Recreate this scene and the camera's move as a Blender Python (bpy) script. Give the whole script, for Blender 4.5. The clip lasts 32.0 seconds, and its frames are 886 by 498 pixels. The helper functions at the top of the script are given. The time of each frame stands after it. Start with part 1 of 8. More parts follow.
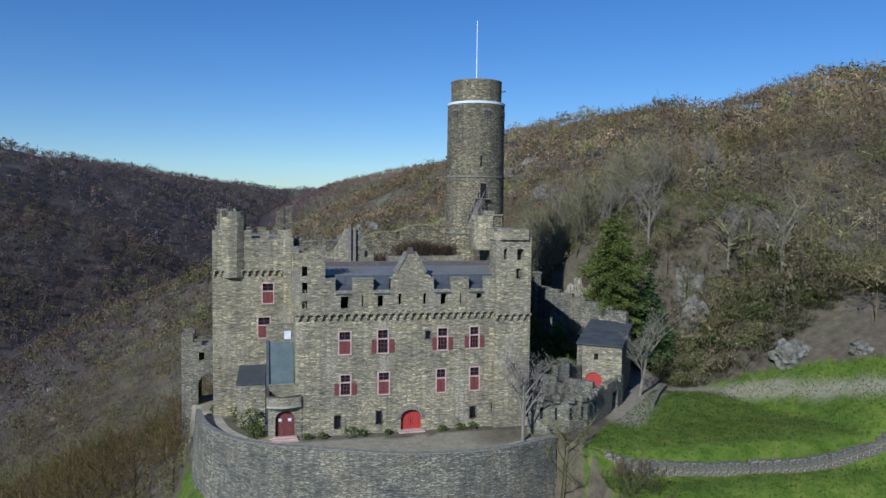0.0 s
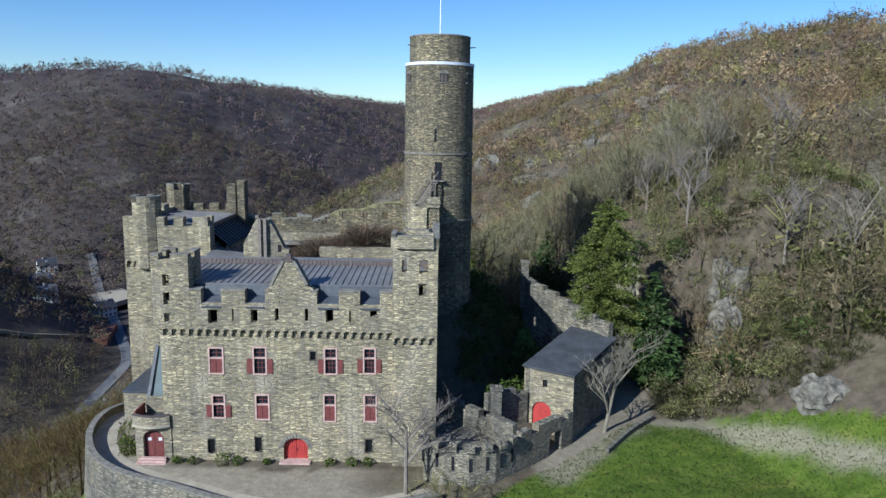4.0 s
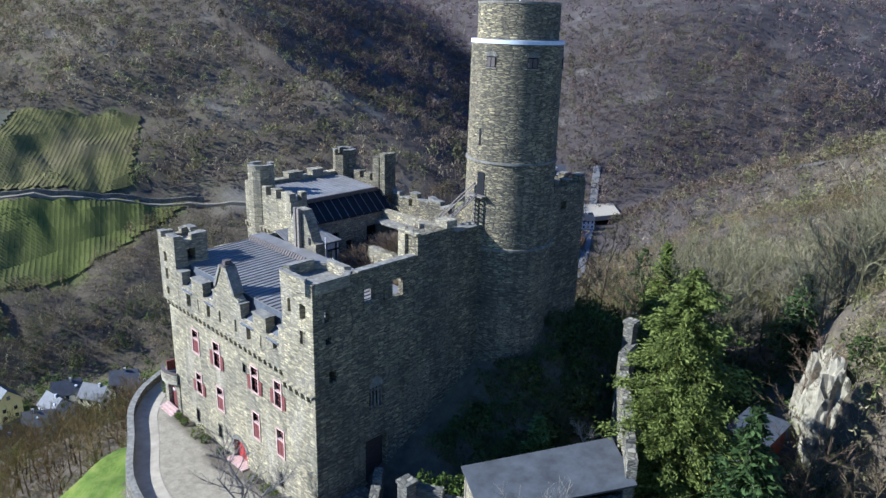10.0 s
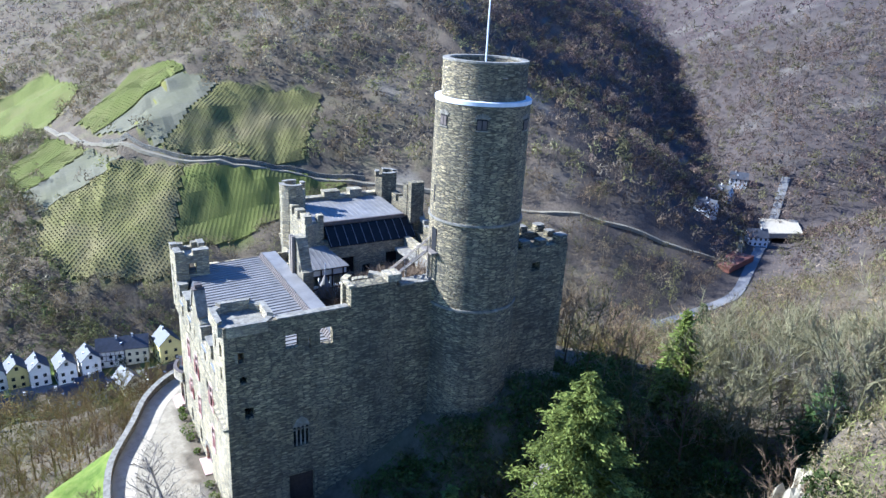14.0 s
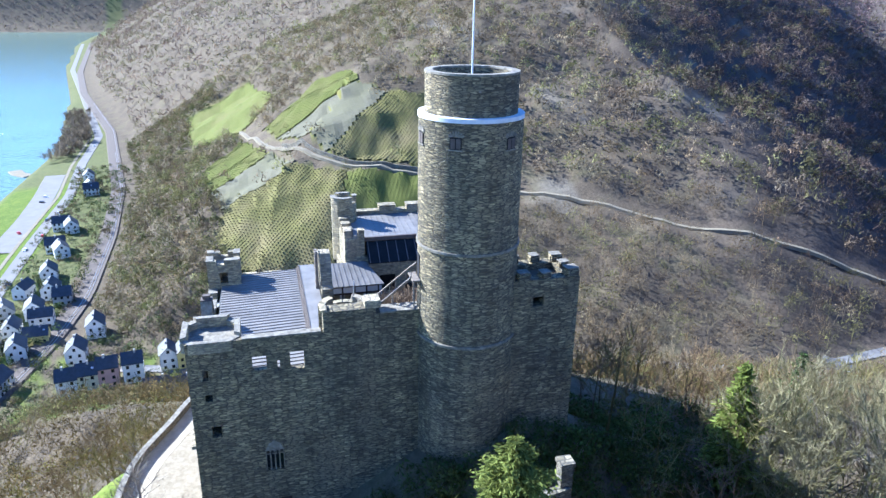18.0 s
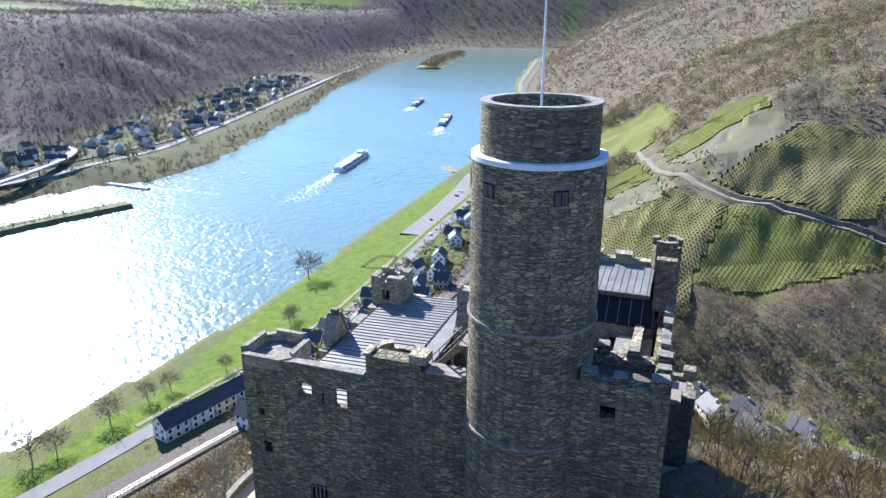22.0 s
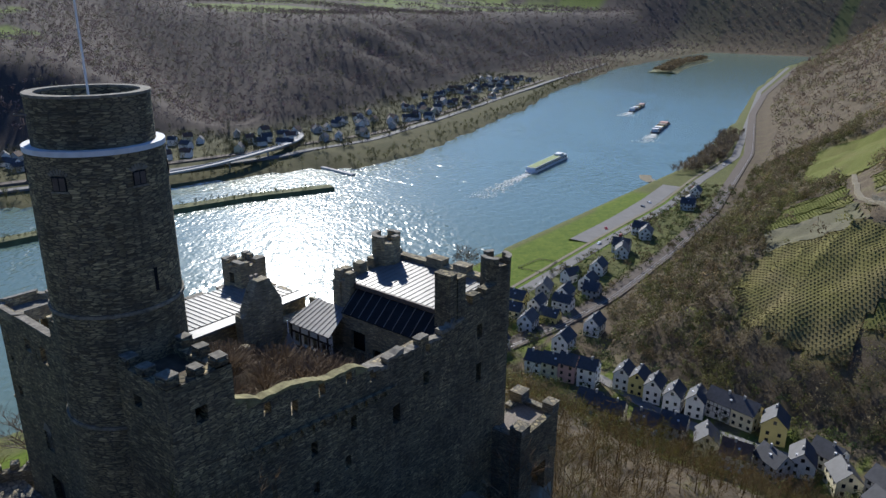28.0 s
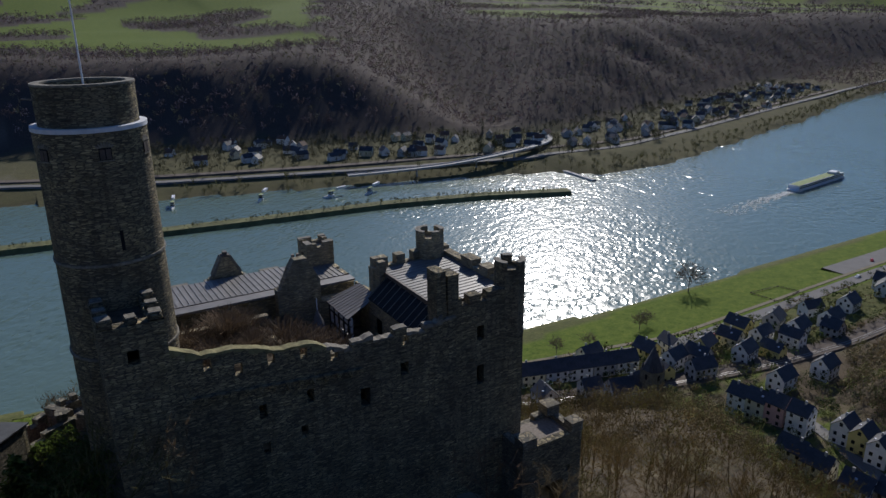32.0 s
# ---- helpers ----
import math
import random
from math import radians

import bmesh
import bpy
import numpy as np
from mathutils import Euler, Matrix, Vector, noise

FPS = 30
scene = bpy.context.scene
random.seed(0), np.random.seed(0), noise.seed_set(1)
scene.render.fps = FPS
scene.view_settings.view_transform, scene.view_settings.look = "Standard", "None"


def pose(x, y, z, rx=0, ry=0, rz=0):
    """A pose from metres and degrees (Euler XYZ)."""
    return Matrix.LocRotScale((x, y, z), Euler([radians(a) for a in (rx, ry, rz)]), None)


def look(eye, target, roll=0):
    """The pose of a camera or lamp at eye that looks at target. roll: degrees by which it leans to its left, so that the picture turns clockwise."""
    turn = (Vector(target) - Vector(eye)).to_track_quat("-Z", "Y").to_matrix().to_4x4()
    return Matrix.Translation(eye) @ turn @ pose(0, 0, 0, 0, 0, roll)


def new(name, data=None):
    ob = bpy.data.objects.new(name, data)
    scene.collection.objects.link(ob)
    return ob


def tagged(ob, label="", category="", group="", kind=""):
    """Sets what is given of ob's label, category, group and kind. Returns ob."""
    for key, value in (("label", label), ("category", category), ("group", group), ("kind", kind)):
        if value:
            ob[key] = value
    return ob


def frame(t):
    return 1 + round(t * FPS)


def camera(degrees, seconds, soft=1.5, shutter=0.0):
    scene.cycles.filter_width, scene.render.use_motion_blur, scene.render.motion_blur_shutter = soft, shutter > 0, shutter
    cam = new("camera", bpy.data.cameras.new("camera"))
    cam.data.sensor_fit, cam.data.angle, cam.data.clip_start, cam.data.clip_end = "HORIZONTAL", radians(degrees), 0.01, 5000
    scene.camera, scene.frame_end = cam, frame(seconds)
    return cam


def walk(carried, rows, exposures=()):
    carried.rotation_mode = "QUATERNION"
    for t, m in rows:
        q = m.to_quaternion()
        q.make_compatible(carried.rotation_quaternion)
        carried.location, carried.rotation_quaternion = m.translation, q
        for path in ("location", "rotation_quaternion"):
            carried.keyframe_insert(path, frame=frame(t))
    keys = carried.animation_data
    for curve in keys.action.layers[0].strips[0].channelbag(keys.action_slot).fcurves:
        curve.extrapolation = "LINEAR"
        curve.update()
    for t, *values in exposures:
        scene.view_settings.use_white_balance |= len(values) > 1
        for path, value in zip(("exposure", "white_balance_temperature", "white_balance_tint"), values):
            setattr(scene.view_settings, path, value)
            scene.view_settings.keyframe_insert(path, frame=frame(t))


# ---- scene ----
cam = camera(63.9, 32.0)
PATH = [
    (0, (-26.956, -71.907, 22.947), (-26.486, -69.966, 22.832), 0.7),
    (0.5, (-23.341, -70.982, 23.730), (-22.920, -69.031, 23.611), 0.7),
    (1, (-19.699, -69.981, 24.653), (-19.338, -68.019, 24.520), 0.7),
    (1.5, (-16.251, -68.908, 25.518), (-15.945, -66.938, 25.356), 0.9),
    (2, (-12.910, -67.771, 26.290), (-12.666, -65.795, 26.098), 0.8),
    (2.5, (-9.551, -66.287, 26.991), (-9.382, -64.307, 26.764), 0.9),
    (4.5, (3.439, -58.734, 31.113), (3.318, -56.775, 30.727), 1.1),
    (5, (6.746, -56.416, 31.783), (6.438, -54.487, 31.351), 1.3),
    (5.5, (9.964, -53.892, 32.359), (9.502, -52.006, 31.879), 1.3),
    (6, (13.047, -51.269, 32.725), (12.449, -49.436, 32.195), 1.4),
    (6.5, (16.130, -48.464, 32.923), (15.462, -46.663, 32.365), 1.6),
    (7, (19.283, -45.624, 33.278), (18.546, -43.852, 32.716), 1.4),
    (7.5, (22.588, -42.707, 33.446), (21.695, -41.008, 32.883), 1.6),
    (8, (25.833, -39.788, 33.925), (24.815, -38.160, 33.364), 1.7),
    (8.5, (29.078, -36.850, 34.733), (27.932, -35.310, 34.170), 1.6),
    (9, (32.314, -33.823, 35.721), (31.074, -32.362, 35.146), 1.7),
    (9.5, (35.320, -30.585, 36.843), (34.021, -29.186, 36.246), 1.7),
    (10, (38.299, -27.295, 38.242), (36.975, -25.927, 37.627), 1.7),
    (10.5, (41.012, -24.015, 39.599), (39.657, -22.691, 38.959), 1.5),
    (11, (43.417, -21.027, 40.942), (42.029, -19.744, 40.288), 1.9),
    (11.5, (45.417, -18.291, 42.099), (43.985, -17.066, 41.431), 2.3),
    (12, (46.743, -15.966, 42.933), (45.310, -14.747, 42.252), 2.7),
    (12.5, (47.527, -14.111, 43.618), (46.054, -12.952, 42.921), 3.0),
    (13, (47.835, -12.693, 44.071), (46.309, -11.604, 43.374), 3.2),
    (13.5, (47.903, -11.593, 44.401), (46.327, -10.574, 43.710), 3.4),
    (14, (48.002, -10.520, 44.593), (46.380, -9.570, 43.908), 3.2),
    (14.5, (48.205, -9.206, 44.760), (46.545, -8.320, 44.082), 2.8),
    (16.5, (49.997, -1.094, 44.840), (48.234, -0.434, 44.165), 1.1),
    (17, (50.143, 1.064, 44.828), (48.368, 1.688, 44.149), 1.0),
    (17.5, (49.840, 3.235, 44.999), (48.048, 3.799, 44.315), 1.0),
    (18, (49.074, 5.664, 44.978), (47.258, 6.145, 44.293), 0.9),
    (18.5, (47.848, 8.059, 45.007), (46.018, 8.487, 44.323), 0.9),
    (19, (46.444, 10.446, 44.978), (44.590, 10.764, 44.298), 0.8),
    (19.5, (44.970, 12.969, 45.019), (43.095, 13.126, 44.340), 0.6),
    (20, (43.692, 15.391, 44.953), (41.807, 15.386, 44.283), 0.6),
    (20.5, (42.516, 18.252, 44.918), (40.637, 18.086, 44.253), 0.6),
    (21, (41.441, 21.606, 44.853), (39.583, 21.272, 44.195), 0.4),
    (21.5, (40.441, 25.073, 44.685), (38.615, 24.579, 44.035), 0.5),
    (22, (39.209, 28.709, 44.607), (37.423, 28.083, 43.960), 0.2),
    (22.5, (37.983, 32.578, 44.714), (36.246, 31.828, 44.065), 0.1),
    (23, (36.453, 36.566, 44.859), (34.779, 35.689, 44.204), 0.1),
    (23.5, (34.586, 40.594, 44.845), (32.975, 39.608, 44.187), -0.1),
    (24, (32.529, 44.557, 44.757), (30.942, 43.535, 44.096), 0.2),
    (24.5, (30.378, 48.123, 44.655), (28.794, 47.095, 43.995), 0.3),
    (25, (28.373, 51.094, 44.604), (26.791, 50.062, 43.945), 0.5),
    (25.5, (26.656, 53.645, 44.629), (25.077, 52.608, 43.971), 0.8),
    (27.5, (21.061, 60.939, 44.465), (19.549, 59.801, 43.816), 0.6),
    (28, (19.790, 62.582, 44.411), (18.304, 61.410, 43.765), 0.4),
    (28.5, (18.385, 64.265, 44.396), (16.933, 63.051, 43.751), 0.2),
    (29, (16.768, 65.980, 44.341), (15.360, 64.713, 43.697), -0.1),
    (29.5, (15.052, 67.801, 44.273), (13.693, 66.482, 43.631), -0.2),
    (30, (13.129, 69.690, 44.216), (11.825, 68.316, 43.575), -0.3),
    (30.5, (11.093, 71.762, 44.198), (9.8442, 70.3369, 43.558), -0.5),
    (31, (8.794, 73.805, 44.179), (7.6066, 72.3289, 43.54), -0.7),
    (31.5, (6.363, 75.933, 44.167), (5.2851, 74.3732, 43.531), -0.6),
    (32, (3.743, 78.012, 44.076), (2.7907, 76.3707, 43.443), -0.7),
]
EXPOSURE = [(0, -0.17, 5100, 6), (3, 0.18, 5200, 6), (6, 0.52, 5250, 6), (9.5, 0.92, 5100, 8), (13, 1.58, 5020, 9), (16, 1.92, 5020, 9), (19, 2.0, 5180, 9), (22, 1.65, 5600, 10), (25, 1.1, 5900, 9), (27.5, 0.45, 5950, 9), (29, 0.05, 6000, 9), (32, -0.45, 6100, 12)]
walk(cam, [(t, look(eye, target, roll)) for t, eye, target, roll in PATH], EXPOSURE)

# ---- light: one sun in the south-west, clear sky ----
SUN_AZ = radians(219.5)   # clockwise from +y
SUN_EL = radians(31.0)
world = bpy.data.worlds.new("sky")
scene.world = world
world.use_nodes = True
wn = world.node_tree.nodes
wl = world.node_tree.links
sky = wn.new("ShaderNodeTexSky")
sky.sky_type, sky.sun_disc = "NISHITA", False
sky.sun_elevation, sky.sun_rotation = SUN_EL, SUN_AZ
sky.air_density, sky.dust_density, sky.ozone_density = 1.0, 0.1, 3.0
sky_sat = wn.new("ShaderNodeHueSaturation")
sky_sat.inputs["Saturation"].default_value = 1.22
sky_sat.inputs["Hue"].default_value = 0.512
wl.new(sky.outputs[0], sky_sat.inputs["Color"])
wl.new(sky_sat.outputs[0], wn["Background"].inputs[0])
wn["Background"].inputs[1].default_value = 0.095
sun = new("sun", bpy.data.lights.new("sun", "SUN"))
sun.data.energy, sun.data.angle, sun.data.color = 5.4, radians(0.5), (1.0, 0.93, 0.82)
SUN_DIR = Vector((math.sin(SUN_AZ) * math.cos(SUN_EL), math.cos(SUN_AZ) * math.cos(SUN_EL), math.sin(SUN_EL)))
sun.matrix_world = look(SUN_DIR * 300, (0, 0, 0))


# ---- materials ----
def nodes_of(name, rough=0.9, spec=0.2):
    m = bpy.data.materials.new(name)
    m.use_nodes = True
    b = m.node_tree.nodes["Principled BSDF"]
    b.inputs["Roughness"].default_value = rough
    b.inputs["Specular IOR Level"].default_value = spec
    return m, m.node_tree.nodes, m.node_tree.links, b


def coords(n, l, scale=(1, 1, 1)):
    tc = n.new("ShaderNodeTexCoord")
    mp = n.new("ShaderNodeMapping")
    mp.inputs["Scale"].default_value = scale
    l.new(tc.outputs["Object"], mp.inputs["Vector"])
    return mp.outputs[0]


def noise_tex(n, l, vec, scale, detail=4.0, rough=0.6):
    t = n.new("ShaderNodeTexNoise")
    t.inputs["Scale"].default_value, t.inputs["Detail"].default_value, t.inputs["Roughness"].default_value = scale, detail, rough
    if vec is not None:
        l.new(vec, t.inputs["Vector"])
    return t.outputs["Fac"]


def ramp(n, l, fac, stops):
    r = n.new("ShaderNodeValToRGB")
    e = r.color_ramp.elements
    while len(e) < len(stops):
        e.new(0.5)
    for k, (p, c) in enumerate(stops):
        e[k].position, e[k].color = p, (*c, 1)
    l.new(fac, r.inputs[0])
    return r.outputs[0]


def mix(n, l, kind, fac, a, b):
    m = n.new("ShaderNodeMix")
    m.data_type, m.blend_type = "RGBA", kind
    if isinstance(fac, (int, float)):
        m.inputs["Factor"].default_value = fac
    else:
        l.new(fac, m.inputs["Factor"])
    for s, v in (("A", a), ("B", b)):
        sock = m.inputs[6 if s == "A" else 7]
        if isinstance(v, tuple):
            sock.default_value = (*v, 1)
        else:
            l.new(v, sock)
    return m.outputs[2]


def bump(n, l, b, height, strength, dist):
    k = n.new("ShaderNodeBump")
    k.inputs["Strength"].default_value, k.inputs["Distance"].default_value = strength, dist
    l.new(height, k.inputs["Height"])
    l.new(k.outputs[0], b.inputs["Normal"])


def stone_mat(name, tones, mortar, course=0.118, length=0.52, warm=(0.30, 0.24, 0.15)):
    """Coursed rubble: flat stones of uneven tone, recessed joints, stains."""
    m, n, l, b = nodes_of(name, 0.92, 0.15)
    v = coords(n, l, (1 / length, 1 / length, 1 / course))
    nz = n.new("ShaderNodeTexNoise")
    nz.inputs["Scale"].default_value = 0.5
    l.new(v, nz.inputs["Vector"])
    warp = n.new("ShaderNodeMixRGB")
    warp.blend_type = "ADD"
    warp.inputs[0].default_value = 0.9
    l.new(v, warp.inputs[1])
    l.new(nz.outputs["Color"], warp.inputs[2])
    vo = n.new("ShaderNodeTexVoronoi")
    vo.inputs["Scale"].default_value = 1.0
    vo.inputs["Randomness"].default_value = 0.88
    l.new(warp.outputs[0], vo.inputs["Vector"])
    ed = n.new("ShaderNodeTexVoronoi")
    ed.feature = "DISTANCE_TO_EDGE"
    ed.inputs["Scale"].default_value = 1.0
    ed.inputs["Randomness"].default_value = 0.88
    l.new(warp.outputs[0], ed.inputs["Vector"])
    sep = n.new("ShaderNodeSeparateColor")
    l.new(vo.outputs["Color"], sep.inputs[0])
    k = len(tones)
    col = ramp(n, l, sep.outputs[0], [(i / (k - 1), t) for i, t in enumerate(tones)])
    big = noise_tex(n, l, coords(n, l), 0.22, 5, 0.65)
    stain = ramp(n, l, big, [(0.36, (0.60, 0.60, 0.61)), (0.64, (1.22, 1.16, 1.04))])
    col = mix(n, l, "MULTIPLY", 1.0, col, stain)
    patch = noise_tex(n, l, coords(n, l, (1, 1, 0.5)), 0.35, 3, 0.5)
    pf = ramp(n, l, patch, [(0.54, (0, 0, 0)), (0.68, (0.6, 0.6, 0.6))])
    col = mix(n, l, "MIX", pf, col, warm)
    streak = noise_tex(n, l, coords(n, l, (1.3, 1.3, 0.12)), 1.0, 4, 0.7)
    col = mix(n, l, "MULTIPLY", 0.75, col, ramp(n, l, streak, [(0.3, (0.55, 0.55, 0.56)), (0.55, (1.05, 1.05, 1.05))]))
    jf = ramp(n, l, ed.outputs["Distance"], [(0.03, (1, 1, 1)), (0.12, (0, 0, 0))])
    mix_j = mix(n, l, "MIX", jf, col, mortar)
    l.new(mix_j, b.inputs["Base Color"])
    hgt = ramp(n, l, ed.outputs["Distance"], [(0.0, (0, 0, 0)), (0.16, (1, 1, 1))])
    h2 = mix(n, l, "MULTIPLY", 0.6, hgt, vo.outputs["Color"])
    bump(n, l, b, h2, 0.9, 0.07)
    return m


def plain_mat(name, col, rough=0.6, var=0.25, scale=3.0, metal=0.0, spec=0.3, bumpy=0.0):
    m, n, l, b = nodes_of(name, rough, spec)
    b.inputs["Metallic"].default_value = metal
    f = noise_tex(n, l, coords(n, l), scale, 5, 0.65)
    lo = tuple(c * (1 - var) for c in col)
    hi = tuple(min(1, c * (1 + var)) for c in col)
    l.new(ramp(n, l, f, [(0.3, lo), (0.7, hi)]), b.inputs["Base Color"])
    if bumpy:
        bump(n, l, b, f, 0.6, bumpy)
    return m


TONES = [(0.15, 0.135, 0.093), (0.50, 0.43, 0.267), (0.28, 0.25, 0.169), (0.66, 0.57, 0.365), (0.20, 0.185, 0.138), (0.45, 0.395, 0.254)]
# TONES darkened: the keep's brown-grey stone, and shade coloured into north and east walls
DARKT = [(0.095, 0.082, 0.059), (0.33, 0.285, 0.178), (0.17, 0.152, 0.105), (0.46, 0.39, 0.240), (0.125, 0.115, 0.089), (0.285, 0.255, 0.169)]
GREYT = [(0.10, 0.096, 0.080), (0.31, 0.285, 0.222), (0.185, 0.17, 0.131), (0.395, 0.36, 0.28), (0.13, 0.125, 0.104)]
M_STONE = stone_mat("rubble_stone_warm", TONES, (0.21, 0.185, 0.145), warm=(0.50, 0.43, 0.31))
M_TOWER = stone_mat("rubble_stone_dark_and_shaded", DARKT, (0.075, 0.068, 0.056))
M_GREY = stone_mat("rubble_stone_grey", GREYT, (0.10, 0.095, 0.082))
M_CAP = plain_mat("coping_stone", (0.195, 0.178, 0.145), 0.95, 0.5, 2.2, bumpy=0.05)
M_SLATE = plain_mat("dark_slate", (0.055, 0.06, 0.07), 0.55, 0.35, 2.0, spec=0.4, bumpy=0.02)
M_ZINC = plain_mat("zinc_sheet", (0.175, 0.165, 0.155), 0.48, 0.25, 0.6, metal=0.0, spec=0.25)
M_RED = plain_mat("red_paint", (0.15, 0.045, 0.04), 0.6, 0.25, 2.5)
M_DOOR = plain_mat("bright_red_paint", (0.36, 0.045, 0.038), 0.55, 0.2, 2.0)
M_SAND = plain_mat("red_sandstone", (0.47, 0.32, 0.27), 0.85, 0.25, 2.0, bumpy=0.01)
# near-black: painted darkness of rooms and openings, also grilles, handle and tyres
M_DARK = plain_mat("shade_black_and_fittings", (0.012, 0.012, 0.014), 0.95, 0.3, 1.0)
M_WHITE = plain_mat("white_plaster", (0.72, 0.70, 0.66), 0.9, 0.12, 0.8)
M_EARTH = plain_mat("yard_earth", (0.10, 0.08, 0.055), 0.97, 0.4, 1.2, bumpy=0.06)
M_WOOD = plain_mat("weathered_wood", (0.20, 0.17, 0.14), 0.85, 0.35, 4.0, bumpy=0.01)
M_TIMBER = plain_mat("dark_timber", (0.05, 0.035, 0.028), 0.8, 0.3, 5.0)
M_BROWN = plain_mat("brown_fascia", (0.10, 0.08, 0.07), 0.7, 0.3, 2.0)
M_GRAVEL = plain_mat("gravel", (0.36, 0.31, 0.23), 0.97, 0.22, 0.9, bumpy=0.02)
M_METAL = plain_mat("painted_metal_white", (0.75, 0.76, 0.78), 0.4, 0.05, 1.0)
M_LEDGE = plain_mat("pale_ledge", (0.62, 0.63, 0.66), 0.8, 0.12, 1.5)
M_ASPHALT = plain_mat("asphalt", (0.19, 0.19, 0.19), 0.9, 0.15, 0.3)
M_GLASS, _n, _l, _b = nodes_of("dark_glass", 0.08, 0.5)
_b.inputs["Base Color"].default_value = (0.015, 0.018, 0.022, 1)


# ---- building helpers ----
def part(name, bm, material, parent=None, label="", smooth=False):
    me = bpy.data.meshes.new(name)
    bm.normal_update()
    bm.to_mesh(me)
    bm.free()
    if smooth:
        me.polygons.foreach_set("use_smooth", [True] * len(me.polygons))
    me.materials.append(material)
    ob = new(name, me)
    if parent is not None:
        ob.parent = parent
    if label:
        tagged(ob, label)
    return ob


def share(ob, m, parent=None):
    """Another object on the same mesh."""
    o = bpy.data.objects.new(ob.name.split(".")[0], ob.data)
    scene.collection.objects.link(o)
    o.parent = parent if parent is not None else ob.parent
    o.matrix_basis = m
    return o


def empty(name, at, label, category, group="", kind=""):
    e = new(name)
    e.location = at
    e.empty_display_size = 0.3
    return tagged(e, label, category, group, kind)


def box(bm, x0, x1, y0, y1, z0, z1):
    v = [bm.verts.new(p) for p in ((x0, y0, z0), (x1, y0, z0), (x1, y1, z0), (x0, y1, z0), (x0, y0, z1), (x1, y0, z1), (x1, y1, z1), (x0, y1, z1))]
    for f in ((3, 2, 1, 0), (4, 5, 6, 7), (0, 1, 5, 4), (1, 2, 6, 5), (2, 3, 7, 6), (3, 0, 4, 7)):
        bm.faces.new([v[i] for i in f])


def boxes(*bs):
    bm = bmesh.new()
    for b in bs:
        box(bm, *b)
    return bm


def prism(bm, pts, axis, a, b):
    """A polygon in the two other axes, drawn out along one axis from a to b."""
    def at(p, t):
        return {"x": (t, p[0], p[1]), "y": (p[0], t, p[1]), "z": (p[0], p[1], t)}[axis]
    lo = [bm.verts.new(at(p, a)) for p in pts]
    hi = [bm.verts.new(at(p, b)) for p in pts]
    bm.faces.new(lo)
    bm.faces.new(list(reversed(hi)))
    k = len(pts)
    for i in range(k):
        j = (i + 1) % k
        bm.faces.new((lo[j], lo[i], hi[i], hi[j]))
    bmesh.ops.recalc_face_normals(bm, faces=bm.faces)


def quad_sheet(bm, a, b, c, d, thick=0.06):
    """A sheet through four corners, with thickness downwards."""
    up = [bm.verts.new(p) for p in (a, b, c, d)]
    lo = [bm.verts.new((p[0], p[1], p[2] - thick)) for p in (a, b, c, d)]
    bm.faces.new(up)
    bm.faces.new(lo[::-1])
    for i in range(4):
        j = (i + 1) % 4
        bm.faces.new((up[j], up[i], lo[i], lo[j]))
    bmesh.ops.recalc_face_normals(bm, faces=bm.faces)


def wall_bm(u0, u1, z0, z1, thick, holes=(), step=0.0):
    """A wall in local u (x), outer face at y=0, inner at y=thick, with rectangular openings (u0, u1, z0, z1) through it."""
    us = sorted({u0, u1, *[min(max(h[k], u0), u1) for h in holes for k in (0, 1)]})
    zs = sorted({z0, z1, *[min(max(h[k], z0), z1) for h in holes for k in (2, 3)]})
    nu, nz = len(us) - 1, len(zs) - 1
    solid = [[True] * nz for _ in range(nu)]
    for i in range(nu):
        for j in range(nz):
            cu, cz = (us[i] + us[i + 1]) / 2, (zs[j] + zs[j + 1]) / 2
            for h in holes:
                if h[0] < cu < h[1] and h[2] < cz < h[3]:
                    solid[i][j] = False
    bm = bmesh.new()
    cache = {}

    def vert(i, j, k):
        key = (i, j, k)
        if key not in cache:
            cache[key] = bm.verts.new((us[i], thick * k, zs[j]))
        return cache[key]

    def ok(i, j):
        return 0 <= i < nu and 0 <= j < nz and solid[i][j]
    for i in range(nu):
        for j in range(nz):
            if not solid[i][j]:
                continue
            bm.faces.new((vert(i, j, 0), vert(i + 1, j, 0), vert(i + 1, j + 1, 0), vert(i, j + 1, 0)))
            bm.faces.new((vert(i, j, 1), vert(i, j + 1, 1), vert(i + 1, j + 1, 1), vert(i + 1, j, 1)))
            if not ok(i - 1, j):
                bm.faces.new((vert(i, j, 0), vert(i, j + 1, 0), vert(i, j + 1, 1), vert(i, j, 1)))
            if not ok(i + 1, j):
                bm.faces.new((vert(i + 1, j, 0), vert(i + 1, j, 1), vert(i + 1, j + 1, 1), vert(i + 1, j + 1, 0)))
            if not ok(i, j - 1):
                bm.faces.new((vert(i, j, 0), vert(i, j, 1), vert(i + 1, j, 1), vert(i + 1, j, 0)))
            if not ok(i, j + 1):
                bm.faces.new((vert(i, j + 1, 0), vert(i + 1, j + 1, 0), vert(i + 1, j + 1, 1), vert(i, j + 1, 1)))
    return bm


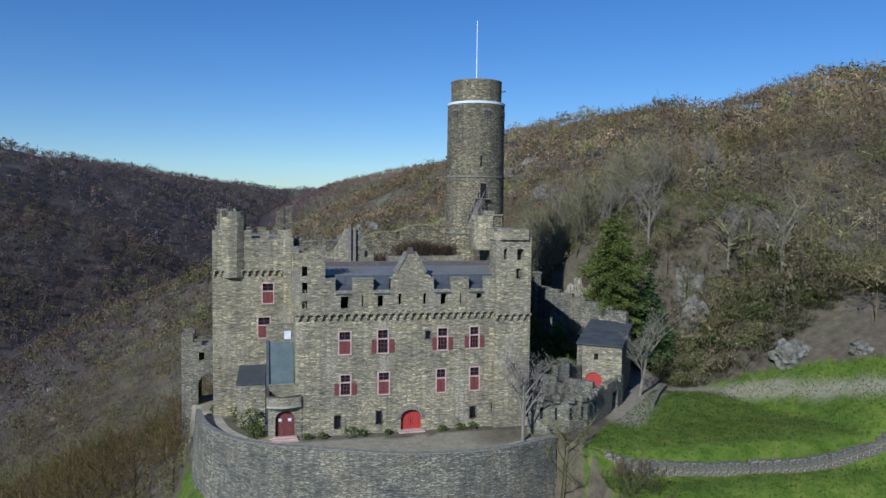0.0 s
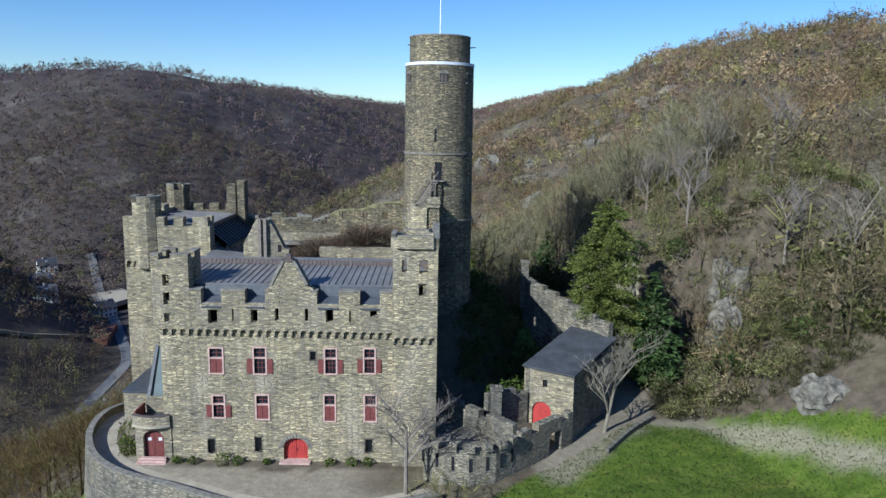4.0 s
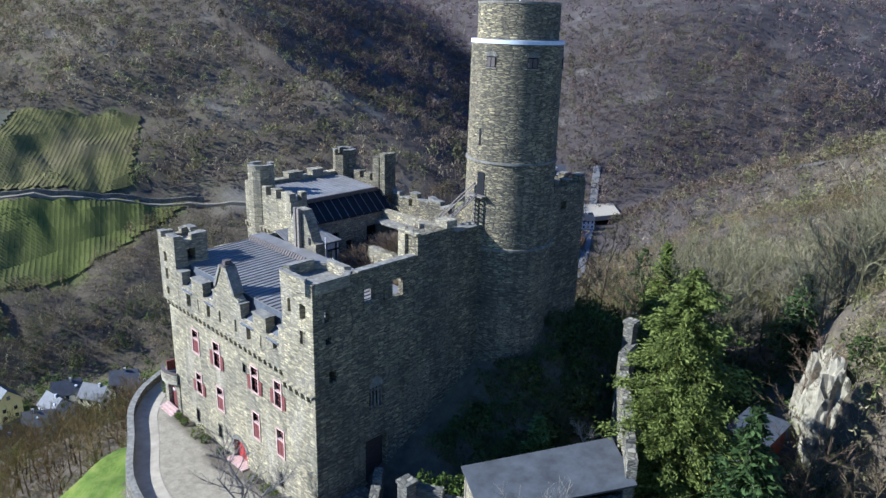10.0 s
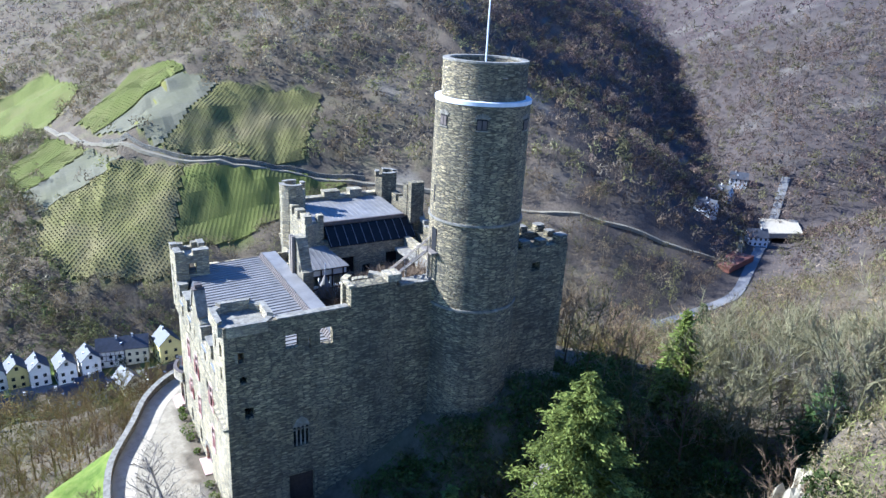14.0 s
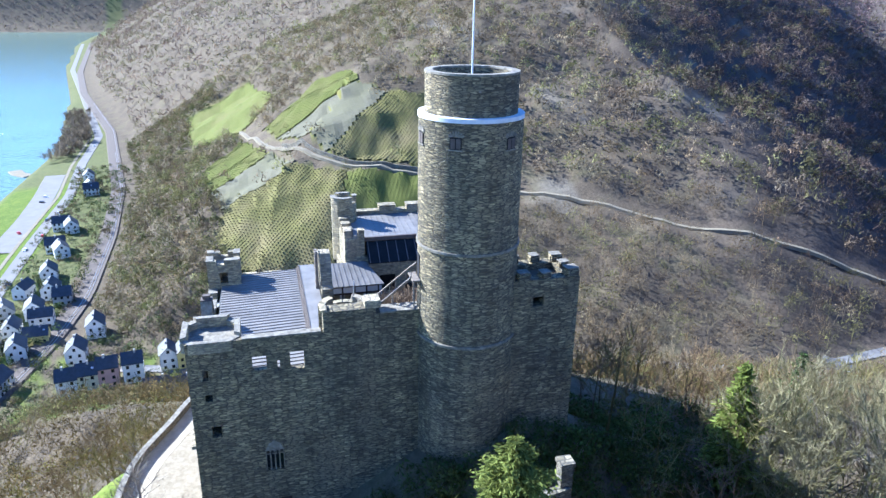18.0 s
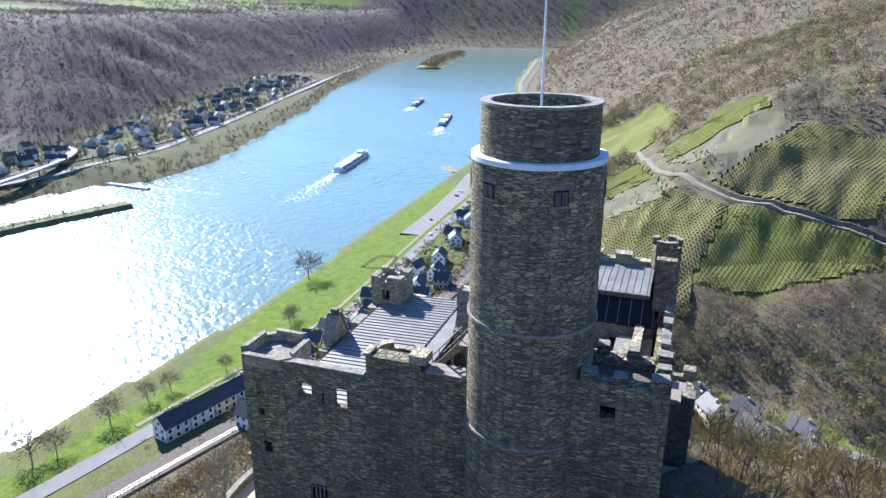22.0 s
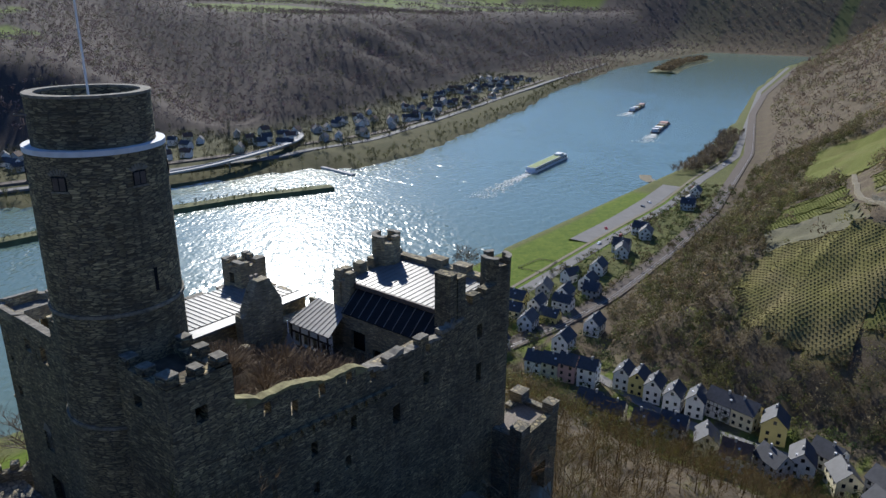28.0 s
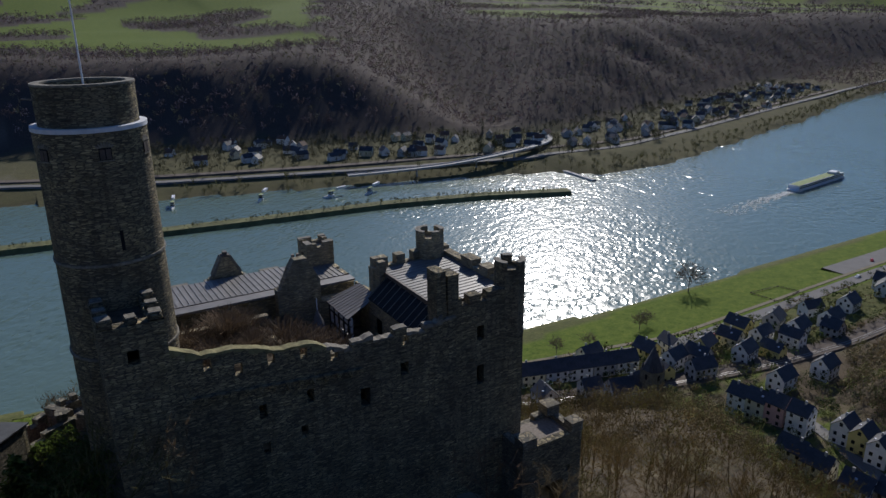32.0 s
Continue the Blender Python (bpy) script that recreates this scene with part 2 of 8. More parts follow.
def wall(name, p0, p1, z0, z1, thick, material, holes=(), parent=None, label=""):
    """A wall from p0 to p1 in plan; its outer face lies on that line and its body to the line's left."""
    bm = wall_bm(0.004, math.dist(p0, p1) - 0.004, z0, z1, thick, holes)
    m = Matrix.Translation((p0[0], p0[1], 0)) @ Matrix.Rotation(math.atan2(p1[1] - p0[1], p1[0] - p0[0]), 4, "Z")
    bm.transform(m)
    return part(name, bm, material, parent, label)


def ring_bm(bm, cx, cy, r0, r1, z0, z1, n=40, a0=0.0, a1=2 * math.pi):
    """A ring or a piece of one, with thickness."""
    full = abs(a1 - a0 - 2 * math.pi) < 1e-6
    k = n if full else n + 1
    rows = []
    for i in range(k):
        a = a0 + (a1 - a0) * i / n
        c, s = math.cos(a), math.sin(a)
        rows.append([bm.verts.new((cx + r * c, cy + r * s, z)) for r, z in ((r0, z0), (r1, z0), (r1, z1), (r0, z1))])
    for i in range(n):
        a, b = rows[i], rows[(i + 1) % k]
        for q in range(4):
            w = (q + 1) % 4
            bm.faces.new((a[q], b[q], b[w], a[w]))
    if not full:
        bm.faces.new(rows[0])
        bm.faces.new(rows[-1][::-1])
    bmesh.ops.recalc_face_normals(bm, faces=bm.faces)


def tube(bm, p, q, r, n=6, r2=None):
    p, q = Vector(p), Vector(q)
    d = (q - p).normalized()
    s = d.orthogonal().normalized()
    t = d.cross(s)
    r2 = r if r2 is None else r2
    a = [bm.verts.new(p + (s * math.cos(2 * math.pi * i / n) + t * math.sin(2 * math.pi * i / n)) * r) for i in range(n)]
    b = [bm.verts.new(q + (s * math.cos(2 * math.pi * i / n) + t * math.sin(2 * math.pi * i / n)) * r2) for i in range(n)]
    for i in range(n):
        j = (i + 1) % n
        bm.faces.new((a[i], a[j], b[j], b[i]))
    bm.faces.new(a[::-1])
    bm.faces.new(b)


# ---- the lie of the land ----
def sstep(a, b, x):
    t = np.clip((x - a) / (b - a), 0, 1)
    return t * t * (3 - 2 * t)


def curve(pts):
    xs, ys = zip(*sorted(pts))
    return lambda x: np.interp(x, xs, ys)


NEAR_BANK = curve([(-4200, -560), (-2160, -458), (-1447, -337), (-1050, -247), (-720, -188), (-240, -184), (-110, -196), (100, -250), (600, -420), (3000, -1300)])
FAR_BANK = curve([(-4200, -1000), (-2650, -850), (-1845, -793), (-1190, -625), (-988, -551), (-728, -478), (-568, -436), (-477, -434), (-448, -471), (-260, -522), (-95, -566), (33, -615), (600, -800), (3000, -1700)])
FOOT = curve([(-4200, -470), (-2160, -400), (-1370, -275), (-1087, -215), (-770, -128), (-520, -82), (-250, -76), (-150, -100), (0, -140), (300, -180), (3000, -1000)])
CREEK = [(-300, -110, -102), (-232, -75, -99), (-206, -12, -96), (-204, 40, -93), (-180, 110, -90), (-138, 200, -86), (-150, 275, -82), (-200, 363, -77), (-170, 480, -68), (-90, 650, -55), (-40, 900, -35), (-40, 1500, 0), (60, 2600, 40)]
SIDE = [(-200, 363, -77), (-264, 382, -70), (-364, 459, -48), (-474, 545, -8), (-700, 720, 35), (-1300, 1100, 60)]
SOUTH_VALLEY = [(-500, -690, -98), (-560, -860, -88), (-640, -1080, -66), (-800, -1500, -10), (-1000, -2000, 60)]
WATER_Z = -110.0


def along(pts, x, y):
    """Distance to a line in plan and the line's height at the nearest place."""
    best, hz = np.full(np.shape(x), 1e9), np.zeros(np.shape(x))
    for (ax, ay, az), (bx, by, bz) in zip(pts[:-1], pts[1:]):
        dx, dy = bx - ax, by - ay
        t = np.clip(((x - ax) * dx + (y - ay) * dy) / (dx * dx + dy * dy), 0, 1)
        d = np.hypot(x - ax - t * dx, y - ay - t * dy)
        hit = d < best
        best, hz = np.where(hit, d, best), np.where(hit, az + t * (bz - az), hz)
    return best, hz


def smin(a, b, k):
    h = np.clip(0.5 + 0.5 * (b - a) / k, 0, 1)
    return b + (a - b) * h - k * h * (1 - h)


WAVES = [(random.uniform(0, 6.28), random.uniform(0, 6.28), random.uniform(0, 6.28)) for _ in range(40)]


def rough(x, y, size, octaves=4, seed=0):
    """Smooth uneven ground from turned sine waves, about -1 to 1."""
    out, amp, tot = np.zeros(np.shape(x)), 1.0, 0.0
    f = 2 * math.pi / size
    for o in range(octaves):
        for j in range(3):
            a, p, q = WAVES[(seed * 7 + o * 3 + j) % 40]
            u, v = x * math.cos(a) + y * math.sin(a), -x * math.sin(a) + y * math.cos(a)
            out = out + amp * np.sin(u * f + p + 1.3 * np.sin(v * f * 0.7 + q)) / 3
        tot += amp
        amp *= 0.55
        f *= 2.1
    return out / tot * 1.4


def far_height(x, y):
    rn, rf, ft = NEAR_BANK(x), FAR_BANK(x), FOOT(x)
    r = y - ft
    flat = -109.3 + 8.3 * np.clip((y - rn) / np.maximum(ft - rn, 5), 0, 1) ** 0.7
    slope = np.where(r < 150, 0.66 * r, 99 + 0.43 * (np.minimum(r, 380) - 150) + 0.03 * np.maximum(r - 380, 0))
    hr = -101 + np.maximum(slope, 0)
    d, cz = along(CREEK, x, y)
    west = sstep(0, 40, np.interp(y, [-110, -12, 110, 275, 363, 900], [-300, -206, -180, -150, -200, -40]) - x) * sstep(160, 260, y)
    hc = cz + (0.49 + 0.045 * west) * (np.maximum(np.minimum(d, 400) - 9 - 14 * sstep(90, 55, y), 0) + 14 * sstep(90, 55, y) * sstep(25, 75, d)) + 0.08 * np.maximum(d - 400, 0)
    d2, cz2 = along(SIDE, x, y)
    sw = sstep(-10, 40, (y - 363) * -0.80 + (x + 200) * -0.62)
    hs = cz2 + (0.45 + 0.12 * sw) * np.maximum(np.minimum(d2, 400) - 5, 0) + 0.08 * np.maximum(d2 - 400, 0)
    plateau = 86 + 14 * rough(x, y, 900, 3, 1)
    h = smin(smin(hr, smin(hc, hs, 30), 26), plateau, 40)
    bumps = 6 * rough(x, y, 120, 4, 2) + 5 * rough(x, y, 330, 2, 5)
    h = h + bumps * sstep(0, 60, r) * sstep(4, 60, np.minimum(d, d2))
    h = np.where(r < 0, flat, np.maximum(h, -101))
    # the land beyond the river
    q = rf - y
    shore = -109.3 + 8 * sstep(0, 60, q) + 0.02 * np.maximum(q, 0)
    south = -97 + np.maximum(np.minimum(q - 185, 420) * 0.60 + 9 * rough(x, y, 170, 3, 3) * sstep(190, 300, q), 0)
    dv, zv = along(SOUTH_VALLEY, x, y)
    south = smin(south, zv + 0.52 * np.maximum(dv - 14, 0), 30)
    south = smin(south, 24 - 30 * sstep(-800, -250, x) + 6 * rough(x, y, 700, 2, 4) + (0.062 - 0.02 * sstep(-800, -250, x)) * np.maximum(q - 500, 0) + 0.10 * np.maximum(q - 1500, 0), 25)
    hs2 = np.where(q < 190, shore, np.maximum(south, shore))
    h = np.where(y < (rn + rf) / 2, hs2, h)
    bed = (y < rn) & (y > rf)
    h = np.where(bed, -114.0, h)
    # the bend where the valley closes in the distance
    close = sstep(-2700, -3400, x)
    return np.where(close > 0, np.maximum(h, -114 + 330 * close), h)


TERRACE = [(0.5, -7.0), (-5.2, -9.4), (-10, -9.8), (-16.4, -9.0), (-22.5, -6.0), (-27.0, -4.4), (-31.0, -1.4), (-34.2, 4.0), (-35.4, 12.0), (-36.2, 21.0)]
YARD = -0.4


def inside(poly, x, y):
    res = np.zeros(np.shape(x), bool)
    for (ax, ay), (bx, by) in zip(poly, poly[1:] + poly[:1]):
        cut = ((ay > y) != (by > y)) & (x < (bx - ax) * (y - ay) / (by - ay + 1e-9) + ax)
        res ^= cut
    return res


def near_height(x, y):
    mound = 11.5 * np.exp(-(((x - 1) / 9.5) ** 2 + ((y - 24) / 15.5) ** 2))
    neck = -0.4 + 0.02 * (y + 5) + 0.5 * rough(x, y, 30, 2, 6)
    hill = 0.62 * np.maximum(0, x - 29 + 0.25 * (y - 8)) + 0.25 * np.maximum(0, y - 22) * sstep(12, 26, x)
    cliff = 8.0 * sstep(0, 1.6, (x - 22.5) * 0.9 + (y - 37.7) * 0.42 + 0.8 * rough(x, y, 5, 3, 21)) * sstep(25, 29, y) * sstep(48, 42, y)
    hill = hill + cliff
    lower = -2.3 * sstep(-10.5, -12.5, y + 0.07 * (x - 20)) * sstep(1, 4, x)
    return neck + mound + np.minimum(hill, 60) + lower


def height(x, y):
    x, y = np.asarray(x, float), np.asarray(y, float)
    far, near = far_height(x, y), near_height(x, y)
    e = np.hypot((x - 8) / 52, (y - 14) / 50)
    w = 1 - sstep(0.72, 1.25, e)
    w = w * (1 - sstep(34, 40, -x)) * (1 - sstep(14, 30, -y))
    h = far + (near - far) * w
    # outside the terrace wall the ground lies lower
    line = TERRACE + [(-38, 30), (-60, 30), (-60, -60), (6, -60), (3, -9)]
    out = inside(line, x, y)
    d = np.full(np.shape(x), 1e9)
    for (ax, ay), (bx, by) in zip(TERRACE[:-1], TERRACE[1:]):
        dx, dy = bx - ax, by - ay
        t = np.clip(((x - ax) * dx + (y - ay) * dy) / (dx * dx + dy * dy), 0, 1)
        d = np.minimum(d, np.hypot(x - ax - t * dx, y - ay - t * dy))
    low = np.minimum(h, np.maximum(-6.5 - 0.62 * d + 0.8 * rough(x, y, 14, 2, 7), far - 2))
    yard = TERRACE + [(-38.5, 32), (-30, 34), (-24, 29), (-24, 4), (2, 3)]
    iny = inside(yard, x, y)
    h = np.where(out | (iny & (d <= 1.35)), low, h)
    iny = iny & (d > 1.35)
    path = YARD - 3.4 * sstep(6, 24, y) * sstep(-27, -32, x)
    return np.where(iny, path, h)


def spaced(lo, hi, fine_lo, fine_hi, fine, grow):
    """Grid lines: even in the middle, wider and wider outwards."""
    mid = list(np.arange(fine_lo, fine_hi + fine / 2, fine))
    s, v = fine, mid[-1]
    while v < hi:
        s = min(s * grow, 90)
        v += s
        mid.append(v)
    s, v, left = fine, mid[0], []
    while v > lo:
        s = min(s * grow, 90)
        v -= s
        left.append(v)
    return np.array(left[::-1] + mid)


gx = spaced(-4800, 3600, -50, 60, 0.75, 1.03)
gy = spaced(-3800, 4200, -40, 60, 0.75, 1.03)
GX, GY = np.meshgrid(gx, gy, indexing="ij")
GZ = height(GX, GY)
nx, ny = len(gx), len(gy)
me = bpy.data.meshes.new("ground")
me.vertices.add(nx * ny)
me.vertices.foreach_set("co", np.stack([GX, GY, GZ], -1).reshape(-1).astype(np.float32))
ii = (np.arange(nx - 1)[:, None] * ny + np.arange(ny - 1)[None, :]).reshape(-1)
quads = np.stack([ii, ii + ny, ii + ny + 1, ii + 1], -1)
me.loops.add(quads.size)
me.loops.foreach_set("vertex_index", quads.reshape(-1).astype(np.int32))
me.polygons.add(len(quads))
me.polygons.foreach_set("loop_start", np.arange(0, quads.size, 4, dtype=np.int32))
me.polygons.foreach_set("use_smooth", np.ones(len(quads), bool))
me.update()



def surf(x, y):
    """The height of the ground sheet itself."""
    x, y = np.asarray(x, float), np.asarray(y, float)
    i = np.clip(np.searchsorted(gx, x) - 1, 0, nx - 2)
    j = np.clip(np.searchsorted(gy, y) - 1, 0, ny - 2)
    u, v = (x - gx[i]) / (gx[i + 1] - gx[i]), (y - gy[j]) / (gy[j + 1] - gy[j])
    return (GZ[i, j] * (1 - u) + GZ[i + 1, j] * u) * (1 - v) + (GZ[i, j + 1] * (1 - u) + GZ[i + 1, j + 1] * u) * v


# cover of the ground: grass, vines and bare stone as weights at each place
PARCELS = {
    "fallow_top": [(-396, 66), (-377, 82), (-331, 42), (-396, 17)],
    "fallow_low": [(-371, 12), (-333, 23), (-324, -15), (-356, -24)],
    "vines_top": [(-376, 83), (-347, 134), (-301, 106), (-301, 90), (-326, 48), (-331, 43)],
    "grass_top": [(-458, 48), (-429, 68), (-397, 67), (-397, 17), (-445, 8)],
    "vines_right": [(-307, 55), (-298, 80), (-294, 100), (-282, 124), (-264, 86), (-259, 59), (-266, 36), (-310, 50)],
    "vines_left": [(-310, 49), (-267, 35), (-248, 36), (-256, 13), (-266, -6), (-300, -22), (-323, -15), (-332, 23)],
    "grass_low": [(-458, -7), (-372, 11), (-357, -24), (-424, -31)],
    "grass_west": [(-619, -55), (-622, 1), (-526, 18), (-484, -7), (-519, -44)],
}


def cover(x, y):
    rn, rf, ft = NEAR_BANK(x), FAR_BANK(x), FOOT(x)
    wob = 5 * rough(x, y, 40, 3, 8)
    r = y - ft
    q = rf - y
    grass = np.zeros(np.shape(x))
    grass = np.maximum(grass, ((y > rn + 6 + 16 * sstep(-270, -160, x)) & (y < ft - 48 + wob * 0.3) & (x > -560)).astype(float))
    grass = np.maximum(grass, 0.45 * ((y > rn) & (r < -16)).astype(float))
    grass = np.maximum(grass, (0.10 + 0.15 * sstep(-1500, -1200, x)) * ((q > 0) & (q < 190)).astype(float))
    far_field = (q > 560 + 10 * wob) & (along(SOUTH_VALLEY, x, y)[0] > 200 + 70 * rough(x, y, 260, 3, 9)) & (q < 2600) & (rough(x, y, 600, 2, 9) > -0.15)
    grass = np.maximum(grass, far_field.astype(float))
    village = inside([(-262, -118), (-180, -112), (-176, -40), (-178, 60), (-150, 120), (-190, 110), (-226, 30), (-236, -60)], x, y)
    grass = np.maximum(grass, 0.75 * village * sstep(-0.25, 0.25, rough(x, y, 14, 3, 23)))
    far_n = (r > 900) & (rough(x, y, 800, 2, 3) > 0.2)
    grass = np.maximum(grass, 0.2 * far_n)
    meadow = inside([(3, -8), (6, -30), (46, -30), (45, -6), (36, 5), (29, 10), (21, 9), (14, 2)], x + 0.12 * wob, y)
    grass = np.maximum(grass, meadow.astype(float))
    skirt = inside([(-44, 12), (-36, 14), (-31, -3), (-20, -9), (-28, -30), (-42, -14)], x + 0.2 * wob, y)
    grass = np.maximum(grass, 0.9 * skirt)
    vine = np.zeros(np.shape(x))
    for poly in PARCELS.values():
        vine = np.maximum(vine, inside(poly, x, y))
    d, _ = along(CREEK, x, y)
    rocky = 0.55 * sstep(0.25, 0.8, rough(x, y, 70, 4, 11)) * ((x > 20) | (y > 120)) * sstep(40, 90, d)
    rocky = np.maximum(rocky, 0.45 * sstep(0.5, 1.0, rough(x, y, 22, 3, 12)) * ((x > 27) & (x < 70) & (y > 5) & (y < 60)))
    return grass, vine, rocky * (1 - grass)


g_grass, g_vine, g_rock = cover(GX, GY)
att = me.color_attributes.new("cover", "FLOAT_COLOR", "POINT")
att.data.foreach_set("color", np.stack([g_grass, g_vine, g_rock, np.ones_like(g_rock)], -1).reshape(-1).astype(np.float32))


def north_west(x, y):
    """Weight of the north-western hills, where shade and haze are put into the wood colours."""
    return sstep(-60, -190, x - 0.18 * (y - 200)) * sstep(120, 330, y)


def cover2(x, y):
    """Gravel, fallow strips and earth beds."""
    wob = rough(x, y, 6, 3, 13)
    yard = TERRACE + [(-38.5, 32), (-30, 34), (-24, 29), (-24, 4), (2, 3)]
    gravel = inside(yard, x, y).astype(float) * (1 - 0.8 * ((y > -1.5 - 0.8 * wob) & (x > -24.5)))
    gravel = gravel * (1 - 0.85 * sstep(-9, -3.5, x + 1.2 * wob) * sstep(-7.5, -4, y))
    gravel = gravel * (1 - 0.8 * inside([(-32.5, 2), (-27.5, 0), (-27.5, 26), (-31.5, 26)], x + 0.6 * wob, y))
    road = np.zeros(np.shape(x))
    for line, w in (([(11, -1.5, 0), (15, 3.5, 0), (20, 9, 0), (22, 16, 0), (20, 30, 0), (19, 36, 0)], 2.2), ([(20, 9, 0), (27, 9.5, 0), (33, 2.5, 0), (38, -5, 0), (44, -13, 0)], 1.3)):
        d, _ = along(line, x, y)
        road = np.maximum(road, 1 - sstep(w - 0.8, w + 0.8, d + 0.6 * wob))
    return np.maximum(gravel, 0.8 * road)


def ground_mat():
    m, n, l, b = nodes_of("ground_cover", 0.97, 0.1)
    v = coords(n, l)
    at = n.new("ShaderNodeVertexColor")
    at.layer_name = "cover"
    sp = n.new("ShaderNodeSeparateColor")
    l.new(at.outputs["Color"], sp.inputs[0])
    n1, n2, n3 = noise_tex(n, l, v, 0.9, 6, 0.7), noise_tex(n, l, v, 0.06, 5, 0.65), noise_tex(n, l, v, 0.012, 4, 0.6)
    litter = ramp(n, l, n1, [(0.3, (0.065, 0.052, 0.040)), (0.5, (0.110, 0.088, 0.066)), (0.72, (0.165, 0.135, 0.100))])
    litter = mix(n, l, "MULTIPLY", 0.8, litter, ramp(n, l, n2, [(0.3, (0.6, 0.62, 0.55)), (0.7, (1.25, 1.2, 1.1))]))
    moss = ramp(n, l, n2, [(0.50, (0, 0, 0)), (0.74, (0.45, 0.45, 0.45))])
    litter = mix(n, l, "MIX", moss, litter, (0.085, 0.095, 0.035))
    at2 = n.new("ShaderNodeVertexColor")
    at2.layer_name = "gravel"
    sp2 = n.new("ShaderNodeSeparateColor")
    l.new(at2.outputs["Color"], sp2.inputs[0])
    # darker woodland floor: the dimness of the distant slopes painted into the litter
    litter = mix(n, l, "MIX", sp2.outputs[2], litter, ramp(n, l, n1, [(0.3, (0.045, 0.037, 0.034)), (0.7, (0.095, 0.078, 0.070))]))
    green = ramp(n, l, n1, [(0.25, (0.055, 0.088, 0.012)), (0.5, (0.10, 0.145, 0.02)), (0.8, (0.165, 0.175, 0.045))])
    green = mix(n, l, "MULTIPLY", 0.9, green, ramp(n, l, noise_tex(n, l, v, 0.22, 6, 0.75), [(0.3, (0.5, 0.58, 0.45)), (0.52, (0.95, 0.95, 0.9)), (0.72, (1.45, 1.2, 1.2))]))
    col = mix(n, l, "MIX", sp.outputs[0], litter, green)
    vine = ramp(n, l, n1, [(0.3, (0.095, 0.105, 0.03)), (0.7, (0.15, 0.15, 0.05))])
    vine = mix(n, l, "MULTIPLY", 0.8, vine, ramp(n, l, n3, [(0.4, (0.8, 0.95, 0.75)), (0.6, (1.3, 1.1, 1.0))]))
    col = mix(n, l, "MIX", sp.outputs[1], col, vine)
    rock = ramp(n, l, noise_tex(n, l, coords(n, l, (1, 1, 0.4)), 0.6, 8, 0.75), [(0.3, (0.08, 0.072, 0.058)), (0.6, (0.22, 0.20, 0.165))])
    col = mix(n, l, "MIX", sp.outputs[2], col, rock)
    grav = ramp(n, l, noise_tex(n, l, v, 1.6, 6, 0.75), [(0.3, (0.20, 0.17, 0.12)), (0.7, (0.34, 0.295, 0.215))])
    col = mix(n, l, "MIX", sp2.outputs[0], col, grav)
    l.new(col, b.inputs["Base Color"])
    bump(n, l, b, n1, 1.0, 0.12)
    return m


g_gravel = cover2(GX, GY)
att2 = me.color_attributes.new("gravel", "FLOAT_COLOR", "POINT")
# third channel: where the distant slopes' shade is coloured into the ground
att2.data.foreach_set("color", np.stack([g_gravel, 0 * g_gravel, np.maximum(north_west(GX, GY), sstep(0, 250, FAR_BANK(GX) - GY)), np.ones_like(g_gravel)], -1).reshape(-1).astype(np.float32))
me.materials.append(ground_mat())
ground = tagged(new("ground", me), "wooded valley slopes with meadow, vineyard and rock", "ground", kind="structure")

# the river
m_water, n_, l_, b_ = nodes_of("river_water", 0.18, 0.5)
b_.inputs["Base Color"].default_value = (0.105, 0.155, 0.12, 1)
wx = np.unique(np.concatenate([np.arange(-1300, 160, 2.3), spaced(-4700, 3500, -1300, 160, 40, 1.05)]))
wy = np.unique(np.concatenate([np.arange(-640, -170, 2.3), spaced(-2200, -110, -640, -170, 40, 1.05)]))
WX, WY = np.meshgrid(wx, wy, indexing="ij")
wz = 0.12 * rough(WX, WY, 34, 3, 17) + 0.16 * rough(WX * 0.7, WY, 11, 3, 18)
wz = wz + np.random.default_rng(3).normal(0, 0.075, WX.shape)
calm = 0.45 + 0.55 * sstep(-0.5, 0.5, rough(WX, WY, 240, 2, 19))
inner = (WX > -1300) & (WX < 160) & (WY > -640) & (WY < -170)
WZ = WATER_Z + wz * calm * inner
wme = bpy.data.meshes.new("water")
wme.vertices.add(WX.size)
wme.vertices.foreach_set("co", np.stack([WX, WY, WZ], -1).reshape(-1).astype(np.float32))
ky = len(wy)
wi = (np.arange(len(wx) - 1)[:, None] * ky + np.arange(ky - 1)[None, :]).reshape(-1)
wq = np.stack([wi, wi + ky, wi + ky + 1, wi + 1], -1)
wme.loops.add(wq.size)
wme.loops.foreach_set("vertex_index", wq.reshape(-1).astype(np.int32))
wme.polygons.add(len(wq))
wme.polygons.foreach_set("loop_start", np.arange(0, wq.size, 4, dtype=np.int32))
wme.polygons.foreach_set("use_smooth", np.zeros(len(wq), bool))
wme.update()
bump(n_, l_, b_, noise_tex(n_, l_, coords(n_, l_, (0.7, 1.0, 1.0)), 0.6, 2, 0.6), 0.5, 0.3)
wme.materials.append(m_water)
water = tagged(new("water", wme), "broad blue-green river glittering in the sun", "river", kind="structure")


# ---- the castle ----
castle_hall = empty("castle_hall", (-12, 4, YARD), "rubble-stone castle hall with gabled battlement front", "castle hall")
castle_hall_m = castle_hall.matrix_basis.inverted()
castle_hall.location = (0, 0, 0)
FZ = 12.1                      # the corbel frieze
TOP = 15.65                    # merlon tops of the front
SILL = 14.5

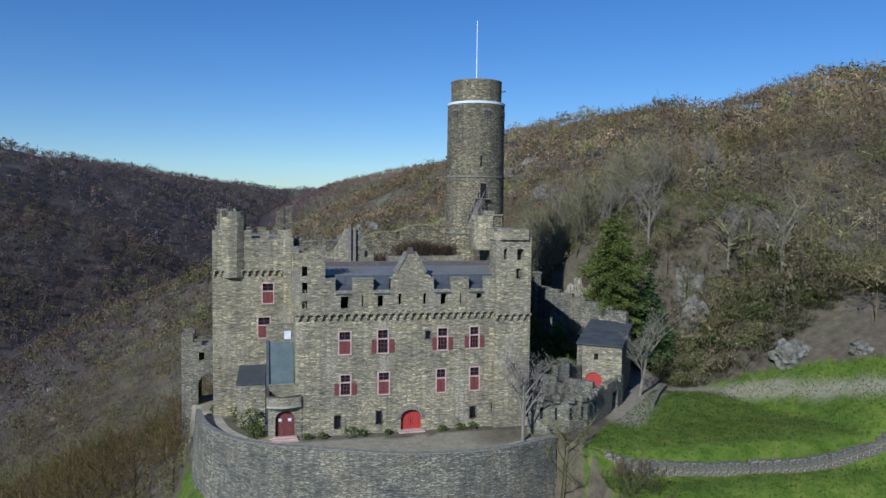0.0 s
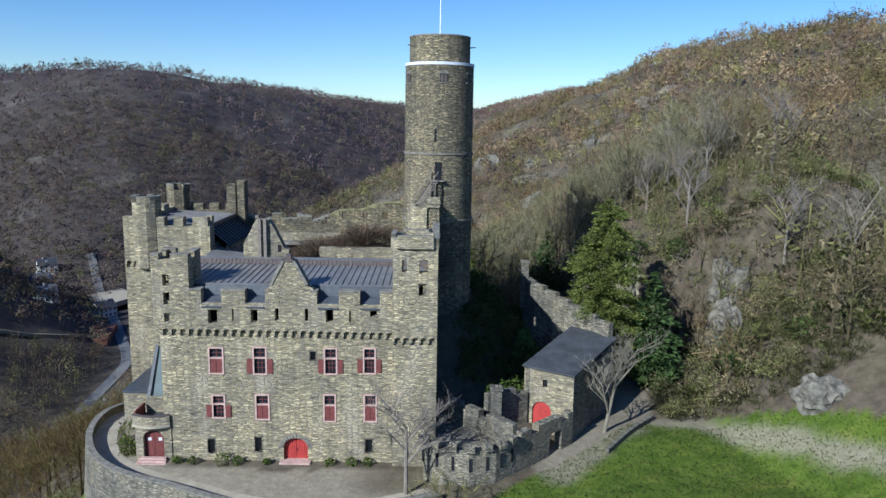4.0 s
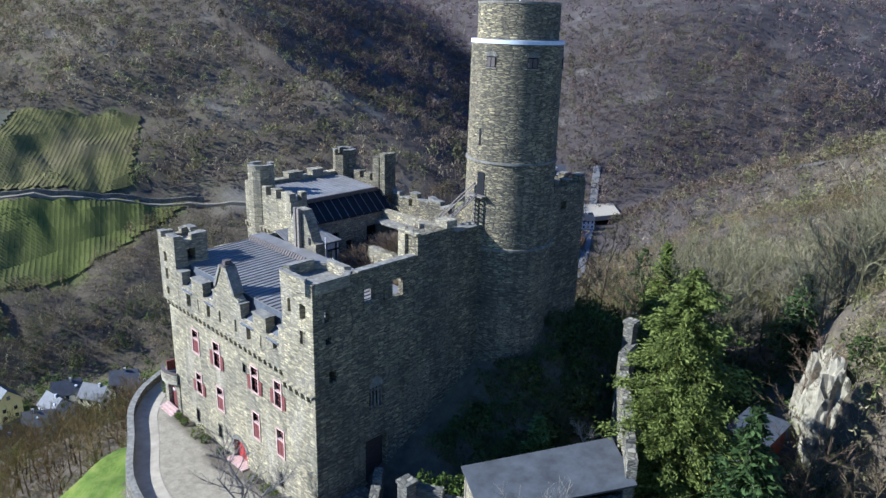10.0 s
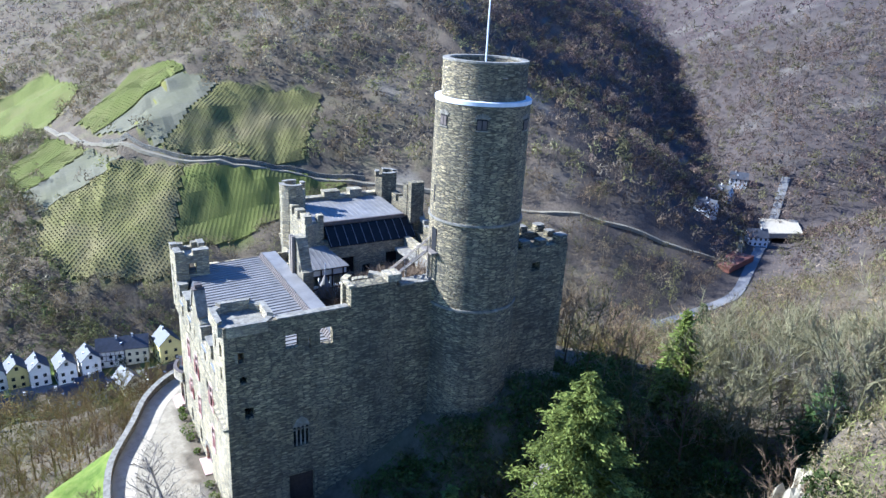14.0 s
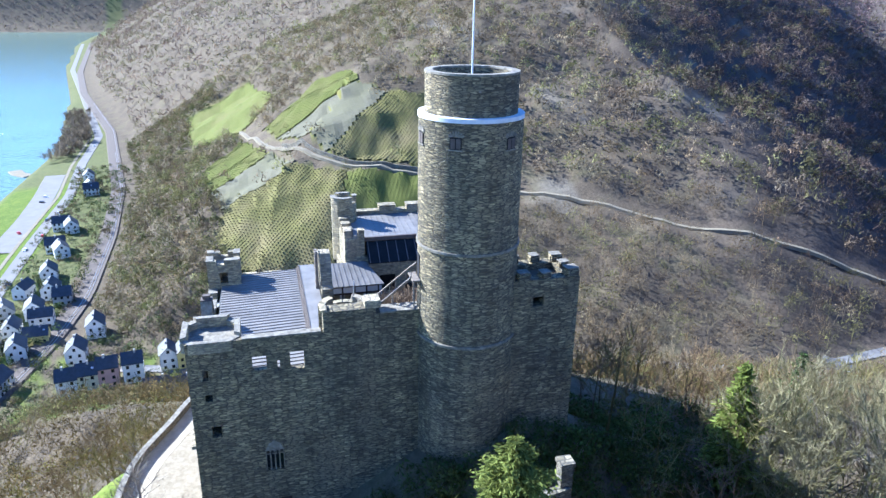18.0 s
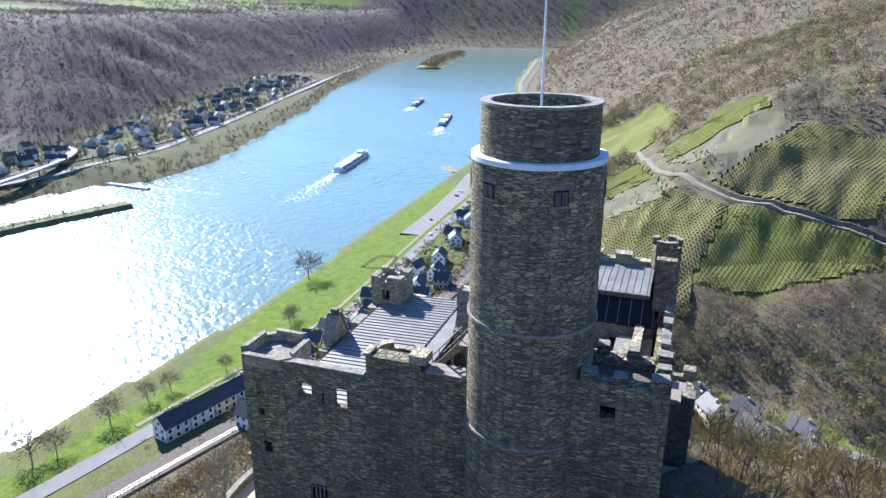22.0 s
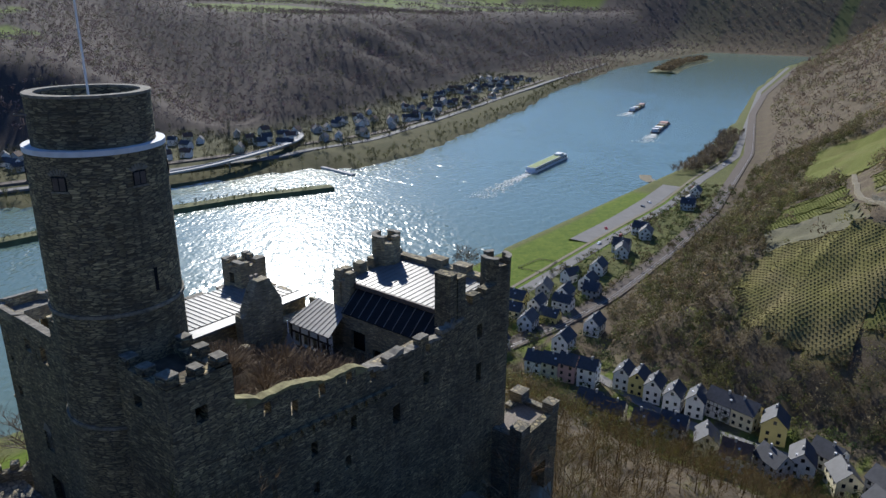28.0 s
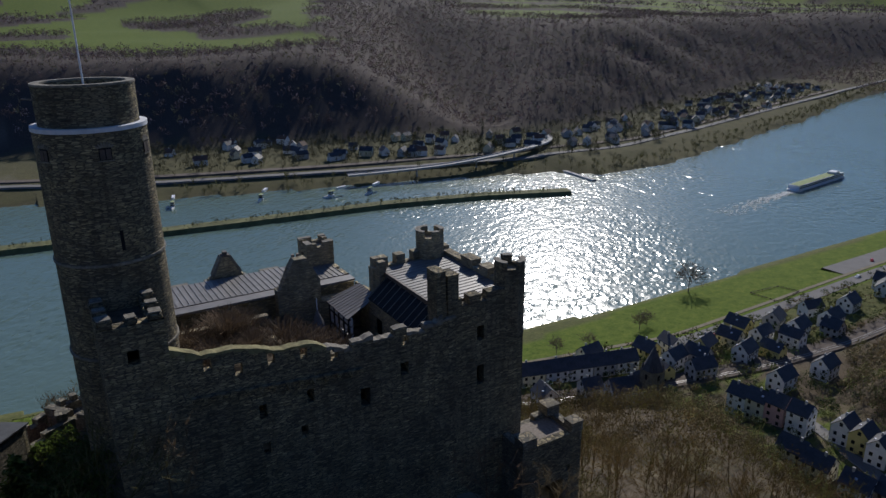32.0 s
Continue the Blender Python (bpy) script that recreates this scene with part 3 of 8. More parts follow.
# openings of the front: x0, x1, z0, z1
FRONT_WINDOWS = [
    (-20.25, -19.15, 8.0, 10.25, "closed"), (-16.3, -15.3, 8.0, 10.35, "open"), (-9.95, -9.0, 8.1, 10.35, "open"), (-6.45, -5.55, 8.2, 10.4, "open"),
    (-20.1, -19.15, 3.8, 5.8, "open"), (-16.2, -15.15, 3.7, 5.9, "half"), (-10.05, -9.15, 3.6, 6.0, "half"), (-6.4, -5.45, 3.65, 6.05, "half"),
]
SMALL = [(-11.3, -10.8, 9.3, 10.1), (-20.75, -20.1, 0.3, 1.65), (-16.45, -15.85, 0.5, 1.9), (-6.4, -5.75, 0.6, 1.85), (-4.0, -3.4, 1.3, 2.1)]
DOORH = (-13.85, -11.65, YARD - 0.3, 1.85)
hole_front = [w[:4] for w in FRONT_WINDOWS] + SMALL + [DOORH]
wall("front_wall", (-24.6, 0), (-3.9, 0), -3.0, FZ, 1.1, M_STONE, [(h[0] + 24.6, h[1] + 24.6, h[2], h[3]) for h in hole_front], castle_hall)
LOOPS = [(-20.15, -19.35, 12.65, 13.9), (-16.4, -15.8, 12.8, 13.95), (-14.25, -13.95, 13.0, 14.1), (-11.65, -11.35, 13.0, 14.1), (-9.8, -9.15, 12.9, 14.05), (-5.9, -5.3, 13.5, 14.0), (-18.05, -17.9, 12.9, 14.0), (-7.75, -7.6, 12.9, 14.0)]
CRENELS = [(-20.7, -18.95, SILL, 99), (-16.85, -15.1, SILL, 99), (-10.55, -8.65, SILL, 99), (-6.8, -5.05, SILL, 99)]
wall("parapet_wall", (-22.0, -0.32), (-3.9, -0.32), FZ, TOP, 0.8, M_STONE, [(h[0] + 22.0, h[1] + 22.0, h[2], h[3]) for h in LOOPS + CRENELS], castle_hall)
# merlon caps
for a, b in ((-22.0, -20.7), (-18.95, -16.85), (-15.1, -14.6), (-11.1, -10.55), (-8.65, -6.8), (-5.05, -3.9)):
    part("coping", boxes((a - 0.05, b + 0.05, -0.38, 0.54, TOP, TOP + 0.12)), M_CAP, castle_hall)
# stepped front gable with coping and finial
bm = bmesh.new()
prism(bm, [(-15.1, TOP - 1.2), (-10.55, TOP - 1.2), (-10.9, 15.9), (-11.6, 16.3), (-12.65, 18.3), (-13.35, 18.3), (-14.35, 16.3), (-15.1, 15.7)], "y", -0.3, 0.46)
gable = part("gable", bm, M_STONE, castle_hall)
for s in (-1, 1):
    bm = bmesh.new()
    x0, x1 = (-13.0 + s * 0.35, -13.0 + s * 1.45)
    prism(bm, [(x0, 18.3), (x0 + s * 0.22, 18.45), (x1 + s * 0.25, 16.35), (x1, 16.2)], "y", -0.4, 0.56)
    part("coping", bm, M_CAP, castle_hall)
part("finial", boxes((-13.4, -12.6, -0.4, 0.6, 18.3, 18.5), (-13.22, -12.78, -0.22, 0.42, 18.5, 18.85)), M_BROWN, castle_hall)
# corbel frieze: one bracket with its little arch, repeated


def corbel_bm(w=0.76):
    bm = bmesh.new()
    box(bm, -0.10, 0.10, -0.28, 0.0, -0.30, -0.02)
    box(bm, -0.08, 0.08, -0.15, 0.0, -0.46, -0.30)
    pts = [(-w / 2, 0.26), (-w / 2, 0.0)]
    for k in range(7):
        a = math.pi * k / 6
        pts.append((-w / 2 + 0.12 + (w - 0.24) / 2 * (1 - math.cos(a)), 0.0 + 0.20 * math.sin(a)))
    pts += [(w / 2, 0.0), (w / 2, 0.26)]
    prism(bm, [(p[0] + w / 2, p[1]) for p in pts], "y", -0.33, 0.0)
    return bm


first = part("corbel", corbel_bm(), M_STONE, castle_hall)
first.matrix_basis = Matrix.Translation((-24.3, -0.005, FZ - 0.15))
for i in range(1, 27):
    share(first, Matrix.Translation((-24.3 + 0.76 * i, -0.005, FZ - 0.15 - 0.004 * i)))
# corner turret in the south-west
ST = 18.75
wall("turret_wall", (-24.95, -0.34), (-21.7, -0.34), FZ, ST, 0.6, M_STONE, [(0.95, 1.5, 16.0, 17.0), (0.95, 1.5, 14.3, 15.4), (0.95, 1.45, 12.7, 13.5), (0.7, 1.7, ST - 0.45, 99)], castle_hall)
wall("turret_wall", (-21.7, -0.34), (-21.7, 2.9), FZ, ST, 0.6, M_STONE, [(1.2, 2.0, 16.3, 17.5), (0.9, 1.7, ST - 0.45, 99)], castle_hall)
wall("turret_wall", (-21.7, 2.9), (-24.95, 2.9), FZ, ST, 0.6, M_STONE, [(1.2, 2.0, ST - 0.45, 99)], castle_hall)
wall("turret_wall", (-24.95, 2.9), (-24.95, -0.34), FZ, ST, 0.6, M_STONE, [(0.9, 1.5, 15.6, 16.8), (1.2, 2.0, ST - 0.45, 99)], castle_hall)
part("turret_floor", boxes((-24.4, -22.3, 0.25, 2.3, ST - 1.0, ST - 0.8)), M_GRAVEL, castle_hall)
for a, b, c, d in ((-24.99, -24.2, -0.38, 0.3), (-23.25, -21.66, -0.38, 0.3), (-22.35, -21.66, 1.4, 2.94), (-24.99, -23.7, 2.26, 2.94)):
    part("coping", boxes((a, b, c, d, ST, ST + 0.09)), M_CAP, castle_hall)
# corner tower in the south-east, with an eight-sided parapet
SX0, SY0, SZ = -3.9, -0.65, 20.4
wall("corner_tower_wall", (SX0, SY0), (0, SY0), -3.0, SZ - 0.7, 1.0, M_STONE, [(0.75, 1.2, 17.6, 18.7), (2.3, 3.05, 17.5, 18.7), (2.25, 2.9, 15.5, 16.6)], castle_hall)
wall("corner_tower_wall", (SX0, 1.8), (SX0, SY0), FZ, SZ - 0.7, 0.8, M_STONE, [], castle_hall)
for i in range(5):
    share(first, Matrix.Translation((SX0 + 0.1 + 0.76 * i, SY0 - 0.003, FZ - 0.5)))
octa = [(-4.1, -0.25), (-3.5, -0.95), (-0.4, -0.95), (0.12, -0.3), (0.12, 2.6), (-0.6, 3.3), (-3.2, 3.3), (-4.1, 2.5)]
inner = [(-2 + (x + 2) * 0.80, 1.15 + (y - 1.15) * 0.80) for x, y in octa]
for i in range(8):
    j = (i + 1) % 8
    bm = bmesh.new()
    lift = 0.28 if i in (1, 5, 7) else 0.0
    prism(bm, [octa[i], octa[j], inner[j], inner[i]], "z", SZ - 0.704, SZ + 0.1 + lift)
    part("parapet_stone", bm, M_STONE, castle_hall)
    bm = bmesh.new()
    prism(bm, [octa[i], octa[j], inner[j], inner[i]], "z", SZ + 0.1 + lift, SZ + 0.17 + lift)
    part("coping", bm, M_CAP, castle_hall)
bm = bmesh.new()
prism(bm, inner, "z", SZ - 0.7, SZ - 0.4)
part("turret_floor", bm, M_CAP, castle_hall)
# east wall, stepped top
E_LOW = [(1.05, 1.6, 15.6, 16.2), (5.1, 6.5, 8.7, 10.6), (1.3, 2.0, 12.4, 13.4), (4.7, 6.9, 2.0, 6.0)]
E_HIGH = [(4.65, 5.7, 17.85, 19.0), (6.5, 6.68, 17.6, 18.5), (7.45, 8.5, 17.65, 19.1), (0.75, 1.45, 17.4, 18.25)]
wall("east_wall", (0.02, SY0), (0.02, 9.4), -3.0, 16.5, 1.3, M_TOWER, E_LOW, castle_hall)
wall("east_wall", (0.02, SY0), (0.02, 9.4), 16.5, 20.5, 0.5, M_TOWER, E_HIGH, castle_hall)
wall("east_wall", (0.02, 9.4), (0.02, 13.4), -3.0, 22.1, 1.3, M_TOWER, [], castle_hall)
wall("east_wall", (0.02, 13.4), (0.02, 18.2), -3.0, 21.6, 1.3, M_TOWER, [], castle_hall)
part("merlon", boxes((-1.28, 0.04, 12.6, 13.8, 22.1, 22.7)), M_STONE, castle_hall)
part("merlon", boxes((-1.28, 0.04, 9.2, 9.7, 22.1, 22.3)), M_STONE, castle_hall)
part("coping", boxes((-0.58, 0.08, 3.4, 9.2, 20.5, 20.62)), M_CAP, castle_hall)
part("coping", boxes((-1.33, 0.08, 13.8, 17.2, 21.6, 21.72)), M_CAP, castle_hall)
# curved lookout parapet on the east wall's inner side
for k in range(6):
    bm = bmesh.new()
    a0 = math.pi * (0.5 + k / 6)
    ring_bm(bm, -1.2, 11.2, 1.5, 2.05, 18.0, 22.1 - (0.5 if k in (2, 3) else 0), 3, a0, a0 + math.pi / 6 - 0.01)
    part("parapet_stone", bm, M_STONE, castle_hall)
# inner and west walls
wall("west_wall", (-24.6, 10.2), (-24.6, 0.0), -3.0, 14.6, 1.0, M_STONE, [(2.0, 3.0, 8.5, 10.2), (5.6, 6.6, 4.0, 5.6)], castle_hall)
wall("yard_wall", (0, 9.5), (-24.6, 9.5), 4.0, 16.0, 0.9, M_STONE, [(5.0, 6.2, 12.0, 14.0), (9.5, 10.7, 12.0, 14.0)], castle_hall)
# standing-seam roof, rising to the back, with its ribbed back strip
R0, R1 = (0.95, 16.0), (8.6, 16.25)
bm = bmesh.new()
quad_sheet(bm, (-24.3, R0[0], R0[1]), (-0.5, R0[0], R0[1]), (-0.5, R1[0], R1[1]), (-24.3, R1[0], R1[1]))
roof = part("roof", bm, M_ZINC, castle_hall, "grey standing-seam metal roof")
bm = bmesh.new()
quad_sheet(bm, (-21.6, 0.5, 14.4), (-3.2, 0.5, 14.4), (-3.2, 0.97, 16.0), (-21.6, 0.97, 16.0))
part("roof_skirt", bm, M_SLATE, castle_hall, "dark slate skirt along the front of the roof")
bm = bmesh.new()
box(bm, -0.03, 0.03, 0, math.hypot(R1[0] - R0[0], R1[1] - R0[1]), 0, 0.07)
seam = part("seam", bm, M_ZINC, roof)
tilt = math.atan2(R1[1] - R0[1], R1[0] - R0[0])
for i in range(38):
    mm = Matrix.Translation((-24.2 + 0.6 * i, R0[0], R0[1])) @ Matrix.Rotation(tilt, 4, "X")
    if i == 0:
        seam.matrix_basis = mm
    else:
        share(seam, mm, roof)
bm = bmesh.new()
quad_sheet(bm, (-24.3, 8.6, 16.3), (-0.5, 8.6, 16.3), (-0.5, 8.95, 16.72), (-24.3, 8.95, 16.72))
fascia = part("fascia", bm, M_BROWN, castle_hall, "brown ribbed metal strip behind the roof")
bm = bmesh.new()
box(bm, -0.04, 0.04, 0, 0.54, 0, 0.06)
rib = part("rib", bm, M_BROWN, fascia)
for i in range(57):
    mm = Matrix.Translation((-24.2 + 0.4 * i, 8.6, 16.3)) @ Matrix.Rotation(math.atan2(0.42, 0.35), 4, "X")
    if i == 0:
        rib.matrix_basis = mm
    else:
        share(rib, mm, fascia)
part("gutter_walk", boxes((-24.3, -1.3, 8.95, 10.5, 16.45, 16.66)), M_ZINC, castle_hall)
# the roof's aprons in the battlement gaps
for a, b, *_ in CRENELS:
    bm = bmesh.new()
    quad_sheet(bm, (a + 0.04, -0.42, SILL - 0.35), (b - 0.04, -0.42, SILL - 0.35), (b - 0.04, 0.7, SILL + 0.55), (a + 0.04, 0.7, SILL + 0.55))
    ap = part("apron", bm, M_SLATE, castle_hall, "dark slate apron of the roof")
# little roof hatches behind the west battlement
for i, (a, b) in enumerate(((2.9, 4.4), (5.2, 7.0))):
    part("merlon", boxes((-24.9, -23.9, a, b, 14.6, 15.9), (-24.95, -23.85, a - 0.05, b + 0.05, 15.9, 16.05)), M_STONE, castle_hall)
# middle gable wall with chimney shafts
bm = bmesh.new()
prism(bm, [(-19.9, 9.0), (-15.3, 9.0), (-15.3, 17.4), (-15.8, 17.6), (-16.8, 19.7), (-17.3, 20.4), (-18.6, 20.4), (-19.0, 19.6), (-19.9, 17.9)], "y", 10.6, 11.7)
mid_gable = part("inner_gable", bm, M_STONE, castle_hall)
part("chimney_pipe", boxes((-18.3, -18.0, 10.2, 10.5, 16.6, 20.6)), M_WOOD, castle_hall)
part("chimney_pipe", boxes((-17.75, -17.45, 10.2, 10.5, 16.6, 20.6)), M_WOOD, castle_hall)
part("gable_window", boxes((-16.4, -16.05, 10.55, 10.62, 17.2, 17.9)), M_DARK, castle_hall)


def window(at, w, h, state, parent, mat=None):
    """A stone-framed window, its outer face on y=0 of the front: frame, upper pane, lower panes, shutters."""
    win = new("window")
    win.parent = parent
    win.matrix_basis = Matrix.Translation(at)
    mat = mat or M_SAND
    f = 0.14
    part("frame", boxes((-w / 2 - f, w / 2 + f, -0.07, 0.25, h, h + f), (-w / 2 - f, w / 2 + f, -0.09, 0.25, -f, 0), (-w / 2 - f, -w / 2, -0.07, 0.25, 0, h), (w / 2, w / 2 + f, -0.07, 0.25, 0, h), (-w / 2, w / 2, -0.04, 0.25, h * 0.58, h * 0.58 + 0.12)), mat, win, "weathered red sandstone frame")
    part("pane", boxes((-w / 2, w / 2, 0.2, 0.23, 0, h)), M_GLASS, win)
    bars = [(-0.03, 0.03, 0.13, 0.19, h * 0.58 + 0.12, h), (-w / 2, w / 2, 0.13, 0.19, h * 0.8, h * 0.8 + 0.05)]
    lo = h * 0.58
    if state == "open":
        bars += [(-w / 6 - 0.025, -w / 6 + 0.025, 0.13, 0.19, 0, lo), (w / 6 - 0.025, w / 6 + 0.025, 0.13, 0.19, 0, lo), (-w / 2, w / 2, 0.13, 0.19, lo / 3, lo / 3 + 0.05), (-w / 2, w / 2, 0.13, 0.19, 2 * lo / 3, 2 * lo / 3 + 0.05)]
    part("glazing_bar", boxes(*bars), M_RED, win)
    sw = w / 2
    for s in (-1, 1):
        sh = bmesh.new()
        if state == "open":
            x0 = s * (w / 2 + f + 0.02)
            a, b = sorted((x0, x0 + s * sw))
            box(sh, a, b, -0.09, -0.04, 0.02, lo)
            box(sh, a + 0.05, b - 0.05, -0.11, -0.09, lo * 0.2, lo * 0.28)
            box(sh, a + 0.05, b - 0.05, -0.11, -0.09, lo * 0.72, lo * 0.8)
        else:
            a, b = sorted((s * 0.015, s * w / 2))
            box(sh, a, b, 0.0, 0.06, 0.02, lo)
            box(sh, a + 0.04, b - 0.04, -0.02, 0.0, lo * 0.2, lo * 0.28)
            box(sh, a + 0.04, b - 0.04, -0.02, 0.0, lo * 0.72, lo * 0.8)
        part("shutter", sh, M_RED, win, "dark red wooden shutter")
    return win


for x0, x1, z0, z1, state in FRONT_WINDOWS:
    window(((x0 + x1) / 2, 0, z0), x1 - x0, z1 - z0, state, castle_hall)


def small_window(x0, x1, z0, z1, parent, y=0.0, frame=M_GREY):
    win = new("small_window")
    win.parent = parent
    f = 0.1
    part("frame", boxes((x0 - f, x1 + f, y - 0.03, y + 0.2, z1, z1 + f), (x0 - f, x1 + f, y - 0.05, y + 0.2, z0 - f, z0), (x0 - f, x0, y - 0.03, y + 0.2, z0, z1), (x1, x1 + f, y - 0.03, y + 0.2, z0, z1)), frame, win)
    part("pane", boxes((x0, x1, y + 0.3, y + 0.33, z0, z1)), M_GLASS, win)
    part("grille", boxes(*[(x0 + (x1 - x0) * k / 4 - 0.02, x0 + (x1 - x0) * k / 4 + 0.02, y + 0.1, y + 0.14, z0, z1) for k in (1, 2, 3)], *[(x0, x1, y + 0.1, y + 0.14, z0 + (z1 - z0) * k / 3 - 0.02, z0 + (z1 - z0) * k / 3 + 0.02) for k in (1, 2)]), M_DARK, win)


for s in SMALL:
    small_window(*s, castle_hall)


def arch_pts(x0, x1, z0, zs, rise, n=10):
    """Outline of a round-headed opening."""
    c, r = (x0 + x1) / 2, (x1 - x0) / 2
    return [(x0, z0), (x1, z0)] + [(c + r * math.cos(math.pi * k / n), zs + rise * math.sin(math.pi * k / n)) for k in range(n + 1)]


def arch_fill(bm, x0, x1, zs, rise, z1, y0, y1, n=10):
    """The two corners of wall over a round arch, up to z1."""
    c, r = (x0 + x1) / 2, (x1 - x0) / 2
    for side in (0, 1):
        pts = []
        for k in range(n // 2 + 1):
            a = math.pi * k / n if side == 0 else math.pi * (1 - k / n)
            pts.append((c + r * math.cos(a), zs + rise * math.sin(a)))
        pts.append((pts[0][0], z1 + 0.02))
        if pts[-2][1] < z1:
            pts.insert(-1, (pts[-2][0], z1 + 0.02))
        prism(bm, pts, "y", y0, y1)


bm = bmesh.new()
arch_fill(bm, DOORH[0], DOORH[1], 1.0, 0.84, DOORH[3], 0.0, 1.0)
part("door_arch", bm, M_STONE, castle_hall)
hall_door = new("door")
hall_door.parent = castle_hall
for s in (0, 1):
    x0 = DOORH[0] if s == 0 else (DOORH[0] + DOORH[1]) / 2 + 0.01
    x1 = x0 + (DOORH[1] - DOORH[0]) / 2 - 0.01
    part("door_leaf", boxes((x0, x1, 0.42, 0.5, YARD, 1.85), *[(x0 + 0.05 + k * 0.17, x0 + 0.2 + k * 0.17, 0.39, 0.42, YARD + 0.05, 1.8) for k in range(6)]), M_DOOR, hall_door, "bright red boarded door leaf")
part("door_handle", boxes((-12.72, -12.68, 0.34, 0.39, 0.5, 0.7)), M_DARK, hall_door)
part("threshold", boxes((DOORH[0] - 0.3, DOORH[1] + 0.3, -0.7, 0.4, YARD - 0.2, YARD + 0.12)), M_SAND, castle_hall)
bm = bmesh.new()
for k in range(15):
    a = math.pi * k / 14
    c = Matrix.Translation(((DOORH[0] + DOORH[1]) / 2 + 1.32 * math.cos(a), -0.02, 1.0 + 1.06 * math.sin(a))) @ Matrix.Rotation(math.pi / 2 - a, 4, "Y")
    b2 = boxes((-0.1, 0.1, -0.03, 0.1, -0.2, 0.2))
    b2.transform(c)
    part("voussoir", b2, M_CAP, castle_hall)
bm.free()
# added black sheets that paint the darkness of the rooms behind the openings
part("room_dark_sheet", boxes((-23.4, -1.4, 1.3, 1.4, -0.4, 13.9)), M_DARK, castle_hall)
part("room_dark_sheet", boxes((-1.45, -1.35, 1.5, 9.0, -0.4, 13.9)), M_DARK, castle_hall)
# tracery window and arched door of the east wall
bm = bmesh.new()
for k in range(5):
    y = 4.45 + k * 0.35
    box(bm, -0.25, -0.1, y - 0.05, y + 0.05, 8.7, 10.6)
for k in range(3):
    y = 4.62 + k * 0.5
    box(bm, -0.25, -0.1, y - 0.2, y + 0.2, 10.15, 10.25)
part("tracery", bm, M_CAP, castle_hall)
part("pane", boxes((-0.5, -0.45, 4.4, 5.9, 8.6, 10.7)), M_GLASS, castle_hall)
bm = bmesh.new()
prism(bm, [(4.4, 10.6), (5.9, 10.6), (5.6, 11.2), (5.15, 11.55), (4.7, 11.2)], "x", 0.0, 0.06)
part("blind_arch", bm, M_CAP, castle_hall)
part("door_leaf", boxes((-0.6, -0.5, 4.0, 6.3, 2.0, 6.0)), M_TIMBER, castle_hall, "dark wooden arched door")

# ---- the round keep ----
keep = empty("round_keep", (0, 0, 0), "tall round stone keep with set-back top and flagpole", "tower")
KX, KY = -0.2, 20.65
bm = bmesh.new()
prof = [(3.95, 4.0), (3.92, 10.0), (3.9, 19.6), (3.84, 27.0), (3.80, 36.55)]
N = 72
rows = [[bm.verts.new((KX + r * math.cos(2 * math.pi * i / N), KY + r * math.sin(2 * math.pi * i / N), z)) for i in range(N)] for r, z in prof]
for a, b in zip(rows[:-1], rows[1:]):
    for i in range(N):
        j = (i + 1) % N
        bm.faces.new((a[i], a[j], b[j], b[i]))
part("shaft", bm, M_TOWER, keep, smooth=True)
bm = bmesh.new()
ring_bm(bm, KX, KY, 3.0, 3.86, 36.55, 36.85, 72)
part("ledge", bm, M_LEDGE, keep, "pale weathered ledge")
bm = bmesh.new()
ring_bm(bm, KX, KY, 2.85, 3.36, 36.85, 39.6, 72)
part("top_drum", bm, M_TOWER, keep)
bm = bmesh.new()
ring_bm(bm, KX, KY, 2.82, 3.40, 39.6, 39.75, 72)
part("rim", bm, M_CAP, keep)
bm = bmesh.new()
ring_bm(bm, KX, KY, 0.02, 2.9, 36.9, 37.6, 48)
part("platform", bm, M_ZINC, keep)
for z, r in ((27.1, 3.95), (19.7, 4.02)):
    bm = bmesh.new()
    ring_bm(bm, KX, KY, r - 0.2, r, z - 0.1, z + 0.1, 72)
    part("string_course", bm, M_CAP, keep)


def on_keep(ang, z, bm, r=3.8):
    """Sets a mesh drawn in x (width), y (outwards is -y), z on the keep's face."""
    a = radians(ang)
    bm.transform(Matrix.Translation((KX + r * math.cos(a), KY + r * math.sin(a), z)) @ Matrix.Rotation(a + math.pi / 2, 4, "Z"))
    return bm


for ang, z in ((-83, 35.2), (-32, 35.2), (31, 35.1), (96, 35.1), (150, 35.1), (208, 35.2)):
    win = new("window")
    win.parent = keep
    part("recess", on_keep(ang, z, boxes((-0.42, 0.42, -0.035, 0.3, -0.45, 0.4))), M_DARK, win)
    part("shutter", on_keep(ang, z, boxes((-0.36, -0.04, -0.06, -0.02, -0.4, 0.3), (0.04, 0.36, -0.06, -0.02, -0.4, 0.3))), M_BROWN, win)
    part("sill", on_keep(ang, z, boxes((-0.5, 0.5, -0.08, 0.2, -0.55, -0.46))), M_CAP, win)
    for k in range(7):
        a = math.pi * (k - 3) / 12
        b2 = boxes((-0.06, 0.06, -0.03, 0.1, 0.45, 0.8))
        b2.transform(Matrix.Rotation(a, 4, "Y"))
        part("voussoir", on_keep(ang, z, b2), M_CAP, win)
# slits and doorway are near-black boxes, the shade inside put into their colour
for ang, z, h in ((-95, 29.1, 1.4), (99, 28.8, 1.5), (-12, 23.5, 0.5), (60, 15.0, 0.5)):
    part("slit", on_keep(ang, z, boxes((-0.12, 0.12, -0.04, 0.3, -h / 2, h / 2))), M_DARK, keep)
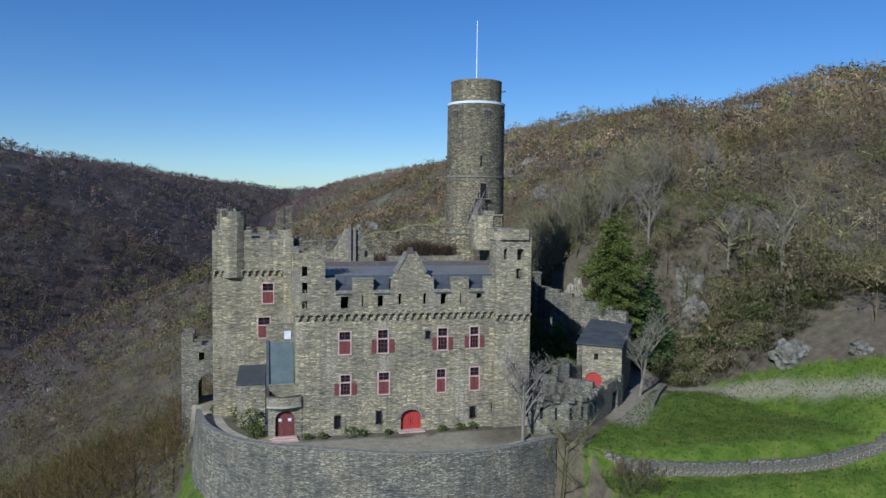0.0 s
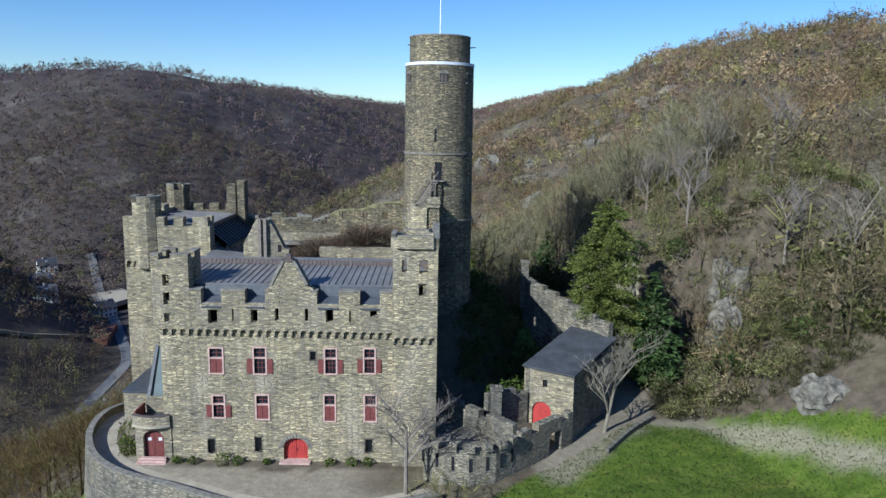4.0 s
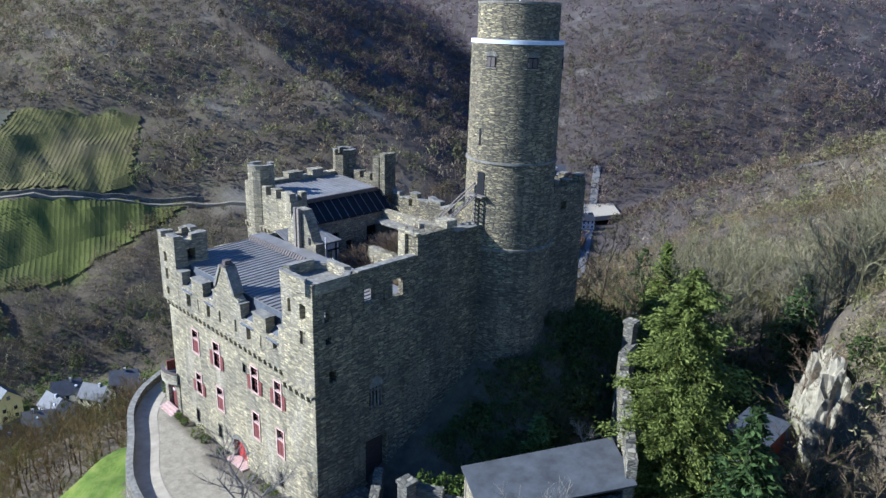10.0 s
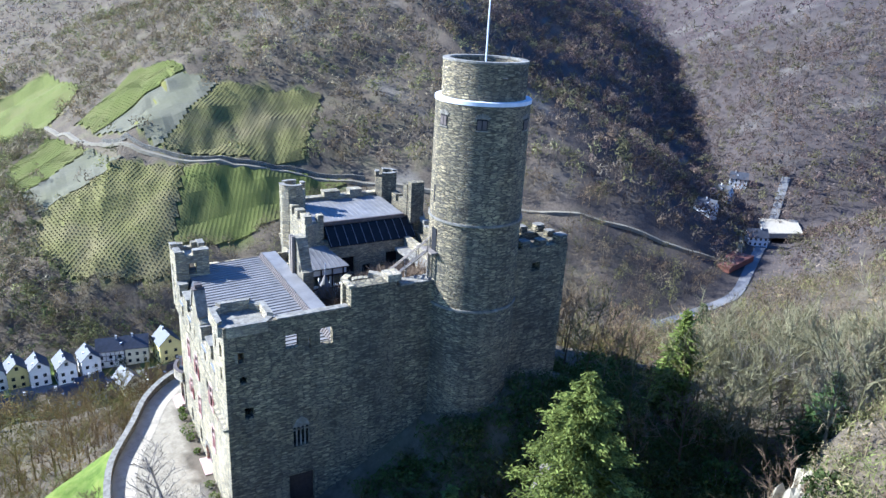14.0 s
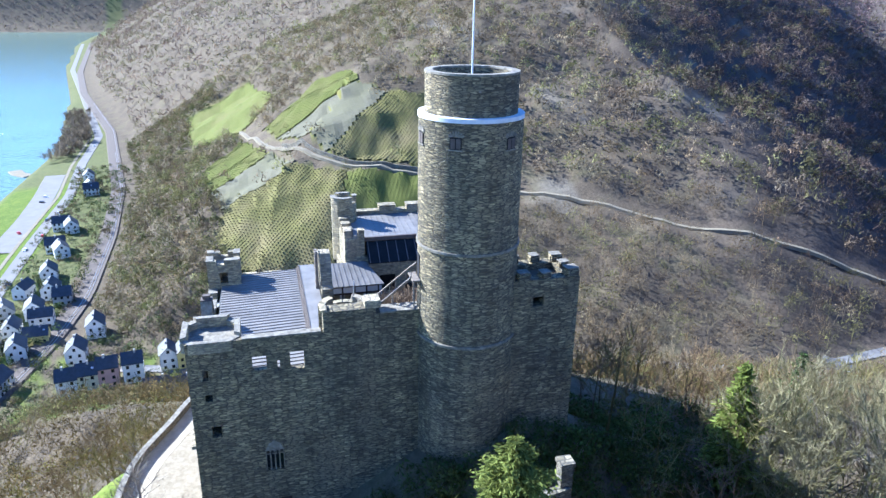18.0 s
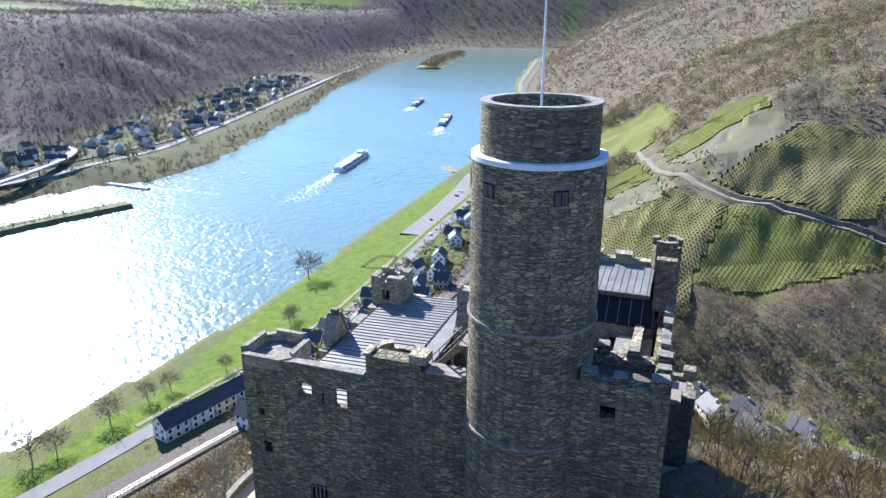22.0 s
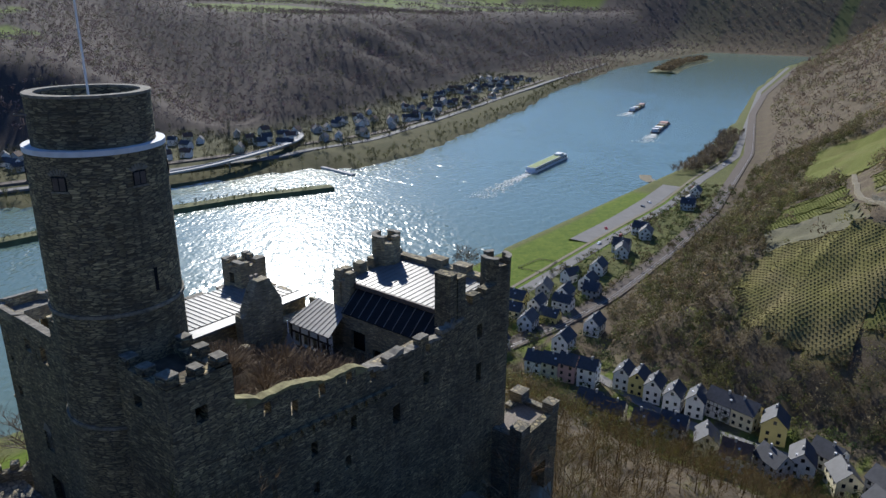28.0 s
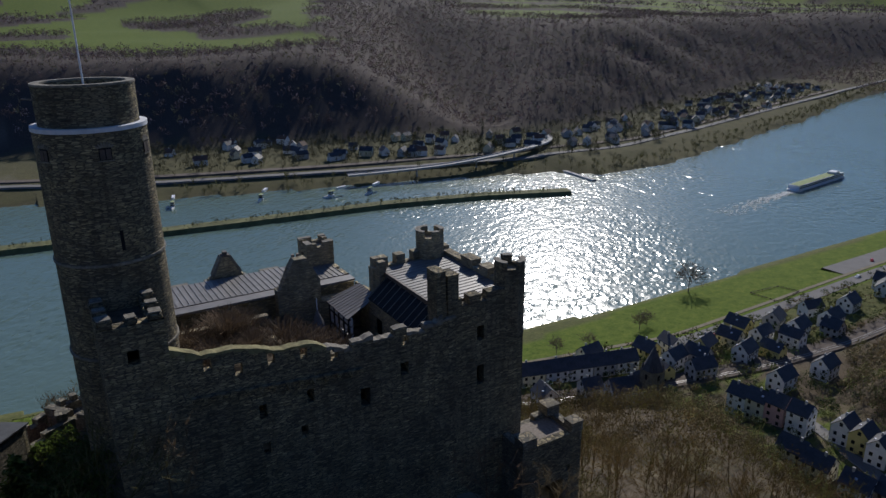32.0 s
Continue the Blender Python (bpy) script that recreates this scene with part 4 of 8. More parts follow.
part("doorway", on_keep(-90, 25.2, boxes((-0.38, 0.38, -0.04, 0.3, -1.0, 1.0)), 3.84), M_DARK, keep)
bm = bmesh.new()
tube(bm, (KX, KY, 37.5), (KX, KY, 47.9), 0.075, 8, 0.05)
part("flagpole", bm, M_METAL, keep, "white flagpole")
for ang in (-150, -8):
    a = radians(ang)
    bm = bmesh.new()
    tube(bm, (KX + 3.3 * math.cos(a), KY + 3.3 * math.sin(a), 38.6), (KX + 4.0 * math.cos(a), KY + 4.0 * math.sin(a), 38.7), 0.06)
    part("spout", bm, M_WOOD, keep)
# wooden stair up to the keep's door
stair = empty("wooden_stair", (0, 0, 0), "weathered wooden stair up to the keep's door", "stairs")
sa, sb = Vector((-2.9, 13.6, 20.6)), Vector((-0.5, 16.5, 24.3))
side = Vector((sb.y - sa.y, -(sb.x - sa.x), 0)).normalized() * 0.45
for s in (-1, 1):
    bm = bmesh.new()
    tube(bm, sa + side * s, sb + side * s, 0.09, 4)
    part("stringer", bm, M_WOOD, stair)
    bm = bmesh.new()
    tube(bm, sa + side * s + Vector((0, 0, 0.95)), sb + side * s + Vector((0, 0, 0.95)), 0.05, 4)
    part("handrail", bm, M_WOOD, stair)
    for k in range(5):
        p = sa.lerp(sb, k / 4) + side * s
        bm = bmesh.new()
        tube(bm, p, p + Vector((0, 0, 0.95)), 0.04, 4)
        part("baluster", bm, M_WOOD, stair)
for k in range(16):
    p = sa.lerp(sb, (k + 0.5) / 16)
    bm = bmesh.new()
    tube(bm, p - side, p + side, 0.07, 4)
    part("tread", bm, M_WOOD, stair)
for p in (sb, sa.lerp(sb, 0.5)):
    bm = bmesh.new()
    tube(bm, (p.x, p.y, 19.0), p, 0.09, 4)
    part("post", bm, M_WOOD, stair)
part("landing", boxes((-1.3, 0.5, 16.2, 17.2, 24.15, 24.27)), M_WOOD, stair)

# ---- north-east turret and north wall ----
north = empty("north_range", (0, 0, 0), "dark rubble curtain wall with ruined window openings and battlements", "castle wall")
NT = 24.7
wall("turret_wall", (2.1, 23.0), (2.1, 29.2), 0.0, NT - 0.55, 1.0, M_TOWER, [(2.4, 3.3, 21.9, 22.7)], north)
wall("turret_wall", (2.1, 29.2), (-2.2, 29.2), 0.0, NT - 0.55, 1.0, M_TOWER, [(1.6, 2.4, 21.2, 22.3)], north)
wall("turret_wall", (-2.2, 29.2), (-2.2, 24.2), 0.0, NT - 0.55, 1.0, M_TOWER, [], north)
part("turret_floor", boxes((-1.3, 1.2, 23.2, 28.3, NT - 1.3, NT - 1.05)), M_EARTH, north)
mr_ = random.Random(12)
for x, y, w, d in ((1.65, 24.6, 0.9, 1.0), (1.65, 26.4, 0.9, 0.9), (1.6, 28.6, 1.0, 1.1), (-0.1, 28.7, 0.8, 0.9), (-1.7, 28.65, 0.9, 1.0), (-1.75, 26.8, 0.9, 0.8), (-1.75, 25.0, 0.9, 0.8)):
    up_ = mr_.uniform(0.45, 0.7)
    bb = boxes((-w / 2, w / 2, -d / 2, d / 2, -0.1, up_))
    bmesh.ops.bevel(bb, geom=bb.edges[:], offset=0.13, segments=2, affect="EDGES")
    for v_ in bb.verts:
        v_.co += Vector((mr_.uniform(-0.05, 0.05), mr_.uniform(-0.05, 0.05), mr_.uniform(-0.05, 0.05)))
    o = part("merlon", bb, M_TOWER, north)
    o.matrix_basis = Matrix.Translation((x, y, NT - 0.55)) @ Matrix.Rotation(mr_.uniform(-0.12, 0.12), 4, "Z")
    bb = boxes((-w / 2 + 0.05, w / 2 - 0.05, -d / 2 + 0.05, d / 2 - 0.05, up_ - 0.03, up_ + 0.05))
    part("coping", bb, M_CAP, north).matrix_basis = o.matrix_basis
N_HIGH = [(-5.0, -4.4, 19.3, 20.2), (-7.2, -6.6, 18.3, 19.3), (-9.7, -9.1, 18.5, 19.5), (-12.3, -11.7, 18.4, 19.4), (-14.8, -14.2, 17.5, 18.5), (-21.3, -20.7, 17.2, 18.1)]
N_LOW = [(-12.6, -12.0, 14.3, 15.5), (-8.7, -8.1, 14.1, 15.3), (-11.9, -11.3, 11.3, 12.4), (-8.7, -8.1, 10.8, 11.9), (-21.2, -20.4, 14.4, 15.6), (-17.5, -16.6, 12.5, 14.2)]
N_TOP = curve([(-26.2, 18.7), (-24.6, 18.6), (-24.0, 17.8), (-20.9, 18.4), (-18.0, 18.3), (-16.5, 17.9), (-13.5, 19.0), (-12.3, 19.6), (-10.0, 19.5), (-8.0, 20.3), (-6.0, 20.6), (-4.6, 20.4), (-3.6, 20.9), (-2.0, 21.8)])
nr_ = random.Random(5)
NOTCH = []
xa = -2.2
while xa > -26.0:
    xb = max(xa - nr_.uniform(0.5, 1.3), -26.0)
    step_up = 0.55 if int(-xa / 1.6) % 2 == 0 and xa < -15.5 else 0.0
    NOTCH.append((xa, xb, min(float(N_TOP(xa)), float(N_TOP(xb))) - 0.1 + step_up, step_up))
    xa = xb
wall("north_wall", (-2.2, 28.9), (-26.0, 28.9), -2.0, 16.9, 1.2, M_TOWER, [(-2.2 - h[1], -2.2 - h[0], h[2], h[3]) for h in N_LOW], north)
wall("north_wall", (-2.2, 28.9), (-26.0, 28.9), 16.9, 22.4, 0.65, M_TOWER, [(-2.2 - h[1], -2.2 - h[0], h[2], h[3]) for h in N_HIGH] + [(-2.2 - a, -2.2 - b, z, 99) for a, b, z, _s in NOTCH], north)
M_MOSS = plain_mat("mossy_coping", (0.20, 0.18, 0.09), 0.97, 0.55, 1.6, bumpy=0.06)
jit = {}
for a, b, z, up_ in NOTCH:
    ha, hb = [float(N_TOP(q)) + up_ + jit.setdefault(round(q, 3), nr_.uniform(-0.05, 0.10)) for q in (a, b)]
    bm = bmesh.new()
    w_ = nr_.uniform(0.0, 0.08)
    prism(bm, [(b - 0.004, z - 0.02), (a + 0.004, z - 0.02), (a + 0.004, ha), ((a + b) / 2, (ha + hb) / 2 + nr_.uniform(0.0, 0.08)), (b - 0.004, hb)], "y", 28.2 - w_, 28.95)
    part("coping", bm, M_MOSS if a > -13 else M_CAP, north)
first_n = part("corbel", corbel_bm(1.0), M_TOWER, north)
first_n.matrix_basis = Matrix.Translation((-3.2, 28.9, 17.2)) @ Matrix.Rotation(math.pi, 4, "Z")
for i in range(1, 13):
    share(first_n, Matrix.Translation((-3.2 - i * 1.05, 28.9, 17.2 - 0.1 * i)) @ Matrix.Rotation(math.pi, 4, "Z"))
# inner ruined walls of the yard, with arched openings
wall("yard_ruin", (-4.0, 26.5), (-24.0, 26.5), 6.0, 16.8, 0.8, M_STONE, [(3.0, 4.6, 13.5, 15.8), (6.6, 8.2, 13.5, 15.8), (12.0, 13.0, 13.6, 15.4)], north)
part("yard_floor", boxes((-24.5, -1.3, 10.5, 28.5, 11.0, 11.6)), M_EARTH, north)
part("wall_walk", boxes((-22.5, -9.5, 24.2, 27.4, 15.6, 15.9)), M_CAP, north)
part("garden_wall", boxes((-13.0, -3.2, 15.2, 15.9, 11.6, 16.9)), M_STONE, north)
part("garden_wall", boxes((-13.0, -12.3, 15.9, 24.5, 11.6, 15.7)), M_STONE, north)
part("garden_bed", boxes((-12.4, -1.3, 15.8, 24.4, 11.6, 15.8)), M_EARTH, north)

# ---- the west wing ----
wing = empty("west_wing", (0, 0, 0), "square stone castle wing with metal roof and corner turrets", "castle wing")
WX0, WX1, WY0, WY1, WT = -33.6, -24.4, 14.0, 28.6, 20.1
wall("south_wall", (WX0, WY0), (WX1, WY0), -6.0, WT, 1.0, M_STONE, [(5.6, 6.9, 11.5, 13.9), (5.1, 6.5, 7.4, 9.9), (4.4, 5.4, WT - 0.95, 99), (6.4, 7.4, WT - 0.95, 99), (8.3, 9.2, WT - 0.95, 99)], wing)
wall("west_wall", (WX0, WY1), (WX0, WY0), -8.0, WT - 0.3, 1.0, M_STONE, [(3, 4, 10, 12), (8, 9, 10, 12), (4.4, 5.4, WT - 1.1, 99), (8.2, 9.2, WT - 1.1, 99)], wing)
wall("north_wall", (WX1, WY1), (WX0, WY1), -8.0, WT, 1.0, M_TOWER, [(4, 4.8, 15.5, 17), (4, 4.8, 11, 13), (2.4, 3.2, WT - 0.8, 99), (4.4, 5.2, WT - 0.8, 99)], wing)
wall("east_wall", (WX1, WY0), (WX1, WY1), 6.0, 17.0, 0.8, M_STONE, [(6.2, 7.2, 11.6, 13.8), (9, 10, 13, 14.5)], wing)
wall("east_wall", (WX1 - 0.2, WY0), (WX1 - 0.2, 16.2), 17.0, WT, 0.8, M_STONE, [(0.8, 1.5, WT - 0.9, 99)], wing)
for i, (x, z0, z1, w) in enumerate(((-27.35, 11.5, 13.9, 1.3), (-27.8, 7.4, 9.9, 1.4))):
    window((x, WY0, z0), w - 0.1, z1 - z0 - 0.1, "half", wing)
for i in range(12):
    share(first, Matrix.Translation((WX0 + 0.2 + 0.76 * i, WY0 - 0.003, 15.2)), wing)
bm = bmesh.new()
quad_sheet(bm, (WX1 - 0.9, 15.2, 19.0), (WX1 - 0.9, 26.6, 19.0), (WX0 + 1.0, 26.6, 19.35), (WX0 + 1.0, 15.2, 19.35), 0.12)
wroof = part("roof", bm, M_ZINC, wing, "grey standing-seam metal roof")
for k in range(18):
    bm = bmesh.new()
    y = 15.4 + k * 0.64
    quad_sheet(bm, (WX1 - 0.92, y, 19.05), (WX1 - 0.92, y + 0.05, 19.05), (WX0 + 1.0, y + 0.05, 19.40), (WX0 + 1.0, y, 19.40), 0.08)
    part("seam", bm, M_ZINC, wroof)
part("eaves_board", boxes((WX1 - 1.0, WX1 - 0.75, 15.2, 26.7, 18.6, 19.02)), M_BROWN, wing, "brown eaves board")
bm = bmesh.new()
quad_sheet(bm, (WX1 - 0.85, 16.4, 18.5), (WX1 + 1.3, 16.4, 16.7), (WX1 + 1.3, 27.3, 16.7), (WX1 - 0.85, 27.3, 18.5), 0.08)
glaz = part("glass_roof", bm, plain_mat("dirty_glass_roof", (0.014, 0.015, 0.017), 0.6, 0.3, 1.0, spec=0.12), wing, "dark glazed lean-to roof")
for k in range(11):
    bm = bmesh.new()
    y = 16.6 + k * 1.06
    tube(bm, (WX1 - 0.85, y, 18.55), (WX1 + 1.3, y, 16.75), 0.04, 4)
    part("glazing_bar", bm, M_ZINC, glaz)
wall("yard_front", (WX1 + 1.2, 16.4), (WX1 + 1.2, 27.3), 11.6, 16.7, 0.3, M_STONE, [(4.0, 5.0, 11.6, 14.0), (1.2, 3.0, 13.2, 15.2), (7.0, 8.5, 13.2, 15.2)], wing)
# added black sheet that paints the dark behind the yard front's openings
part("yard_dark_sheet", boxes((WX1 + 0.5, WX1 + 0.6, 16.5, 27.2, 11.6, 16.5)), M_DARK, wing)
# turrets on the wing's corners


def crown(cx, cy, r, z0, z1, name, mat, n=8, gaps=(1, 4, 6)):
    t = new(name)
    t.parent = wing
    bm = bmesh.new()
    ring_bm(bm, cx, cy, r - 0.45, r, z0, z1 - 0.6, n)
    part("drum", bm, mat, t)
    bm = bmesh.new()
    ring_bm(bm, cx, cy, 0.02, r - 0.4, z1 - 1.2, z1 - 1.0, n)
    part("turret_floor", bm, M_GRAVEL, t)
    for k in range(n):
        if k in gaps:
            continue
        a0 = 2 * math.pi * k / n
        bm = bmesh.new()
        ring_bm(bm, cx, cy, r - 0.45, r, z1 - 0.6, z1, 2, a0, a0 + 2 * math.pi / n)
        part("merlon", bm, mat, t)
        bm = bmesh.new()
        ring_bm(bm, cx, cy, r - 0.5, r + 0.05, z1, z1 + 0.1, 2, a0, a0 + 2 * math.pi / n)
        part("coping", bm, M_CAP, t)
    return t


crown(-31.3, 14.8, 1.5, 14.6, 22.2, "corner_turret", M_STONE, 10, (1, 3, 6))
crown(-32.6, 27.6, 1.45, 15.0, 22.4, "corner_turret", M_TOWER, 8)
for x0, x1, z in ((-26.4, -25.3, 22.4), (-25.1, -24.2, 22.9)):
    part("chimney", boxes((x0, x1, 27.0, 28.7, 18.0, z), (x0 - 0.06, x1 + 0.06, 26.95, 28.75, z, z + 0.12)), M_TOWER, wing)
for a, b, c, d in ((-33.65, -32.5, 19.2, 21.2), (-33.65, -32.5, 22.6, 24.2)):
    part("merlon", boxes((a, b, c, d, 19.4, 20.3), (a - 0.05, b + 0.05, c - 0.05, d + 0.05, 20.3, 20.42)), M_STONE, wing)

# half-timbered gallery in the yard
gallery = empty("timber_gallery", (0, 0, 0), "half-timbered yard gallery under a metal lean-to roof", "gallery")
bm = bmesh.new()
quad_sheet(bm, (-20.3, 11.8, 15.4), (-20.3, 17.6, 15.4), (-24.2, 16.2, 16.6), (-24.2, 11.8, 16.6), 0.1)
groof = part("roof", bm, M_ZINC, gallery, "pale metal lean-to roof")
for k in range(9):
    bm = bmesh.new()
    y = 12.0 + k * 0.52
    quad_sheet(bm, (-20.3, y * 1.12 - 1.4, 15.45), (-20.3, y * 1.12 - 1.35, 15.45), (-24.2, y + 0.05, 16.65), (-24.2, y, 16.65), 0.08)
    part("seam", bm, M_ZINC, groof)
wall("infill_wall", (-20.7, 11.9), (-20.7, 17.4), 11.6, 15.3, 0.25, M_WHITE, [(k * 1.28 + 0.15, k * 1.28 + 1.0, 13.2, 14.3) for k in range(4)], gallery)
for k in range(5):
    part("timber_post", boxes((-20.74, -20.6, 11.9 + k * 1.28 - 0.08, 11.9 + k * 1.28 + 0.08, 11.6, 15.3)), M_TIMBER, gallery)
for z in (12.9, 14.4, 15.2):
    part("timber_rail", boxes((-20.745, -20.61, 11.9, 17.4, z - 0.08, z + 0.08)), M_TIMBER, gallery)
part("back_wall", boxes((-24.4, -24.2, 10.6, 18.0, 8.0, 16.4)), M_STONE, gallery)
part("end_wall", boxes((-24.2, -19.8, 10.5, 11.8, 8.0, 15.4)), M_STONE, gallery)
# small pointed slate roof of the yard's stair turret
spire = empty("spire_turret", (0, 0, 0), "small slate-covered spire with a metal tip", "turret")
bm = bmesh.new()
ring_bm(bm, -18.5, 14.1, 0.02, 0.8, 10.5, 13.3, 12)
part("drum", bm, M_STONE, spire)
bm = bmesh.new()
bmesh.ops.create_cone(bm, cap_ends=True, segments=12, radius1=1.0, radius2=0.05, depth=2.3, matrix=Matrix.Translation((-18.5, 14.1, 14.4)))
part("spire_roof", bm, M_ZINC, spire)
bm = bmesh.new()
tube(bm, (-18.5, 14.1, 15.4), (-18.5, 14.1, 16.8), 0.05)
part("tip", bm, M_METAL, spire)

def ribbon_wall(name, pts, zb, zt, thick, mat, parent, batter=0.0, label=""):
    """A wall along a line in plan, its outer side to the left of the way."""
    bm = bmesh.new()
    rows = []
    for i, (x, y) in enumerate(pts):
        a, b = pts[max(i - 1, 0)], pts[min(i + 1, len(pts) - 1)]
        t = Vector((b[0] - a[0], b[1] - a[1], 0)).normalized()
        nn = Vector((t.y, -t.x, 0)) * -1.0
        b0 = zb[i] if isinstance(zb, list) else zb
        t0 = zt[i] if isinstance(zt, list) else zt
        p = Vector((x, y, 0))
        rows.append([bm.verts.new(q) for q in (p + nn * batter + Vector((0, 0, b0)), p + Vector((0, 0, t0)), p - nn * thick + Vector((0, 0, t0)), p - nn * thick + Vector((0, 0, b0)))])
    for a, b in zip(rows[:-1], rows[1:]):
        for q in range(4):
            w = (q + 1) % 4
            bm.faces.new((a[q], b[q], b[w], a[w]))
    bm.faces.new(rows[0])
    bm.faces.new(rows[-1][::-1])
    bmesh.ops.recalc_face_normals(bm, faces=bm.faces)
    return part(name, bm, mat, parent, label)


# ---- porch and lean-to on the west side ----
porch = empty("porch", (0, 0, 0), "stone porch with balcony and red arched door", "porch")
PX0, PX1, PY = -27.3, -24.0, -0.1
BAL = 3.0
wall("front_wall", (PX0, PY), (PX1, PY), -2.0, BAL - 0.05, 0.6, M_STONE, [(0.7, 2.6, YARD - 0.2, 2.4)], porch)
wall("side_wall", (PX0, 4.0), (PX0, PY + 0.6), -3.0, BAL - 0.05, 0.6, M_STONE, [], porch)
bm = bmesh.new()
arch_fill(bm, PX0 + 0.7, PX0 + 2.6, 1.6, 0.85, 2.4, PY, PY + 0.58)
part("door_arch", bm, M_STONE, porch)
for s in (0, 1):
    x0 = PX0 + 0.7 + s * 0.96
    leaf = part("door_leaf", boxes((x0, x0 + 0.94, PY + 0.40, PY + 0.48, YARD, 2.4)), M_RED, porch, "dark red panelled door leaf")
    for z0, z1 in ((YARD + 0.2, 0.8), (1.0, 2.0)):
        part("panel", boxes((x0 + 0.12, x0 + 0.82, PY + 0.37, PY + 0.40, z0, z1)), M_RED, leaf)
    part("pane", boxes((x0 + 0.3, x0 + 0.62, PY + 0.355, PY + 0.37, 1.3, 1.6)), M_LEDGE, leaf)
for k in range(3):
    part("step", boxes((PX0 + 0.45 - 0.1 * (2 - k), PX1 - 0.5 + 0.1 * (2 - k), PY - 0.33 * (3 - k), PY - 0.33 * (2 - k), YARD - 0.3, YARD + 0.14 * (k + 1) - 0.1)), M_SAND, porch)
bow = [(PX0 - 0.15 + 3.4 * k / 10, PY - 0.15 - 0.55 * math.sin(math.pi * k / 10)) for k in range(11)]
bm = bmesh.new()
prism(bm, bow + [(PX1 - 0.1, 2.4), (PX0 - 0.15, 2.4)], "z", BAL - 0.05, BAL + 0.12)
part("balcony_floor", bm, M_SLATE, porch, "dark balcony floor")
ribbon_wall("parapet", bow, BAL + 0.12, BAL + 0.95, -0.28, M_STONE, porch)
ribbon_wall("ledge", [(x, y - 0.04) for x, y in bow], BAL - 0.12, BAL + 0.12, -0.2, M_GRAVEL, porch, 0.0, "white curved ledge")
ribbon_wall("coping", [(x, y - 0.03) for x, y in bow], BAL + 0.95, BAL + 1.03, -0.36, M_BROWN, porch)
part("side_panel", boxes((PX0 - 0.15, PX0 + 0.0, 0.3, 2.4, BAL + 0.12, BAL + 1.1)), M_RED, porch, "red side panel")
part("back_wall", boxes((PX0 + 0.1, PX1 - 0.1, 2.4, 3.3, BAL - 0.05, BAL + 1.4)), M_STONE, porch)
leanto = empty("lean_to", (0, 0, 0), "stone lean-to with a green-grey metal roof", "lean-to")
bm = bmesh.new()
quad_sheet(bm, (-27.2, 3.4, 3.9), (-24.65, 3.4, 3.9), (-24.65, 6.0, 8.3), (-27.2, 6.0, 8.3), 0.1)
part("roof", bm, plain_mat("patina_sheet", (0.085, 0.11, 0.11), 0.6, 0.2, 0.7), leanto, "green-grey metal roof")
bm = bmesh.new()
prism(bm, [(3.2, -2.0), (3.2, 4.1), (6.0, 8.6), (6.0, -2.0)], "x", -27.5, -27.2)
part("side_wall", bm, M_SLATE, leanto, "dark clad side")
part("front_wall", boxes((-27.2, -24.65, 3.1, 3.4, -2.0, 3.8)), M_STONE, leanto)
part("annex_wall", boxes((-30.5, -27.6, 5.0, 14.0, -3.0, 4.0)), M_STONE, leanto)
part("pier_roof", boxes((-30.6, -27.6, 4.9, 14.0, 4.0, 4.2)), M_SLATE, leanto)
part("window", boxes((-25.6, -24.9, 5.9, 6.06, 8.6, 9.5), ), M_LEDGE, leanto)
wall("link_wall", (-24.6, 10.0), (-24.6, 14.0), -3.0, 15.5, 1.0, M_STONE, [], leanto).location = (0, 0, 0)
wall("link_wall", (-27.5, 6.0), (-24.6, 6.0), 4.0, 10.2, 0.8, M_STONE, [], leanto)

# ---- gate tower on the west path ----
gate = empty("gate_tower", (0, 0, 0), "small square stone gate tower with an arched passage", "gate tower")
GX0, GX1, GY0, GY1, GT = -38.6, -31.4, 27.0, 32.0, 4.7
wall("front_wall", (GX0, GY0), (GX1, GY0), -8.0, GT, 0.8, M_GREY, [(2.1, 4.9, -6.0, 0.3), (2.2, 2.9, 2.2, 3.3), (4.2, 4.9, 2.2, 3.3), (2.6, 4.9, GT - 0.5, 99)], gate)
bm = bmesh.new()
arch_fill(bm, GX0 + 2.1, GX0 + 4.9, -1.1, 1.4, 0.3, GY0, GY0 + 0.78)
part("arch", bm, M_GREY, gate)
wall("side_wall", (GX1, GY0), (GX1, GY1), -8.0, GT, 0.8, M_GREY, [], gate)
wall("side_wall", (GX0, GY1), (GX0, GY0), -8.0, GT, 0.8, M_GREY, [], gate)
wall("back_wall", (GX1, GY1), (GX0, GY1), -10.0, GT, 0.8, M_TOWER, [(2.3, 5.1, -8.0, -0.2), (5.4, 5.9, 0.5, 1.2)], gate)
part("roof", boxes((GX0 + 0.7, GX1 - 0.7, GY0 + 0.7, GY1 - 0.7, GT - 0.7, GT - 0.45)), M_WOOD, gate, "flat roof of weathered slabs")
for a, b, c, d, z in ((GX0 - 0.05, GX0 + 1.5, GY0 - 0.05, GY0 + 1.4, 1.0), (GX1 - 1.6, GX1 + 0.05, GY1 - 1.3, GY1 + 0.05, 0.9), (GX0 - 0.05, GX0 + 1.3, GY1 - 1.2, GY1 + 0.05, 1.0), (GX1 - 1.2, GX1 + 0.05, GY0 - 0.05, GY0 + 1.0, 0.5)):
    part("merlon", boxes((a, b, c, d, GT, GT + z), (a - 0.05, b + 0.05, c - 0.05, d + 0.05, GT + z, GT + z + 0.1)), M_GREY, gate)

